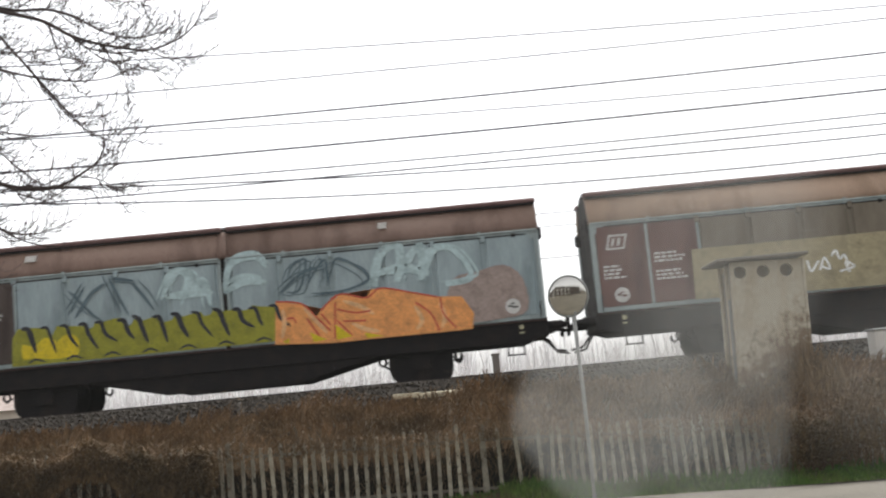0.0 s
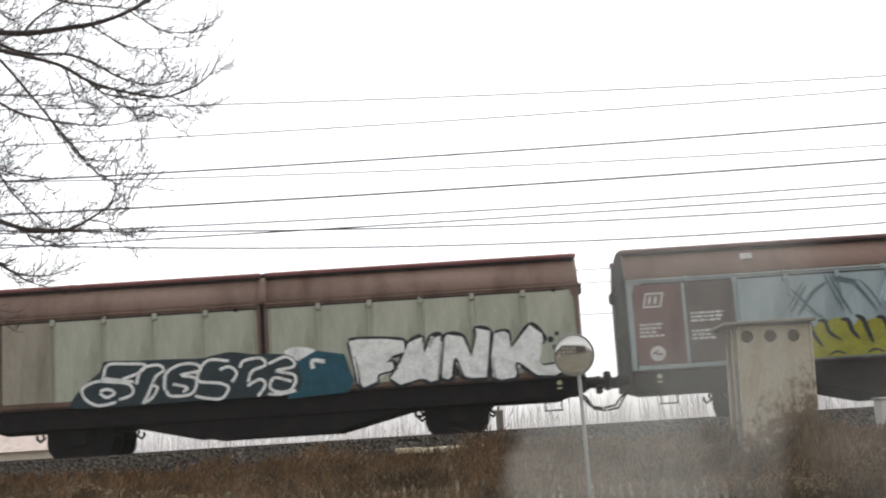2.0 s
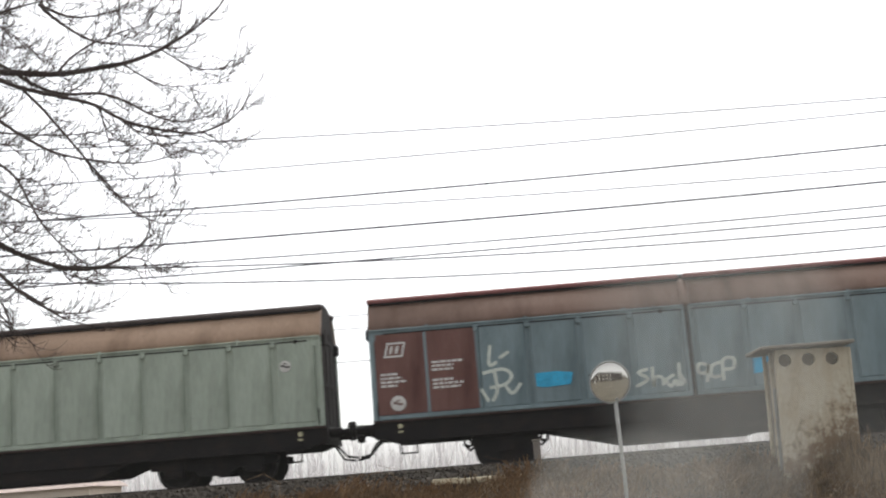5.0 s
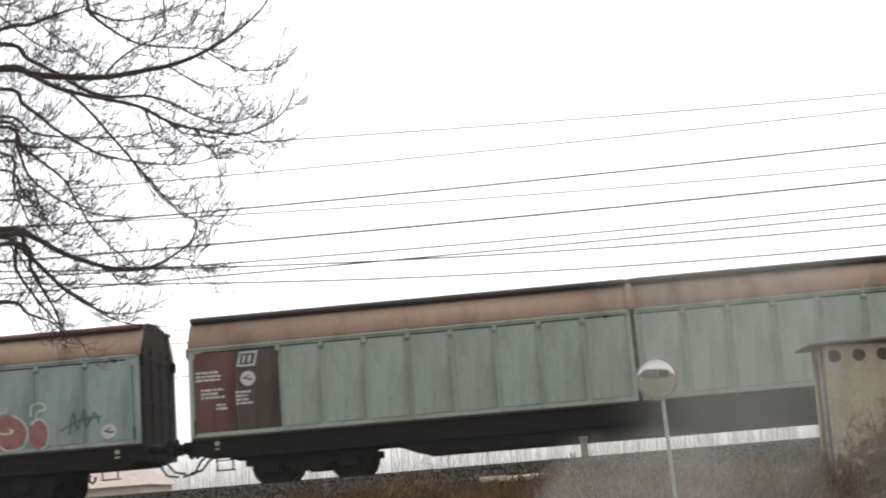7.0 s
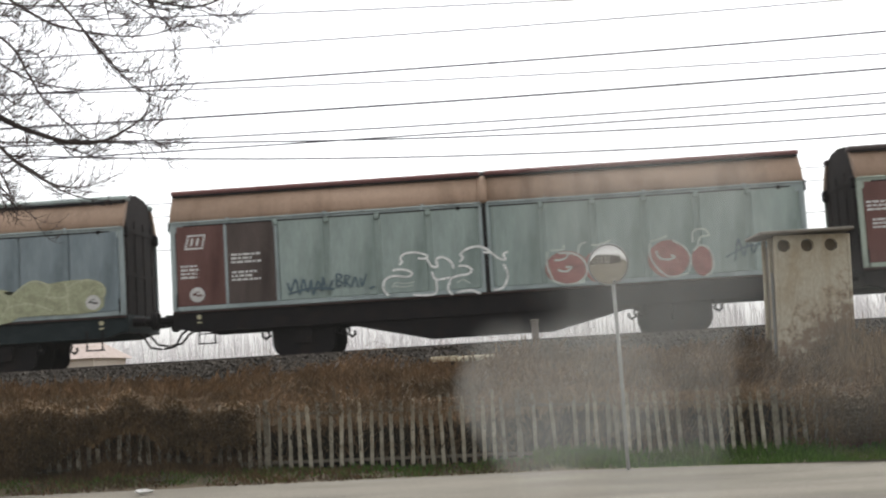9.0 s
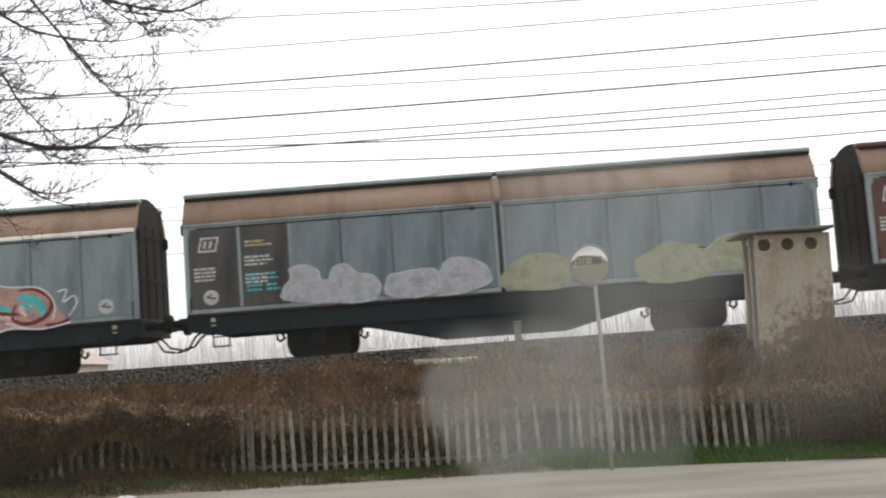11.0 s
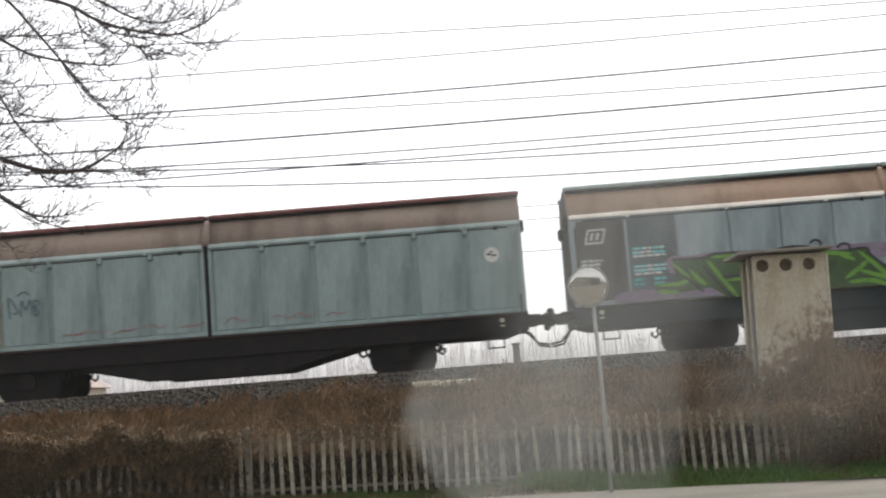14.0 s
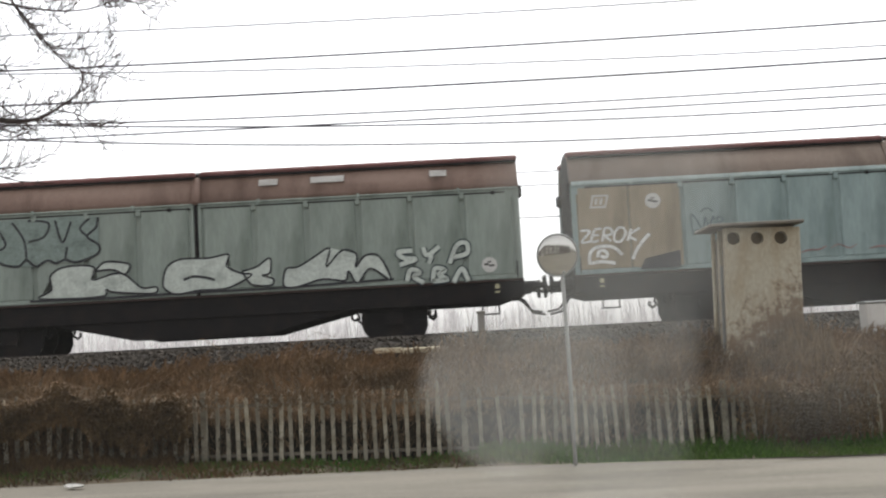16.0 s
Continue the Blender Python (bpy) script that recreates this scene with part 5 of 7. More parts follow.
bubble([(1.87, 1.37), (1.95, 1.65), (2.21, 1.68), (2.56, 1.87), (2.92, 2.06), (2.84, 1.65), (3.19, 1.99), (3.51, 1.89), (3.48, 1.61), (3.7, 1.85), (4.01, 1.81), (4.24, 1.28), (3.8, 1.56), (3.5, 1.25), (3.32, 1.53), (3.23, 1.32), (2.75, 1.38), (2.18, 1.24), (1.92, 1.25)], True)
ribbon(bo, [(-0.31, 1.53), (-0.11, 1.59), (0.15, 1.56), (0.38, 1.49)], 0.06, 2)
ribbon(bo, [(-3.7, 1.24), (-2.0, 1.22), (-0.2, 1.24), (1.9, 1.24), (4.3, 1.3)], 0.05, 0.5)
top = [(-4.45, 2.4), (-4.35, 2.12), (-3.95, 2.02), (-3.75, 2.15), (-3.55, 2.0), (-3.3, 2.12), (-3.1, 2.05), (-2.9, 2.12), (-2.65, 2.05), (-2.2, 2.2), (-2.15, 2.4), (-2.4, 2.6), (-2.2, 2.8), (-2.15, 3.02), (-2.6, 3.08), (-3.4, 3.06), (-4.4, 3.04)]
area(bg := bmesh.new(), top, 0, False)
graffiti(g, bg, "spray_grey", "greyish letter fill")
ribbon(bo, top[:14], 0.055, 1)
for row in (((-3.75, 2.15), (-3.8, 2.6), (-4.05, 3.0)), ((-4.4, 2.9), (-4.2, 2.5), (-4.5, 2.35)), ((-3.7, 2.55), (-3.35, 2.65), (-3.25, 2.95), (-3.7, 3.02)), ((-3.1, 3.0), (-2.95, 2.5), (-2.75, 2.95)), ((-2.9, 2.12), (-2.85, 2.4)), ((-2.4, 2.6), (-2.55, 2.8), (-2.35, 3.0))):
    ribbon(bo, list(row), 0.05, 1)
graffiti(g, bm, "spray_silver", "pale bubble letters")
graffiti(g, bo, "spray_black", "black letter outlines")
flow("spray_ink", "dark letter edges", 1, 0.16,
     [(4.74, 1.90), (4.42, 1.88), (4.56, 1.74), (4.82, 1.71), (4.45, 1.60)],
     [(4.98, 1.96), (5.06, 1.78), (5.33, 1.96)],
     [(5.16, 1.79), (5.09, 1.59)],
     [(5.55, 1.57), (5.72, 1.96), (5.93, 2.01), (5.94, 1.78), (5.64, 1.71)],
     [(4.59, 1.23), (4.68, 1.48), (4.89, 1.41), (4.74, 1.33), (4.96, 1.18)],
     [(5.16, 1.20), (5.22, 1.48), (5.44, 1.43), (5.29, 1.34), (5.48, 1.23), (5.16, 1.20)],
     [(5.61, 1.15), (5.81, 1.45), (5.94, 1.16)], taper=False)
flow("spray_silver", "small pale letters", 2.2, 0.1,
     [(4.74, 1.90), (4.42, 1.88), (4.56, 1.74), (4.82, 1.71), (4.45, 1.60)],
     [(4.98, 1.96), (5.06, 1.78), (5.33, 1.96)],
     [(5.16, 1.79), (5.09, 1.59)],
     [(5.55, 1.57), (5.72, 1.96), (5.93, 2.01), (5.94, 1.78), (5.64, 1.71)],
     [(4.59, 1.23), (4.68, 1.48), (4.89, 1.41), (4.74, 1.33), (4.96, 1.18)],
     [(5.16, 1.20), (5.22, 1.48), (5.44, 1.43), (5.29, 1.34), (5.48, 1.23), (5.16, 1.20)],
     [(5.61, 1.15), (5.81, 1.45), (5.94, 1.16)], taper=False)
# pasted labels on the sloping shoulders
for key, x, w in (("last", 1.4, 0.42), ("last", 2.55, 0.75), ("last", 5.2, 0.38), ("splash", -4.5, 0.26), ("splash", 3.55, 0.2)):
    bm = bmesh.new()
    q = [(x, -HALF + 0.085, EAVE_Z + 0.37), (x + w, -HALF + 0.085, EAVE_Z + 0.37), (x + w, -HALF + 0.195, EAVE_Z + 0.52), (x, -HALF + 0.195, EAVE_Z + 0.52)]
    bm.faces.new([bm.verts.new(p) for p in q])
    bmesh.ops.solidify(bm, geom=bm.faces[:], thickness=0.02)
    part("paper_label", bm, M["white_paint"], WAGONS[key], "pale pasted label")


# ---- fence of concrete pickets ----
def picket_mesh(kind):
    rng = random.Random(kind)
    h, w, t = 1.0 + 0.06 * rng.uniform(-1, 1), 0.028, 0.02
    bm = prism(bmesh.new(), [(-w, 0), (w, 0), (w * 0.95, h - 0.05), (w * 0.4, h), (-w * 0.4, h), (-w * 0.95, h - 0.05)], -t, t)
    return mesh_of(bm, "picket", M["picket"])


def sunk(x):
    """The fence has settled towards the kiosk."""
    return tilt(x) - 0.01 * x - 0.04 * max(0.0, min(x, 7.0) - 1.5)


def fence():
    f = thing("picket_fence", "weathered pale concrete picket fence at the bank's foot", "fence", at=(0, FENCE_Y, 0))
    rng = random.Random(8)
    kinds = [picket_mesh(k) for k in range(9)]
    posts = [-14.8 + 3.755 * i for i in range(9)]
    x = -14.6
    while x < 15.0:
        if min(abs(x - p) for p in posts) > 0.09 and rng.random() > 0.02:
            p = part("picket", rng.choice(kinds), None, f, at=(x, rng.uniform(-0.012, 0.012), sunk(x) + 0.08 + rng.uniform(-0.03, 0.02)))
            p.rotation_euler = (rng.uniform(-0.03, 0.03), rng.gauss(0, 0.026), rng.uniform(-0.1, 0.1))
        x += 0.152
    for px in posts:
        bm = prism(bmesh.new(), [(-0.045, -0.2), (0.045, -0.2), (0.042, 1.04), (0.02, 1.07), (-0.02, 1.07), (-0.042, 1.04)], -0.04, 0.04)
        part("post", bm, M["picket"], f, at=(px, 0, sunk(px) + 0.05))
    for z, use in ((0.11, M["fence_rail"]), (0.82, M["fence_rail"])):
        for p0, p1 in zip(posts, posts[1:]):
            bm = bmesh.new()
            q = [bm.verts.new((x, y, z + dz + sunk(x) + 0.05)) for x in (p0, p1) for y in (0.022, 0.055) for dz in (0, 0.045)]
            for i in ((0, 1, 3, 2), (4, 6, 7, 5), (0, 4, 5, 1), (2, 3, 7, 6), (0, 2, 6, 4), (1, 5, 7, 3)):
                bm.faces.new([q[k] for k in i])
            part("rail", bm, use, f)
    return f


fence()


# ---- concrete relay kiosk on the bank ----
def kiosk():
    x0, x1, y0, y1, z0, z1 = 4.72 - 5.3, 5.967 - 5.3, 0.0, 1.0, 0.0, 2.07
    k = thing("concrete_kiosk", "stained pale concrete kiosk with three round vents", "kiosk", at=(5.3, 21.0, 1.30))
    k.rotation_euler = (0, radians(1.9), 0)  # it leans a little
    # front wall with three round holes
    bm = bmesh.new()
    t = 0.08
    hole_z, r = 1.89, 0.108
    vents = (-0.447, -0.05, 0.345)
    xs = [x0 + 0.02, -0.25, 0.147, x1 - 0.06]
    for d, flip in ((y0, False), (y0 + t, True)):
        rows = []
        for i in range(3):
            cx = vents[i]
            a, b, lo, hi = xs[i], xs[i + 1], 1.6, z1
            n = 24
            ring, rim = [], []
            for j in range(n):
                u, v = math.cos(2 * math.pi * j / n), math.sin(2 * math.pi * j / n)
                m = 1 / max(abs(u), abs(v))
                sx, sz = u * m, v * m
                ring.append(bm.verts.new((cx + r * u, d, hole_z + r * v)))
                rim.append(bm.verts.new((cx + (sx * (b - cx) if sx > 0 else sx * (cx - a)), d, hole_z + (sz * (hi - hole_z) if sz > 0 else sz * (hole_z - lo)))))
            for j in range(n):
                q = (ring[j], ring[(j + 1) % n], rim[(j + 1) % n], rim[j])
                bm.faces.new(q if flip else q[::-1])
            rows.append(ring)
        if not flip:
            front = rows
    for p, q in zip(front, rows):
        for j in range(24):
            bm.faces.new((p[j], p[(j + 1) % 24], q[(j + 1) % 24], q[j]))
    box(bm, xs[0], xs[-1], y0, y0 + t, z0, 1.6)
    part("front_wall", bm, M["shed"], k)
    for x, y in ((x0 - 0.03, y0 - 0.01), (x1 - 0.06, y0 - 0.01), (x0 - 0.03, y1 - 0.1), (x1 - 0.06, y1 - 0.1)):
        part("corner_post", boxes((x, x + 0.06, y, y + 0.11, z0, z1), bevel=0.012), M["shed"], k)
    # Side walls take the darker roof grey to paint in the recess shade.
    for x in (x0 + 0.03, x1 - 0.06):
        part("side_wall", boxes((x, x + 0.05, y0 + 0.10, y1 - 0.08, z0, z1 - 0.12)), M["roof_slab"], k)
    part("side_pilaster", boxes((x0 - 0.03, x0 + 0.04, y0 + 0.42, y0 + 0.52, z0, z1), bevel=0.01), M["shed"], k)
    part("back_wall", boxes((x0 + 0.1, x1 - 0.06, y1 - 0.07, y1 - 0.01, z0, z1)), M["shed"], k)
    bm = bmesh.new()
    box(bm, -0.87, 0.70, y0 - 0.18, y1 + 0.15, 0, 0.055, 0.012)
    for v in bm.verts:
        v.co.z += z1 + 0.05 * (v.co.x + 0.87) / 1.57 + 0.002
    part("roof_slab", bm, M["roof_slab"], k, "thin grey overhanging roof slab")
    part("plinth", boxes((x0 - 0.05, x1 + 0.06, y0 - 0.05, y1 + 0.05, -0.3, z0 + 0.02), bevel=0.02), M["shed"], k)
    for cx in vents:
        part("vent", lathe_y(bmesh.new(), [(r * 0.98, y0 + 0.10), (r * 0.98, y0 + 0.12)], 20, cx, hole_z), M["shed_dark"], k, "dark round vent")
    bm = bmesh.new()
    box(bm, x0 - 0.06, x0 - 0.02, y0 + 0.2, y0 + 0.24, -0.05, 1.45)
    part("conduit", bm, M["galvanised"], k)
    return k


kiosk()
cab = thing("trackside_cabinet", "pale grey trackside cabinet on the ballast edge", "cabinet", at=(7.88, 22.5, 1.45))
part("body", boxes((-0.40, 0.40, -0.2, 0.2, 0, 0.58), bevel=0.02), M["white_paint"], cab)
part("lid", boxes((-0.43, 0.43, -0.23, 0.23, 0.58, 0.62), bevel=0.01), M["galvanised"], cab)
part("door", boxes((-0.34, 0.34, -0.212, -0.198, 0.06, 0.54), bevel=0.004), M["white_paint"], cab)
stub = thing("marker_stub", "short grey concrete marker between the tracks", "marker post", at=(0.79, 26.6, 1.80))
part("shaft", boxes((-0.075, 0.075, -0.06, 0.06, 0, 0.56), bevel=0.012), M["sleeper"], stub)
part("cap", boxes((-0.095, 0.095, -0.08, 0.08, 0.56, 0.61), bevel=0.012), M["roof_slab"], stub)

duct = thing("cable_duct", "pale concrete cable duct lids along the ballast", "cable duct", at=(0, 22.66, 1.66))
lid = mesh_of(boxes((-0.245, 0.245, -0.14, 0.14, -0.06, 0.035), bevel=0.01), "lid", M["cable_lid"])
lid_rng = random.Random(3)
for i in range(5):
    o = part("lid", lid, None, duct, at=(-1.02 + 0.5 * i, lid_rng.uniform(-.02, .02), 0.01 - 0.008 * i + lid_rng.uniform(-.01, .01)))
    o.rotation_euler = (lid_rng.uniform(-.05, .05), lid_rng.uniform(-.03, .03), lid_rng.uniform(-.04, .04))

# ---- traffic mirror on a pole ----
mirror = thing("traffic_mirror", "round convex traffic mirror on a thin grey pole", "traffic mirror", at=(1.555, 16.75, 0))
part("pole", tube(bmesh.new(), [(0.07, 0.06, -0.2), (0.07, 0.06, 1.5), (0.05, 0.06, 2.62)], 0.026, 12), M["pole_grey"], mirror, smooth=True)
part("bracket", boxes((-0.03, 0.09, 0.02, 0.09, 2.52, 2.66), bevel=0.01), M["galvanised"], mirror)
glass = bpy.data.materials.new("mirror_glass")
glass.use_nodes = True
gb = glass.node_tree.nodes["Principled BSDF"]
gb.inputs["Base Color"].default_value, gb.inputs["Metallic"].default_value, gb.inputs["Roughness"].default_value = (0.55, 0.53, 0.49, 1), 1.0, 0.10
dish = part("mirror_face", lathe_y(bmesh.new(), [(0.272, 0.0), (0.268, -0.006), (0.22, -0.0195), (0.16, -0.0335), (0.09, -0.043), (0.03, -0.047), (0.004, -0.0475)], 40), glass, mirror, "convex mirror glass", smooth=True)
dish.location, dish.rotation_euler = (0.0, 0.0, 2.765), (radians(6.5), 0, radians(10))
rim = part("mirror_rim", lathe_y(bmesh.new(), [(0.05, 0.06), (0.2, 0.045), (0.285, 0.02), (0.29, -0.005), (0.272, -0.012), (0.27, 0.0)], 40), M["galvanised"], mirror, "grey rim and back shell", smooth=True)
rim.location, rim.rotation_euler = dish.location, dish.rotation_euler


# ---- overhead wires ----
ENDS = []


def wire(label, y, r, left, mid, right, drop=()):
    """A sagging line through three points of x and z, carried on past both ends."""
    (a, za), (b, zb), (c, zc) = left, mid, right
    k2 = ((zc - zb) / (c - b) - (zb - za) / (b - a)) / (c - a)
    k1 = (zb - za) / (b - a)

    def z(x):
        return za + k1 * (x - a) + k2 * (x - a) * (x - b)
    lo, hi = -18.5, 18.5
    ENDS.append((y, z(lo), z(hi)))
    pts = [(lo + (hi - lo) * i / 40, y, z(lo + (hi - lo) * i / 40)) for i in range(41)]
    w = mesh_thing("overhead_wire", tube(bmesh.new(), pts, r, 6), M["wire"], label, "wire", "overhead line wires")
    for x in drop:
        part("clamp", boxes((x - 0.02, x + 0.02, y - 0.02, y + 0.02, z(x) - 0.022, z(x) + 0.026), bevel=0.006), M["wire"], w)
    return w


wire("thin pale feeder wire above the railway", 33, 0.0175, (-6.24, 11.53), (3.22, 11.25), (12.1, 11.12))
wire("thin pale feeder wire above the railway", 33, 0.0175, (-6.6, 10.67), (2.85, 10.65), (12.04, 10.75))
wire("dark carrying wire above the near track", 24.9, 0.019, (-5.02, 7.68), (2.08, 7.68), (8.98, 7.76), (0.2,))
wire("thin pale wire above the far track", 33, 0.0175, (-6.66, 9.48), (2.71, 9.23), (11.82, 9.16))
wire("thick dark contact wire above the near track", 24.9, 0.021, (-5.05, 6.96), (2.01, 6.94), (8.87, 6.99), (-2.1, 4.0))
wire("thin wire above the far track", 29, 0.019, (-5.91, 7.34), (2.28, 7.26), (10.25, 7.31))
wire("sagging carrying wire above the far track", 29, 0.019, (-5.91, 7.19), (2.24, 6.86), (10.18, 6.80))
wire("thin contact wire above the far track", 29, 0.019, (-5.92, 7.07), (2.26, 7.05), (10.22, 7.06))
wire("low thin wire above the far track", 29, 0.019, (-5.93, 6.78), (2.2, 6.39), (10.12, 6.34))
wire("thin wire behind the train", 33, 0.012, (-6.0, 6.36), (0.0, 6.28), (10.0, 6.2))
wire("thin wire behind the train", 33, 0.012, (-6.0, 6.0), (0.0, 5.92), (10.0, 5.85))
wire("thin wire behind the train", 33, 0.012, (-6.0, 5.1), (0.0, 5.05), (10.0, 5.0))


def mast(x, side):
    """The post that carries the wires' ends, with an arm to each."""
    for py, ys in ((26.9, (24.9, 29)), (33.0, (33,))):
        top = max(e[1 + side] for e in ENDS if e[0] in ys) + 0.5
        m = thing("catenary_mast", "grey steel mast carrying the overhead wires", "mast", "overhead line masts", (x, py, 1.2))
        part("post", boxes((-0.11, 0.11, -0.11, 0.11, -0.4, top - 1.2), bevel=0.02), M["galvanised"], m)
        part("footing", boxes((-0.35, 0.35, -0.35, 0.35, -0.5, 0.72), bevel=0.03), M["sleeper"], m)
        for e in ENDS:
            if e[0] in ys and abs(e[0] - py) > 0.5:
                z = e[1 + side] - 1.2
                part("arm", tube(bmesh.new(), [(0, 0, z + 0.25), (0, e[0] - py, z)], 0.03, 8), M["galvanised"], m)


mast(-18.5, 0)
mast(18.5, 1)


# ---- dry growth on the bank, grass on the verge ----
def blades(name, mat, count, seed, spot, size, lean, droop, label, category, wide=(0.008, 0.018)):
    """Curved ribbons of grass or stems, spot(rng) giving x, y and a factor on the length."""
    rng = random.Random(seed)
    verts, faces = [], []
    for _ in range(count):
        x, y, k, *lift = spot(rng)
        z = height(x, y) - 0.04 + (lift[0] if lift else 0.0)
        l = rng.uniform(*size) * k
        a = rng.gauss(lean, 0.55) + 1.6 * noise.noise((x * 1.7, y * 1.7, 9.0))
        dx, dy = math.cos(a), math.sin(a)
        sx, sy = -dy, dx
        w = rng.uniform(*wide)
        up, out = rng.uniform(0.5, 1.0), rng.uniform(0.3, 1.0) * droop
        o = len(verts)
        for i in range(4):
            t = i / 3
            r = out * l * t * t * 0.9
            h = up * l * (t - 0.45 * droop * t * t)
            ww = w * (1 - 0.75 * t)
            for s in (-1, 1):
                verts.append((x + dx * r + s * sx * ww, y + dy * r * 0.6 + s * sy * ww * 0.5, z + h))
        for i in range(3):
            faces.append((o + 2 * i, o + 2 * i + 1, o + 2 * i + 3, o + 2 * i + 2))
    return mesh_thing(name, raw_mesh(name, verts, faces, mat), None, label, category, kind="stuff")


def on_bank(rng):
    x = rng.uniform(-13.5, 13.5)
    y = rng.uniform(18.7, 22.45)
    return x, y, 0.55 + 0.9 * max(0, 0.35 + noise.noise((x * 0.9, y * 1.1, 0)))


def thicket(rng):
    """Brambles: heavy behind the fence on the left, round the kiosk and to the right of it."""
    u = rng.random()
    if u < 0.84:
        x = rng.uniform(-13.5, -3.65)
        y = rng.uniform(18.45, 19.6)
        k = 1.2 + 0.45 * noise.noise((x * 0.9, 0, 0)) - 0.4 * smooth_step(-4.8, -3.6, x)
    elif u < 0.88:
        x, y = rng.uniform(3.6, 9.0), rng.uniform(18.9, 20.9)
        k = 0.6
    else:
        x, y = rng.uniform(3.6, 13.0), rng.uniform(18.45, 19.8)
        k = 0.55 + 0.4 * noise.noise((x * 0.7, 4, 0))
    return x, y, k


def brush(rng):
    """Dead brush that hangs over the fence in clumps, past the mirror and along the far end."""
    if rng.random() < 0.14:
        x = rng.triangular(4.0, 6.2, 5.0) if rng.random() < 0.45 else rng.uniform(4.2, 12.5)
        y = rng.uniform(18.02, 18.38)
        clump = noise.noise((x * 0.9, 6, 0)) + 0.5 * smooth_step(4.1, 4.6, x) * smooth_step(6.0, 5.3, x)
        return x, y, smooth_step(3.8, 4.8, x) * (0.8 + 0.3 * clump), max(0.05, 0.6 + 0.5 * clump) * rng.uniform(0.1, 1.3)
    x = rng.uniform(-13.5, -3.7)
    y = rng.uniform(18.05, 18.38)
    clump = noise.noise((x * 0.8, 8, 0)) + 0.6 * noise.noise((x * 2.3, 3, 0))
    low = max(0.0, 0.42 + 0.5 * clump - 0.5 * smooth_step(-6.2, -7.6, x))
    return x, y, 0.7 + 0.3 * noise.noise((x * 1.3, 1, 0)), low + (0.95 + 0.5 * noise.noise((x * 0.8, 5, 0)) + 0.35 * noise.noise((x * 2.6, 9, 0)) - low) * rng.random() ** 0.8


def tangle(rng):
    """Low dark stems in front of the fence's overgrown end."""
    x = rng.uniform(-13.5, -3.9)
    k = 0.5 + 0.9 * noise.noise((x * 1.1, 14, 0)) + 0.5 * smooth_step(-6.0, -8.0, x)
    return x, rng.uniform(17.95, 18.36), max(0.15, k)


def creeper(rng):
    """Dead growth against the kiosk's front."""
    x = rng.triangular(4.8, 6.4, 5.8)
    return x, rng.uniform(20.45, 20.9), 0.55 + 0.9 * smooth_step(5.0, 5.8, x) * rng.random()


def matted(rng):
    x = rng.uniform(-13.5, -3.7)
    y = rng.uniform(18.5, 19.4)
    return x, y, 0.95 + 0.8 * max(0, noise.noise((x * 1.1, y, 5)))


def overhang(rng):
    x = rng.uniform(-3.8, 5.2)
    return x, rng.uniform(18.5, 18.95), 0.85 + 0.35 * noise.noise((x * 1.4, 3, 0))


def fringe(rng):
    """Grass that has fallen over the fence tops."""
    x = rng.uniform(-3.9, 5.2)
    clump = noise.noise((x * 1.2, 21, 0))
    return x, rng.uniform(18.28, 18.37), 0.8 + 0.7 * clump, rng.uniform(0.78, 1.02) - 0.03 * max(0.0, x)


# Where the dark-coloured growth fills in shade behind the pickets.
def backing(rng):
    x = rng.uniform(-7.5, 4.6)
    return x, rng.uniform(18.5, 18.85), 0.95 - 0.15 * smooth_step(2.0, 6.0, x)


def verge(rng):
    x = rng.uniform(0.2, 13.5) if rng.random() < 0.7 else rng.uniform(-9.5, 0.3)
    y = rng.uniform(edge(x) + 0.08, 18.5)
    return x, y, (0.55 + 0.45 * smooth_step(17.0, 18.2, y)) * (1.0 if x > 0.4 else 0.5) * (0.8 + 0.5 * noise.noise((x * 1.3, 0, 2)))


def dead_verge(rng):
    x = rng.uniform(-13.5, 0.6)
    return x, rng.uniform(17.1, 18.4), 0.6 + 0.5 * noise.noise((x, 7, 0))


blades("dry_grass", M["dry_grass"], 36000, 1, on_bank, (0.25, 0.70), -1.2, 0.9, "dry brown grass on the railway bank", "dry grass", (0.010, 0.026))
blades("fence_overgrowth", M["dry_grass"], 7000, 9, overhang, (0.75, 1.15), -1.57, 0.75, "dry grass hanging over the fence tops", "dry grass", (0.007, 0.016))
blades("fence_fringe", M["dry_grass"], 2200, 16, fringe, (0.12, 0.32), -1.4, 1.5, "dead grass fallen over the fence tops", "dry grass", (0.006, 0.014))
blades("fence_backing", M["shade_bramble"], 22000, 10, backing, (0.5, 0.95), -1.0, 0.5, "growth behind the fence, coloured dark as shade in the gaps", "brambles", (0.012, 0.026))
blades("kiosk_creeper", M["rust_growth"], 3000, 7, creeper, (0.3, 0.8), 1.57, 0.3, "dead brown growth against the kiosk", "dry grass", (0.008, 0.02))
blades("brambles", M["bramble"], 44000, 2, thicket, (0.45, 0.95), -1.4, 0.8, "tangled dark brown brambles over the fence", "brambles", (0.006, 0.016))
blades("matted_growth", M["dry_grass"], 16000, 11, matted, (0.35, 0.8), -0.9, 1.4, "matted dead grass over the fence", "dry grass", (0.008, 0.02))
blades("dead_brush", M["dead_brush"], 25000, 12, brush, (0.30, 0.70), -1.2, 1.5, "tangled brown dead brush over the fence", "brush", (0.008, 0.018))
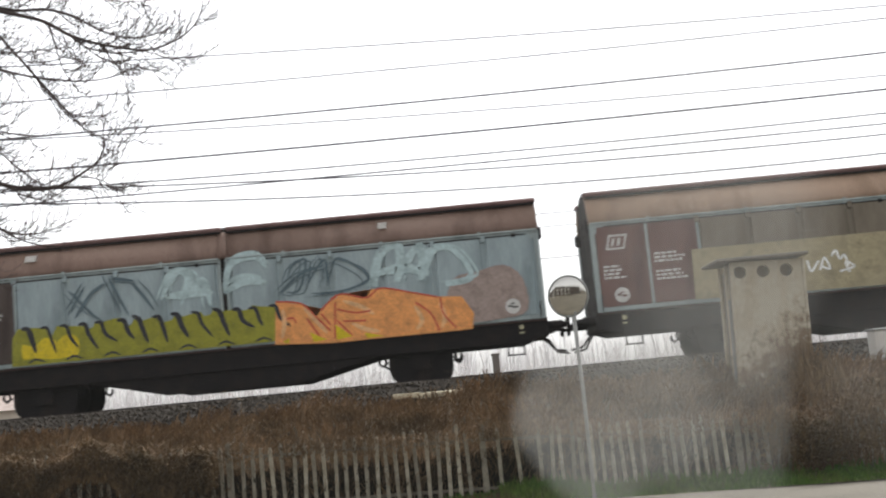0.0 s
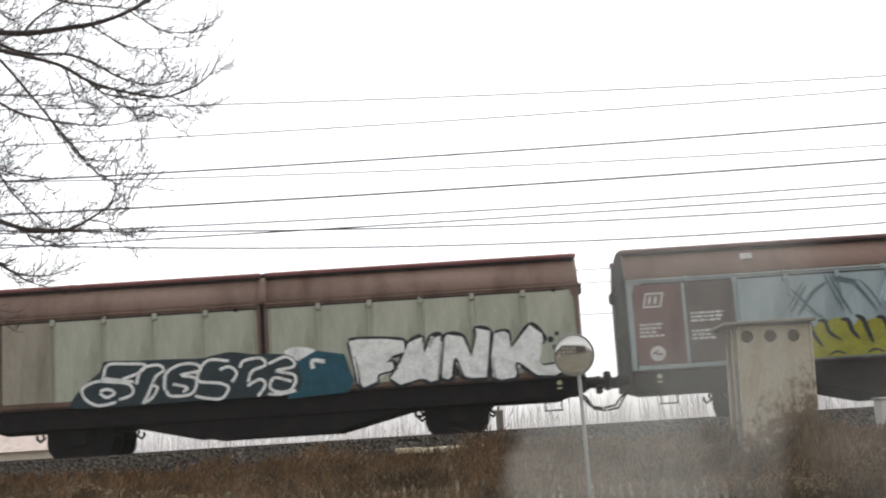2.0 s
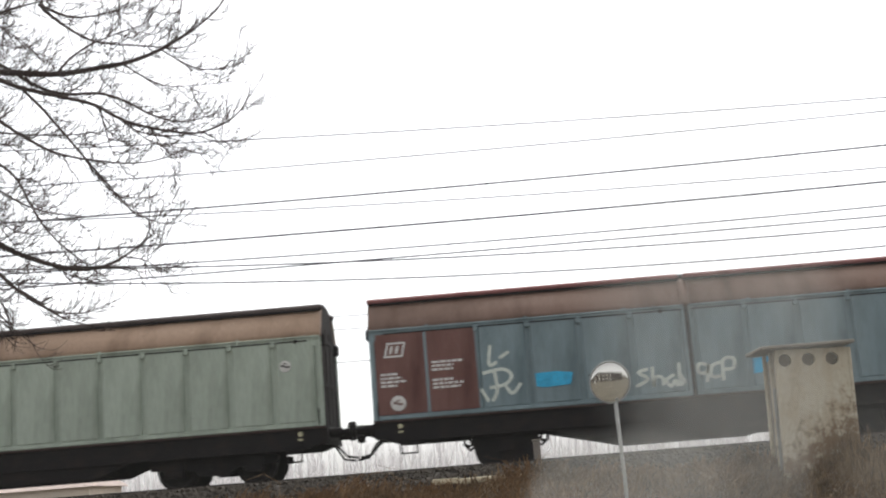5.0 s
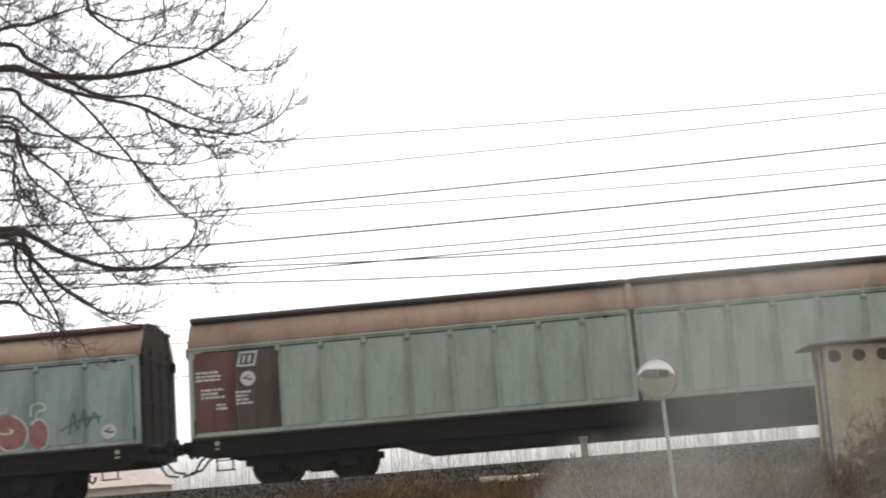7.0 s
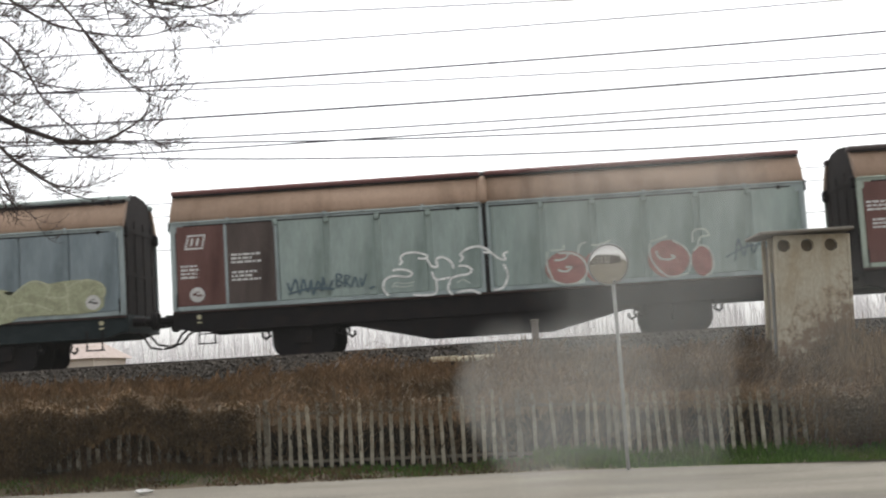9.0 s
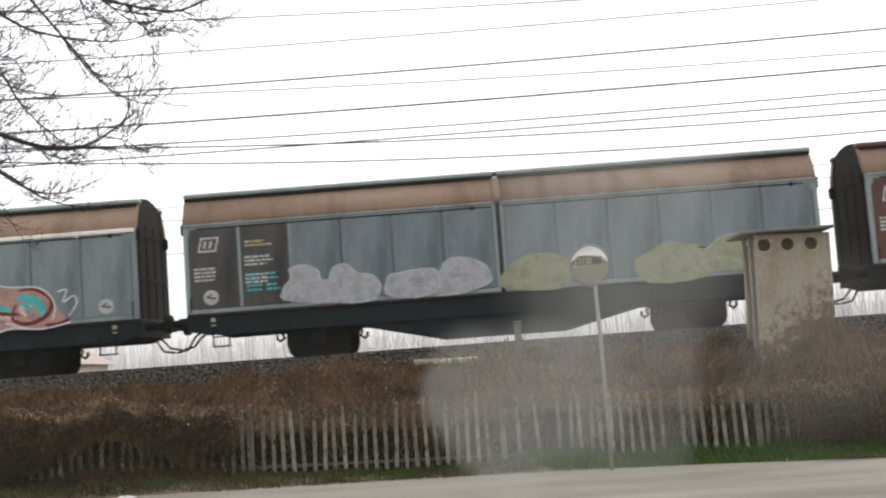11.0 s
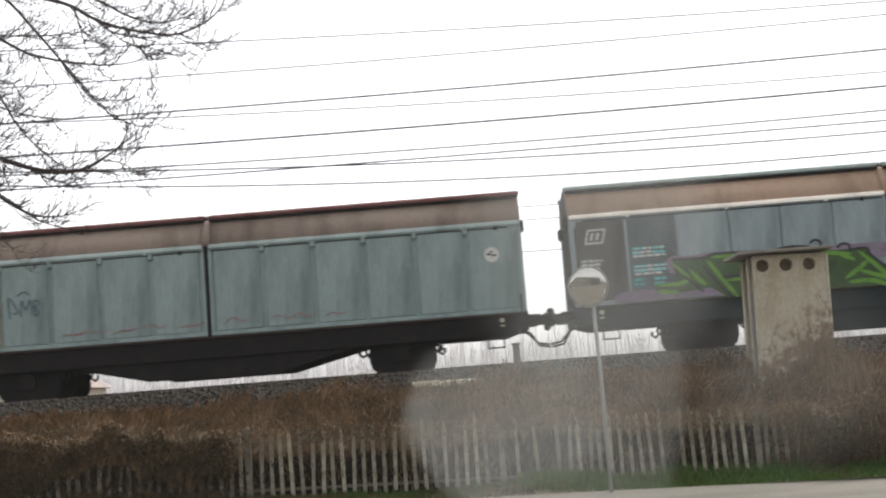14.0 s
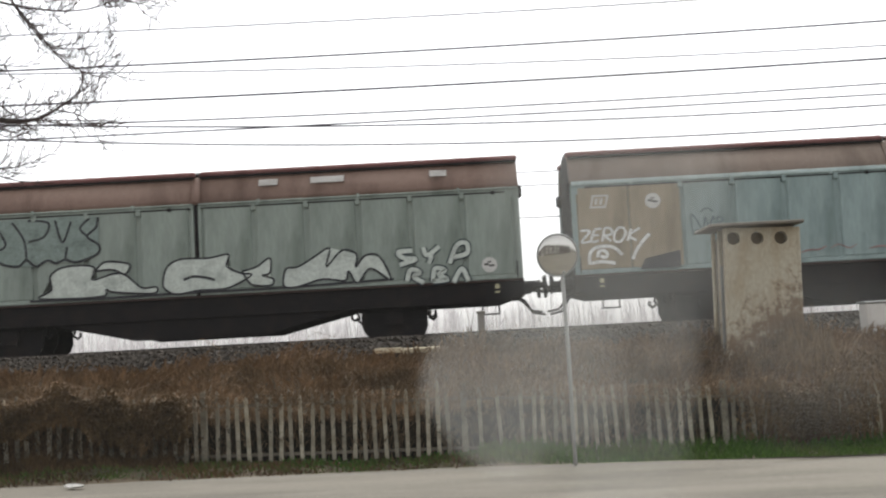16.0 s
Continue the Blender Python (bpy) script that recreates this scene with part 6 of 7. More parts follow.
blades("low_tangle", M["dead_brush"], 14000, 15, tangle, (0.3, 0.75), -1.3, 0.9, "dark bramble stems at the fence foot", "brambles", (0.006, 0.014))
blades("verge_grass", M["grass"], 30000, 3, verge, (0.18, 0.44), -1.5, 0.6, "green grass along the fence foot", "grass", (0.005, 0.011))
blades("dead_verge_grass", M["bramble"], 12000, 4, dead_verge, (0.10, 0.30), -1.5, 0.8, "dull brown grass along the road edge", "dry grass", (0.006, 0.014))


def twigs(name, spots, seed, label):
    """Wiry bramble stems arching through the growth."""
    rng = random.Random(seed)
    bm = bmesh.new()
    for x0, x1, y0, y1, n, h in spots:
        for _ in range(n):
            x, y = rng.uniform(x0, x1), rng.uniform(y0, y1)
            z = height(x, y)
            l, s = rng.uniform(0.5, 1.2) * h, rng.choice((-1, 1))
            w = [rng.gauss(0, 0.05) for _ in range(6)]
            tube(bm, [(x + s * l * (0.08 * i + 0.02 * i * i) + w[i], y - 0.04 * i, z + l * (0.42 * i - 0.055 * i * i) + 0.5 * w[5 - i]) for i in range(6)], [0.006, 0.006, 0.005, 0.004, 0.003, 0.0025], 3)
    return mesh_thing(name, bm, M["bramble"], label, "brambles", kind="stuff")


twigs("bramble_stems", ((-13, -3.8, 18.4, 19, 260, 1.3), (3.5, 12, 18.5, 20, 120, 1.0), (-4, 4, 18.8, 21.5, 160, 0.7), (4.0, 7.5, 19.6, 20.6, 40, 0.5)), 6, "wiry brown bramble stems")

litter = thing("litter_paper", "crumpled white paper at the road edge", "litter", at=(-4.9, 16.6, 0.105))
bm = bmesh.new()
bmesh.ops.create_icosphere(bm, subdivisions=2, radius=0.12)
for v in bm.verts:
    v.co = Vector((v.co.x * 1.0, v.co.y * 0.6, v.co.z * 0.22 + 0.02 * noise.noise(v.co * 31))) * (1 + 0.6 * noise.noise(v.co * 23))
part("sheet", bm, M["white_paint"], litter)


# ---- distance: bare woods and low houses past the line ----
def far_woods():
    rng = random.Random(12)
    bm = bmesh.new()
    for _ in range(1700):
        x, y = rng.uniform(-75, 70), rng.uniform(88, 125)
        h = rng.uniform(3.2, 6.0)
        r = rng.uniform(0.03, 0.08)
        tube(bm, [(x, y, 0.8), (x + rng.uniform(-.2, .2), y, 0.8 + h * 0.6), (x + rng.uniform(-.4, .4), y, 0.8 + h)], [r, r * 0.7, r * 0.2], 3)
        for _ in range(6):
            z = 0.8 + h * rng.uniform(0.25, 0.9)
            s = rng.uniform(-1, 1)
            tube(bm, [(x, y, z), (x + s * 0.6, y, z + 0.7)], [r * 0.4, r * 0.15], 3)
    return mesh_thing("far_woods", bm, M["hazed_wood"], "bare trees far behind the railway, haze put into their pale colour", "woods", kind="stuff")


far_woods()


def far_house(x, y, w, d, h, label):
    k = thing("low_house", label, "house", "far low houses", (x, y, 1.0))
    part("wall", boxes((-w / 2, w / 2, -d / 2, d / 2, -0.3, h)), M["plaster"], k)
    bm = bmesh.new()
    q = [bm.verts.new(p) for p in ((-w / 2 - .4, -d / 2 - .4, h), (w / 2 + .4, -d / 2 - .4, h), (w / 2 + .4, d / 2 + .4, h), (-w / 2 - .4, d / 2 + .4, h), (-w / 2 + 1, 0, h + 1.3), (w / 2 - 1, 0, h + 1.3))]
    for f in ((0, 1, 5, 4), (2, 3, 4, 5), (1, 2, 5), (3, 0, 4), (3, 2, 1, 0)):
        bm.faces.new([q[i] for i in f])
    part("roof", bm, M["tile_roof"], k)
    for i in range(3):
        u = -w / 2 + (i + 0.5) * w / 3
        part("window", boxes((u - 0.5, u + 0.5, -d / 2 - 0.03, -d / 2 + 0.02, 0.7, h - 0.5), bevel=0.01), M["roof_slab"], k)


far_house(-27.5, 72, 9, 6, 2.2, "low beige house far behind the railway")
far_house(-44, 75, 12, 6, 2.6, "low beige house far behind the railway")

# plain facade that closes the road behind the lens; the mirror shows it
wall_south = mesh_thing("wall_south", boxes((-30, 30, -9.4, -9.1, -0.8, 7.5), bevel=0.03), M["rear_wall"], "plain dark facade with pale windows across the road", "wall", kind="structure")
for i in range(9):
    x = -14 + 3.4 * i
    for z in (0.9, 3.9):
        part("window", boxes((x, x + 1.3, -9.1, -9.06, z, z + 1.7), bevel=0.01), M["white_paint"], wall_south)


# ---- bare roadside tree, reaching in with drooping limbs ----
def tree():
    t = thing("bare_tree", "leafless roadside tree with drooping limbs and upturned twigs", "tree", at=(0, 0, 0))
    rng = random.Random(17)
    plane = 15.5
    trunk = [(-11.2, 15.8, 0.0), (-11.1, 15.8, 2.5), (-10.9, 15.7, 5.0), (-10.7, 15.6, 7.5), (-10.5, 15.6, 10.0), (-10.4, 15.6, 12.5)]
    bm = bmesh.new()
    rich = [Vector(trunk[0]).lerp(Vector(trunk[1]), k) for k in (0, 0.2, 0.5)] + [Vector(p) for p in trunk[1:]]
    tube(bm, rich, [0.36, 0.28, 0.25, 0.22, 0.19, 0.15, 0.10, 0.04], 14)
    part("trunk", bm, M["bark"], t, smooth=True)

    def spline(pts, per=5):
        out = []
        n = len(pts)
        for i in range(n - 1):
            p = [pts[max(0, min(n - 1, i + k))] for k in (-1, 0, 1, 2)]
            for j in range(per):
                u = j / per
                out.append(0.5 * (2 * p[1] + (p[2] - p[0]) * u + (2 * p[0] - 5 * p[1] + 4 * p[2] - p[3]) * u * u + (3 * p[1] - p[0] - 3 * p[2] + p[3]) * u ** 3))
        return out + [pts[-1]]

    def shoot(bm, start, way, length, r, level):
        """A long twig that sags a little, then turns up towards its tip, with finer ones along it."""
        pts, p, d = [start], start.copy(), way.normalized()
        n = 6 if level < 2 else 4
        turn = rng.gauss(0.16, 0.10)
        for i in range(n):
            k = i / n
            d = (d + Vector((0.04, 0, -0.05 if k < 0.3 and level < 2 else turn)) + Vector([rng.gauss(0, 0.07) for _ in range(3)])).normalized()
            p = p + d * (length / n)
            pts.append(p.copy())
        tube(bm, pts, [max(0.0031, r * (1 - 0.68 * i / n)) for i in range(n + 1)], 3)
        if level < 3:
            for i in range(n):
                for _ in range(2 if level == 1 else 1):
                    if rng.random() < (0.62 if level == 1 else 0.42):
                        dd = (pts[i + 1] - pts[i]).normalized()
                        side = Vector((rng.gauss(0.15, 0.7), rng.gauss(0, 0.5), rng.gauss(0.1, 0.9)))
                        shoot(bm, pts[i].lerp(pts[i + 1], rng.random()), dd * 0.9 + side.normalized() * 0.75, length * rng.uniform(0.28, 0.6), r * 0.68, level + 1)

    def limb(r0, *pts, root=True):
        """A limb through points of x and z; its depth wanders."""
        d0, d1 = rng.uniform(-0.5, 0.6) if root else 0.0, rng.uniform(-0.9, 0.9)
        n = len(pts)
        way = [Vector((x * (1 + d / plane), plane + d, 1.53 + (z - 1.53) * (1 + d / plane))) for (x, z), d in zip(pts, [d0 + (d1 - d0) * i / max(1, n - 1) for i in range(n)])]
        if root:
            z = min(11.5, max(2.8, way[0].z - 0.9))
            way = [Vector((-10.75, 15.65, z)), Vector((-9.0, 15.6, (z + way[0].z) / 2 + 0.25))] + way
        c = spline(way)
        m = len(c)
        skip = 10 if root else 0
        radii = [r0 * 1.25 if i < skip else max(0.006, r0 * (1 - 0.85 * (i - skip) / (m - skip))) for i in range(m)]
        bm = bmesh.new()
        tube(bm, c, radii, 7)
        part("limb", bm, M["bark"], t, smooth=True)
        bm = bmesh.new()
        run = 0.0
        for i in range(1, m):
            run += (c[i] - c[i - 1]).length
            if c[i].x < -7.8:
                run = 0.0
            while run > 0.10:
                run -= rng.uniform(0.06, 0.18)
                d = (c[i] - c[i - 1]).normalized()
                side = Vector((rng.gauss(0.25, 0.6), rng.gauss(0, 0.45), rng.gauss(0.0, 1.0))).normalized()
                shoot(bm, c[i].lerp(c[i - 1], rng.random()), d * 0.8 + side * 0.75, rng.uniform(0.3, 0.85) * (1 - 0.4 * i / m), rng.uniform(0.0055, 0.0088), 1 if rng.random() < 0.7 else 2)
        shoot(bm, c[-1], c[-1] - c[-2], 0.35, 0.004, 2)
        part("twigs", bm, M["bark"], t)

    limb(0.055, (-6.93, 7.65), (-6.46, 7.51), (-5.91, 7.42), (-5.44, 7.37), (-4.97, 7.40), (-4.57, 7.44), (-4.22, 7.53), (-3.90, 7.67), (-3.62, 7.83), (-3.34, 8.04), (-3.15, 8.26))
    limb(0.034, (-6.46, 7.49), (-6.15, 7.30), (-5.76, 7.15), (-5.37, 7.03), (-4.98, 6.89), (-4.68, 6.69), (-4.45, 6.58), (-4.07, 6.46), (-3.65, 6.38), (-3.31, 6.46), (-3.07, 6.61), (-2.94, 6.79), (-2.89, 6.99), root=False)
    limb(0.034, (-6.93, 8.01), (-6.54, 7.75), (-6.14, 7.50), (-5.75, 7.22), (-5.37, 7.08), (-4.94, 7.05), (-4.59, 6.92), (-4.25, 6.70), (-3.88, 6.56), (-3.61, 6.57), (-3.30, 6.65))
    limb(0.014, (-4.68, 6.69), (-4.42, 6.48), (-4.08, 6.38), (-3.69, 6.36), (-3.39, 6.25), (-3.05, 6.22), root=False)
    limb(0.030, (-6.93, 8.22), (-6.53, 8.24), (-6.17, 8.34), (-5.81, 8.41), (-5.41, 8.45))
    limb(0.028, (-6.04, 8.62), (-5.65, 8.30), (-5.42, 8.09), (-5.11, 7.86), (-4.80, 7.74), (-4.25, 7.65), (-3.83, 7.58), (-3.59, 7.64))
    limb(0.022, (-5.73, 8.39), (-5.33, 8.18), (-5.02, 8.15), (-4.62, 8.21), (-4.26, 8.33), root=False)
    limb(0.018, (-5.48, 7.39), (-5.31, 7.57), (-5.03, 7.74), (-4.63, 7.88), (-4.28, 7.98), (-4.03, 8.32), root=False)
    limb(0.013, (-4.57, 7.42), (-4.31, 7.22), (-4.01, 7.07), (-3.58, 7.04), (-3.12, 7.05), root=False)
    limb(0.012, (-4.06, 7.58), (-3.80, 7.39), (-3.50, 7.25), (-3.19, 7.24), (-2.98, 7.31), root=False)
    limb(0.030, (-6.94, 7.36), (-6.62, 7.11), (-6.39, 6.92), (-6.16, 6.70), (-5.66, 6.35), (-5.35, 6.22), (-4.97, 6.12), (-4.55, 6.05), (-4.17, 6.06), (-3.82, 6.16))
    limb(0.020, (-6.94, 6.98), (-6.51, 6.70), (-6.00, 6.58), (-5.46, 6.52), (-5.07, 6.51), (-4.61, 6.52))
    limb(0.022, (-5.99, 7.24), (-5.68, 6.89), (-5.38, 6.50), (-5.09, 6.12), (-4.83, 5.78), (-4.57, 5.45), (-4.28, 5.26), (-4.01, 5.18), (-3.81, 5.27), root=False)
    limb(0.012, (-5.16, 6.20), (-4.94, 5.87), (-4.72, 5.65), (-4.42, 5.57), (-4.15, 5.59), root=False)
    limb(0.030, (-6.95, 6.62), (-6.63, 6.53), (-6.36, 6.48), (-6.05, 6.43))
    limb(0.026, (-6.94, 6.90), (-6.71, 6.52), (-6.56, 6.11), (-6.25, 5.81), (-5.87, 5.57), (-5.42, 5.43), (-5.00, 5.37))
    limb(0.026, (-6.98, 6.83), (-6.63, 6.50), (-6.33, 6.24), (-6.06, 5.98), (-5.87, 5.61), (-5.69, 5.29), (-5.43, 4.99), (-5.17, 4.78), (-4.87, 4.67))
    limb(0.046, (-6.96, 5.39), (-6.50, 5.25), (-6.23, 5.07), (-5.93, 4.91), (-5.51, 4.75), (-5.17, 4.68), (-4.87, 4.71), (-4.63, 4.82), (-4.40, 4.97), (-4.30, 5.15))
    limb(0.014, (-5.51, 4.75), (-5.13, 4.71), (-4.60, 4.67), (-4.04, 4.64), root=False)
    limb(0.012, (-5.47, 4.73), (-5.39, 4.57), (-5.20, 4.49), (-4.95, 4.58), root=False)
    limb(0.034, (-6.88, 5.33), (-6.62, 5.07), (-6.35, 4.78), (-6.09, 4.51), (-5.83, 4.31), (-5.60, 4.17), (-5.30, 4.11), (-5.04, 4.14))
    limb(0.030, (-6.81, 5.20), (-6.54, 4.80), (-6.36, 4.48), (-6.21, 4.22), (-6.18, 4.05))
    limb(0.026, (-6.96, 5.30), (-6.74, 4.82), (-6.47, 4.41), (-6.14, 4.01), (-5.84, 3.74))
    limb(0.030, (-6.97, 4.42), (-6.59, 4.23), (-6.21, 4.07))
    limb(0.018, (-6.16, 4.57), (-5.83, 4.34), (-5.53, 4.10), (-5.19, 3.96), (-4.82, 3.90), root=False)
    limb(0.012, (-4.94, 6.89), (-4.85, 6.56), (-4.77, 6.24), (-4.63, 5.99), root=False)
    limb(0.010, (-4.30, 6.54), (-4.12, 6.29), (-3.98, 6.04), (-3.94, 5.73), root=False)
    limb(0.010, (-4.60, 6.63), (-4.27, 6.34), (-3.89, 6.21), (-3.55, 6.08), root=False)
    limb(0.012, (-4.62, 8.43), (-4.61, 8.06), (-4.59, 7.73), (-4.57, 7.47), root=False)
    limb(0.010, (-6.12, 8.60), (-6.21, 8.24), (-6.23, 7.83), (-6.38, 7.57), root=False)
    limb(0.012, (-3.75, 8.33), (-3.81, 7.97), (-3.84, 7.73), root=False)
    limb(0.022, (-6.95, 6.46), (-6.76, 5.97), (-6.57, 5.49), (-6.38, 5.16))
    limb(0.020, (-6.99, 6.23), (-6.64, 5.88), (-6.38, 5.55), (-6.11, 5.29), (-5.80, 5.18))
    limb(0.014, (-6.49, 5.95), (-6.34, 5.47), (-6.08, 5.06), (-5.82, 4.73), root=False)
    limb(0.012, (-6.06, 5.98), (-5.79, 5.92), (-5.68, 5.71), (-5.80, 5.55), root=False)
    limb(0.012, (-4.67, 4.81), (-4.37, 4.73), (-4.15, 4.58), (-3.99, 4.63), root=False)
    limb(0.016, (-6.96, 5.80), (-6.61, 5.69), (-6.26, 5.67), (-5.95, 5.74))
    limb(0.016, (-6.92, 8.57), (-6.64, 8.66))
    limb(0.016, (-6.93, 8.42), (-6.61, 8.12), (-6.29, 7.88), (-5.90, 7.76), (-5.55, 7.60), root=False)
    limb(0.014, (-6.45, 8.35), (-6.21, 8.08), (-5.90, 7.84), (-5.63, 7.52), root=False)
    # limbs away from the road view, plainer
    for i in range(9):
        a, z = 2.2 + 0.42 * i, 4.0 + 0.9 * i
        p = Vector((-10.8, 15.65, z))
        bm = bmesh.new()
        d = Vector((math.cos(a), math.sin(a), 0.35))
        pts = [p, p + d * 1.3, p + d * 2.6 + Vector((0, 0, 0.1)), p + d * 3.6 + Vector((0, 0, -0.3))]
        tube(bm, pts, [0.06, 0.045, 0.03, 0.01], 7)
        for k in range(1, 4):
            for _ in range(2):
                shoot(bm, pts[k], d + Vector((rng.gauss(0, .7), rng.gauss(0, .7), rng.gauss(0, .5))), 0.9, 0.012, 2)
        part("limb", bm, M["bark"], t)
    return t


tree()


# ---- white estate car on the road ----
def plain(name, colour, rough, metal=0.0, coat=0.0):
    m = bpy.data.materials.new(name)
    m.use_nodes = True
    b = m.node_tree.nodes["Principled BSDF"]
    b.inputs["Base Color"].default_value, b.inputs["Roughness"].default_value = (*colour, 1), rough
    b.inputs["Metallic"].default_value, b.inputs["Coat Weight"].default_value = metal, coat
    return m


M["car_white"] = plain("car_white", (0.76, 0.76, 0.74), 0.35, 0, 0.6)
M["car_glass"] = plain("car_glass", (0.075, 0.09, 0.09), 0.08)
M["tyre"] = plain("tyre", (0.018, 0.018, 0.018), 0.85)
M["alloy"] = plain("alloy", (0.42, 0.42, 0.43), 0.35, 0.8)
M["car_black"] = plain("car_black", (0.02, 0.02, 0.02), 0.5)
M["tail_red"] = plain("tail_red", (0.10, 0.012, 0.014), 0.2)
M["lamp_clear"] = plain("lamp_clear", (0.6, 0.62, 0.64), 0.12, 0.4)


def lerp_table(table, x):
    for (a, va), (b, vb) in zip(table, table[1:]):
        if x <= b:
            return va + (vb - va) * max(0, (x - a)) / (b - a)
    return table[-1][1]


def car():
    """The nose points to +x; the origin is on the road under the middle."""
    c = thing("estate_car", "clean white estate car driving along the road", "car", at=(-60, 14.75, 0.0))
    belt = [(-2.30, 0.80), (-2.2, 0.93), (-1.6, 0.95), (0.2, 0.90), (0.95, 0.87), (1.5, 0.80), (2.0, 0.70), (2.27, 0.58), (2.32, 0.50)]
    half = [(-2.30, 0.72), (-2.1, 0.84), (-1.4, 0.90), (1.3, 0.90), (1.9, 0.84), (2.2, 0.72), (2.32, 0.52)]
    xs = [-2.30, -2.27, -2.2, -2.0] + [-1.9 + 0.1 * i for i in range(40)] + [2.1, 2.2, 2.27, 2.32]
    arches = (-1.36, 1.30)
    bm = bmesh.new()
    rows = []
    for x in xs:
        z, h = lerp_table(belt, x), lerp_table(half, x)
        low = 0.20
        for a in arches:
            if abs(x - a) < 0.40:
                low = max(low, 0.32 + math.sqrt(0.40 ** 2 - (x - a) ** 2))
        low = min(low, z - 0.1)
        mid = max(low + 0.02, 0.52)
        sec = [(h * 0.93, low), (h, max(low + 0.01, mid)), (h * 0.985, max(mid + 0.02, z - 0.12)), (h * 0.94, max(mid + 0.04, z - 0.02)), (h * 0.75, z + 0.02), (h * 0.35, z + 0.045), (0, z + 0.05)]
        full = [(-y, q) for y, q in sec] + [(y, q) for y, q in sec[-2::-1]]
        rows.append([bm.verts.new((x, y, q)) for y, q in full])
    for p, q in zip(rows, rows[1:]):
        for i in range(len(p) - 1):
            bm.faces.new((p[i], p[i + 1], q[i + 1], q[i]))
    bm.faces.new(rows[0][::-1]), bm.faces.new(rows[-1])
    bmesh.ops.recalc_face_normals(bm, faces=bm.faces[:])
    body = part("body", bm, M["car_white"], c, smooth=True)
    # glasshouse
    roof = [(-2.28, 0.95), (-2.05, 1.19), (-1.95, 1.225), (-1.4, 1.305), (-0.5, 1.33), (0.0, 1.30), (0.3, 1.23), (0.75, 1.03), (1.08, 0.88)]
    bm = bmesh.new()
    rows = []
    for x in [-2.28, -2.2, -2.12, -2.05, -1.95, -1.8, -1.4, -1.0, -0.5, -0.2, 0.0, 0.3, 0.55, 0.75, 1.08]:
        z0, z1 = lerp_table(belt, x) - 0.03, lerp_table(roof, x)
        w0, w1 = lerp_table(half, x) * 0.95, 0.60 + 0.06 * min(1, max(0, (z1 - 0.9) / 0.5))
        k = max(0.03, (z1 - z0))
        w1 = w0 - (w0 - w1) * min(1, k / 0.5)
        sec = [(w0, z0), (w0 - (w0 - w1) * 0.92, z0 + k * 0.88), (w1 * 0.9, z0 + k * 0.97), (0, z0 + k)]
        full = [(-y, q) for y, q in sec] + [(y, q) for y, q in sec[-2::-1]]
        rows.append([bm.verts.new((x, y, q)) for y, q in full])
    for p, q in zip(rows, rows[1:]):
        for i in range(len(p) - 1):
            bm.faces.new((p[i], p[i + 1], q[i + 1], q[i]))
    bm.faces.new(rows[0][::-1]), bm.faces.new(rows[-1])
    bmesh.ops.recalc_face_normals(bm, faces=bm.faces[:])
    part("cabin", bm, M["car_white"], c, smooth=True)
    # side windows and screens, just proud of the cabin
    def side_pane(name, outline, s, key="car_glass", off=0.024, label="dark tinted side window"):
        bm = bmesh.new()
        vs = []
        for x, k in outline:
            z0, z1 = lerp_table(belt, x) - 0.03, lerp_table(roof, x)
            w0 = lerp_table(half, x) * 0.95
            w1 = w0 - (w0 - (0.60 + 0.06 * min(1, max(0, (z1 - 0.9) / 0.5)))) * min(1, (z1 - z0) / 0.5)
            y = w0 - (w0 - w1) * 0.92 * min(1, k / 0.88)
            vs.append(bm.verts.new((x, s * (y + off), z0 + k * (z1 - z0))))
        f = bm.faces.new(vs if s < 0 else vs[::-1])
        bmesh.ops.triangulate(bm, faces=[f])
        part(name, bm, M[key], c, label)
    for s in (-1, 1):
        side_pane("window_trim", [(-1.74, 0.17), (-1.2, 0.09), (0.78, 0.11), (0.47, 0.75), (0.2, 0.85), (-0.3, 0.85), (-1.2, 0.83), (-1.56, 0.74)], s, "car_black", 0.018, "black window surround")
        side_pane("side_window", [(-1.70, 0.20), (-1.23, 0.13), (-1.23, 0.80), (-1.54, 0.71)], s)
        side_pane("side_window", [(-1.20, 0.12), (-0.32, 0.12), (-0.32, 0.82), (-1.20, 0.80)], s)
        side_pane("side_window", [(-0.26, 0.12), (0.72, 0.14), (0.45, 0.72), (0.2, 0.82), (-0.26, 0.82)], s)
        bm = tube(bmesh.new(), [(-1.75, s * 0.60, 1.29), (-1.5, s * 0.60, 1.335), (-0.4, s * 0.60, 1.355), (0.0, s * 0.60, 1.315)], 0.018, 6)
        part("roof_rail", bm, M["car_black"], c)
        bm = boxes((0.42, 0.62, s * 0.98 - 0.1, s * 0.98 + 0.1, 0.90, 1.04), bevel=0.04)
        part("wing_mirror", bm, M["car_black"], c)
        for x in (-0.95, 0.0):
            part("door_handle", boxes((x, x + 0.18, s * 0.895 - 0.02, s * 0.895 + 0.02, 0.775, 0.80), bevel=0.008), M["car_white"], c)
        for x in (-1.22, -0.28, 0.85):
            part("door_seam", boxes((x, x + 0.008, s * 0.893 - 0.012, s * 0.893 + 0.012, 0.34 if x > -1.2 else 0.62, 0.80)), M["car_black"], c)
        part("sill", boxes((-0.95, 0.9, s * 0.86 - 0.03, s * 0.86 + 0.035, 0.17, 0.26), bevel=0.01), M["car_black"], c)
        bm = prism(bmesh.new(), [(1.86, 0.62), (2.26, 0.50), (2.29, 0.56), (2.0, 0.68)], s * 0.70, s * 0.855)
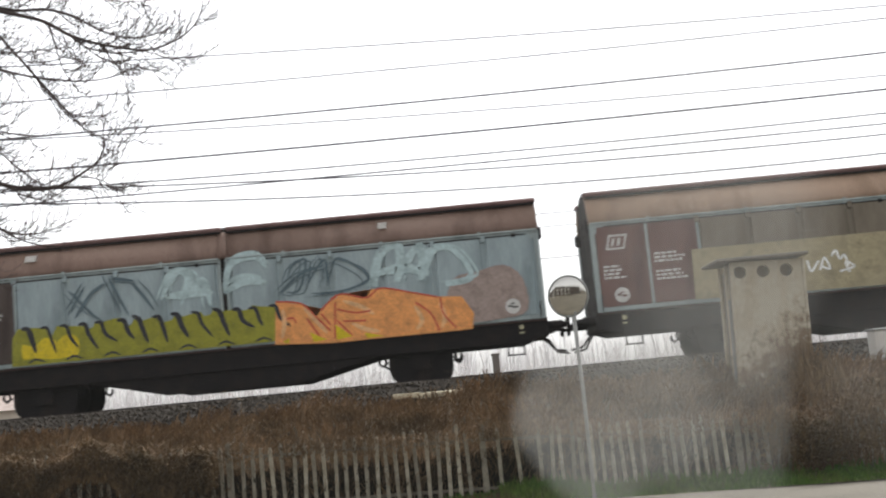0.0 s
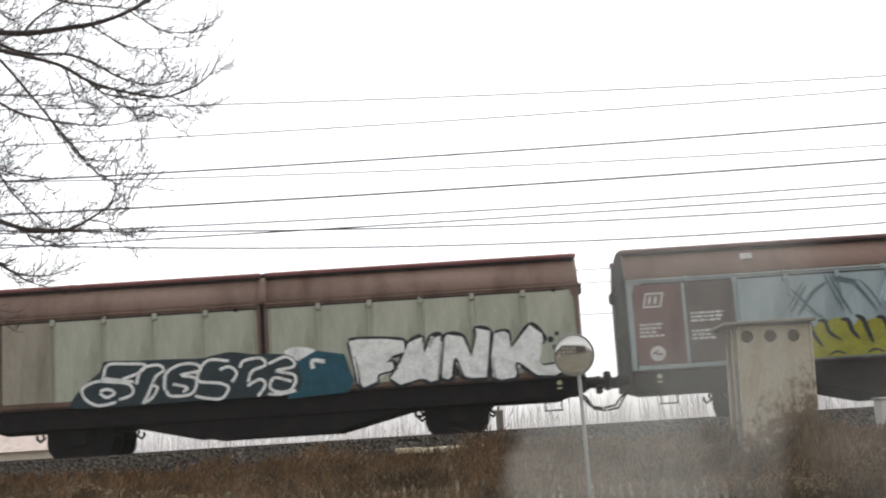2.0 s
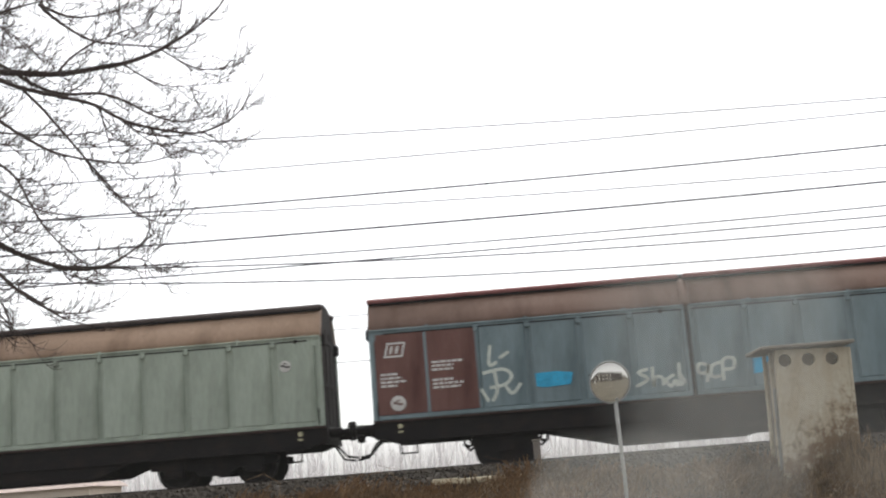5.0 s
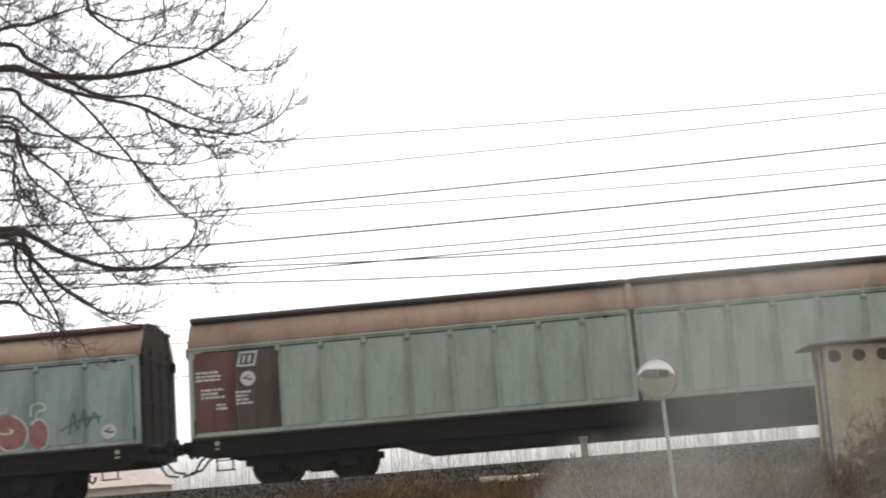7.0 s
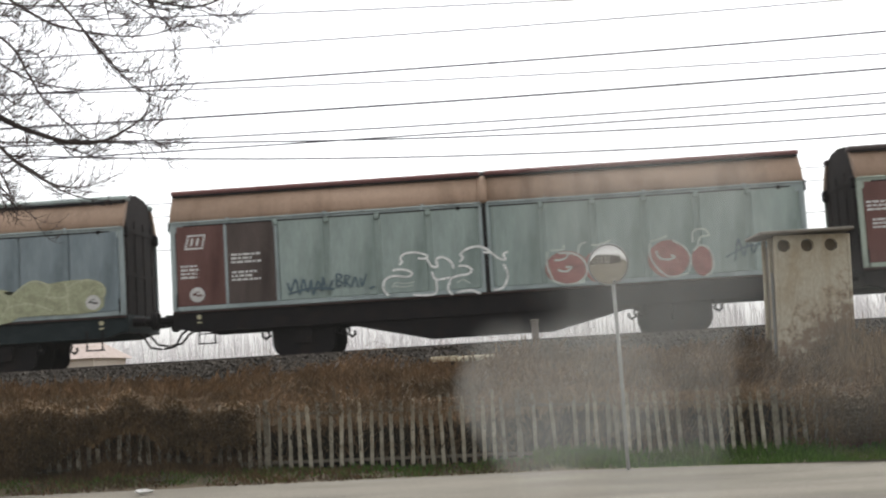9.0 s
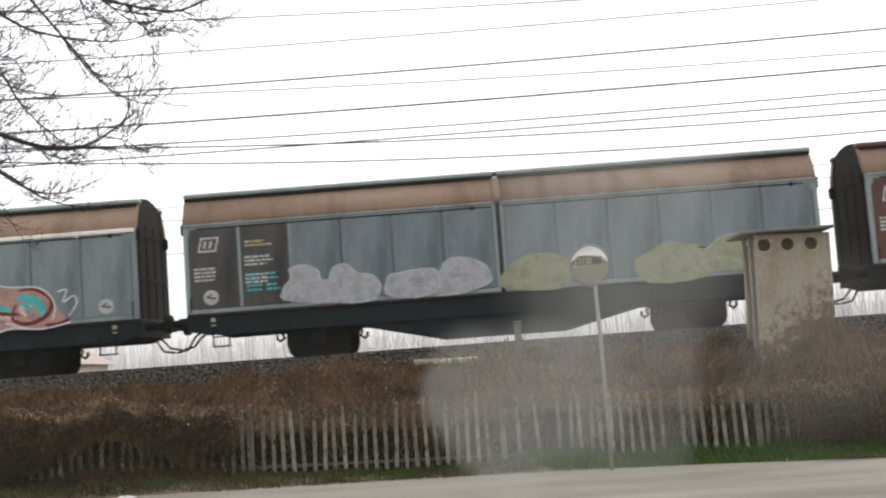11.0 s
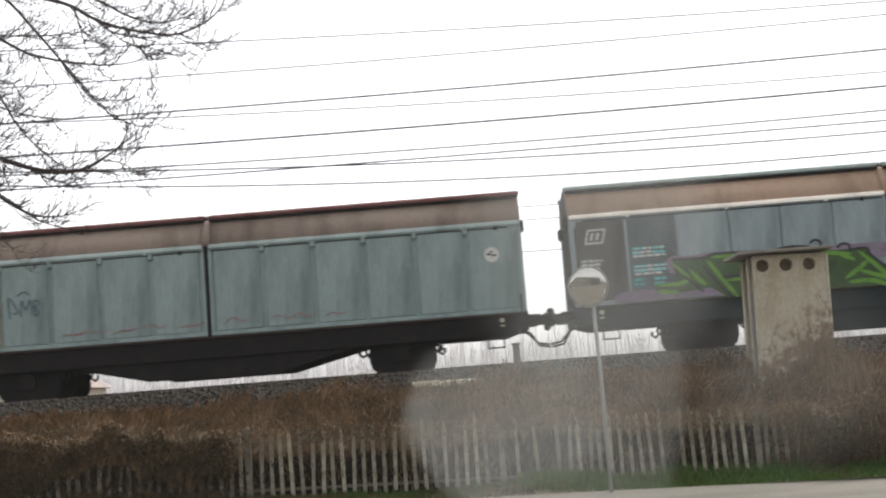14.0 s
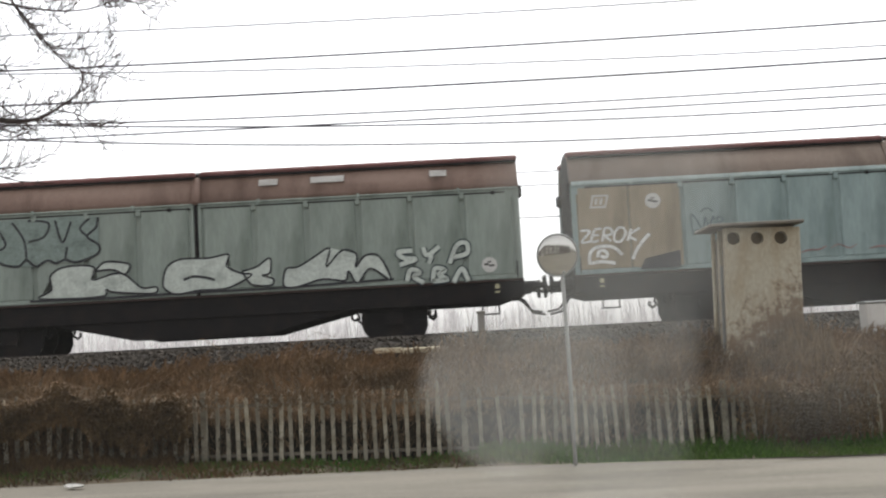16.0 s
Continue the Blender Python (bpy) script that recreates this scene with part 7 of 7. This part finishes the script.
        part("headlight", bm, M["lamp_clear"], c, "clear headlight")
        bm = prism(bmesh.new(), [(-2.325, 0.76), (-1.92, 0.80), (-1.86, 0.865), (-2.29, 0.865)], s * 0.62, s * 0.865)
        part("tail_light", bm, M["tail_red"], c, "red tail light")
    bm = bmesh.new()
    q = [bm.verts.new(p) for p in ((0.36, -0.56, 1.225), (0.36, 0.56, 1.225), (1.0, 0.70, 0.955), (1.0, -0.70, 0.955))]
    bm.faces.new(q[::-1])
    part("windscreen", bm, M["car_glass"], c, "dark windscreen")
    part("rear_window", prism(bmesh.new(), [(-2.275, 0.985), (-2.10, 1.165), (-2.07, 1.16), (-2.245, 0.98)], -0.56, 0.56), M["car_glass"], c, "sloping dark rear window")
    part("spoiler", boxes((-2.13, -1.88, -0.58, 0.58, 1.195, 1.235), bevel=0.012), M["car_white"], c)
    part("antenna_fin", prism(bmesh.new(), [(-1.85, 1.265), (-1.65, 1.285), (-1.82, 1.345)], -0.012, 0.012), M["car_white"], c)
    part("grille", boxes((2.27, 2.335, -0.45, 0.45, 0.36, 0.50), bevel=0.01), M["car_black"], c)
    part("bumper", boxes((2.2, 2.34, -0.66, 0.66, 0.20, 0.30), bevel=0.03), M["car_black"], c)
    part("number_plate", boxes((-2.325, -2.30, -0.26, 0.26, 0.55, 0.66)), M["white_paint"], c)
    wheels = []
    for x in arches:
        for s in (-1, 1):
            w = part("wheel", lathe_y(bmesh.new(), [(0.20, -0.10), (0.30, -0.105), (0.325, -0.08), (0.325, 0.08), (0.30, 0.105), (0.20, 0.10)], 30), M["tyre"], c, "black tyre on alloy rim", at=(x, s * 0.79, 0.325))
            bm = lathe_y(bmesh.new(), [(0.215, -0.07 * s), (0.22, 0.098 * s), (0.20, 0.10 * s), (0.19, 0.05 * s), (0.02, 0.04 * s)], 30)
            for k in range(5):
                a = 2 * math.pi * k / 5
                u, v = math.cos(a), math.sin(a)
                q = [bm.verts.new((r * u + o * v, y * s, r * v - o * u)) for r, o in ((0.03, 0.03), (0.2, 0.045), (0.2, -0.045), (0.03, -0.03)) for y in (0.06, 0.10)]
                for i in ((0, 2, 4, 6), (1, 7, 5, 3), (0, 1, 3, 2), (2, 3, 5, 4), (4, 5, 7, 6), (6, 7, 1, 0)):
                    bm.faces.new([q[j] for j in i])
            part("rim", bm, M["alloy"], w)
            wheels.append((w, x, s * 0.79))
    return c, wheels


CAR, CAR_WHEELS = car()


# ---- smeared pane of the vehicle from which one looks out ----
def pane_material():
    m = bpy.data.materials.new("smeared_pane")
    m.use_nodes = True
    nt = m.node_tree
    N, L = nt.nodes.new, nt.links.new
    nt.nodes.remove(nt.nodes["Principled BSDF"])
    out = nt.nodes["Material Output"]
    co = N("ShaderNodeTexCoord")
    warp = N("ShaderNodeTexNoise")
    warp.inputs["Scale"].default_value, warp.inputs["Detail"].default_value = 30, 3
    L(co.outputs["Object"], warp.inputs["Vector"])
    shift = N("ShaderNodeVectorMath")
    shift.operation = "MULTIPLY_ADD"
    shift.inputs[1].default_value, shift.inputs[2].default_value = (0.014, 0, 0.014), (-0.007, 0, -0.007)
    L(warp.outputs["Color"], shift.inputs[0])
    add = N("ShaderNodeVectorMath")
    L(co.outputs["Object"], add.inputs[0])
    L(shift.outputs[0], add.inputs[1])

    def smear(x, z, rx, rz, turn, hard, strength):
        mp = N("ShaderNodeMapping")
        mp.vector_type = "TEXTURE"
        mp.inputs["Location"].default_value, mp.inputs["Rotation"].default_value, mp.inputs["Scale"].default_value = (x, 0, z), (0, radians(turn), 0), (rx, 1, rz)
        L(add.outputs[0], mp.inputs["Vector"])
        gr = N("ShaderNodeTexGradient")
        gr.gradient_type = "SPHERICAL"
        L(mp.outputs[0], gr.inputs["Vector"])
        mr = N("ShaderNodeMapRange")
        mr.interpolation_type = "SMOOTHSTEP"
        mr.inputs[1].default_value, mr.inputs[2].default_value, mr.inputs[4].default_value = 0.0, hard, strength
        L(gr.outputs["Fac"], mr.inputs[0])
        return mr.outputs[0]

    total = None
    for s in SMEARS:
        v = smear(*s)
        if total is None:
            total = v
        else:
            a = N("ShaderNodeMath")
            a.operation = "MAXIMUM"
            L(total, a.inputs[0])
            L(v, a.inputs[1])
            total = a.outputs[0]
    streak = N("ShaderNodeTexNoise")
    streak.inputs["Scale"].default_value = 22
    L(co.outputs["Object"], streak.inputs["Vector"])
    sm = N("ShaderNodeMapRange")
    sm.inputs[1].default_value, sm.inputs[2].default_value, sm.inputs[3].default_value, sm.inputs[4].default_value = 0.3, 0.7, 0.75, 1.15
    L(streak.outputs[0], sm.inputs[0])
    mul = N("ShaderNodeMath")
    mul.operation = "MULTIPLY"
    L(total, mul.inputs[0])
    L(sm.outputs[0], mul.inputs[1])
    clear, film, thin, both, mix = N("ShaderNodeBsdfTransparent"), N("ShaderNodeBsdfTranslucent"), N("ShaderNodeBsdfDiffuse"), N("ShaderNodeMixShader"), N("ShaderNodeMixShader")
    film.inputs[0].default_value = thin.inputs[0].default_value = (0.63, 0.635, 0.60, 1)
    L(film.outputs[0], both.inputs[1])
    L(thin.outputs[0], both.inputs[2])
    # Thin even veil over the whole pane, added to lift the darks.
    even_film = N("ShaderNodeMath")
    even_film.inputs[1].default_value = 0.02
    L(mul.outputs[0], even_film.inputs[0])
    L(even_film.outputs[0], mix.inputs[0])
    L(clear.outputs[0], mix.inputs[1])
    L(both.outputs[0], mix.inputs[2])
    L(mix.outputs[0], out.inputs["Surface"])
    return m


# x, z from the pane's middle, half-width, half-height, turn, softness, strength
SMEARS = [(0.058, -0.016, 0.068, 0.052, -22, 0.55, 0.28), (0.19, -0.004, 0.075, 0.06, -10, 0.8, 0.11), (0.030, -0.022, 0.036, 0.050, -24, 0.3, 0.25), (0.100, 0.070, 0.080, 0.10, 0, 0.6, 0.21), (0.094, 0.075, 0.050, 0.20, 0, 0.22, 0.15), (0.105, 0.004, 0.045, 0.036, -30, 0.6, 0.22)]
pane = thing("vehicle_door", "vehicle door with a smeared clear window pane", "vehicle door", at=(0, 0.62, 1.53))
bm = bmesh.new()
bm.faces.new([bm.verts.new(p) for p in ((-0.6, 0, -0.35), (0.6, 0, -0.35), (0.6, 0, 0.4), (-0.6, 0, 0.4))])
pane_glass = part("pane", bm, pane_material(), pane)
pane_glass.visible_shadow = False
part("door_skin", boxes((-0.66, 0.66, -0.05, 0.05, -1.22, -0.41), bevel=0.02), M["car_white"], pane, "white vehicle door")
part("body_sill", boxes((-0.9, 0.9, -0.08, 0.08, -1.53, -1.225), bevel=0.02), M["car_black"], pane)
part("pane_frame", boxes((-0.66, 0.66, -0.02, 0.02, -0.41, -0.35), (-0.66, 0.66, -0.02, 0.02, 0.4, 0.46), (-0.66, -0.6, -0.02, 0.02, -0.35, 0.4), (0.6, 0.66, -0.02, 0.02, -0.35, 0.4)), M["car_black"], pane, "black rubber window seal")


# ---- what moves ----
SPEED = 8.055
CAR_PACE = 12.7


def motions():
    steps = [i * 0.5 for i in range(33)]
    for ob, x in TRAIN:
        if x is None:
            y, z = ob.location.y, ob.location.z
            x0 = ob.location.x
            walk(ob, [(t, pose(x0 + SPEED * t, y, z)) for t in steps])
        else:
            turn = math.degrees(SPEED / 0.455)
            ticks = [i / 15 for i in range(241)]
            walk(ob, [(t, pose(x, 0, 0.46, 0, turn * t, 0)) for t in ticks])
    # the vehicle that carries the lens creeps forward at the end
    walk(pane, [(t, pose(0, 0.62 + y, 1.53)) for t, x, y, w, p, r in PATH])
    # the car overtakes the view between 12.7 and 14 seconds
    start, pace = 1.81 - 13.5 * CAR_PACE, CAR_PACE
    rows = [i * 0.25 for i in range(65)]
    walk(CAR, [(t, pose(start + pace * t, 14.75, tilt(start + pace * t) + 0.005)) for t in rows])
    turn = math.degrees(pace / 0.325)
    ticks = [i / 30 for i in range(481)]
    for w, x, y in CAR_WHEELS:
        walk(w, [(t, pose(x, y, 0.325, 0, turn * t, 0)) for t in ticks])


motions()
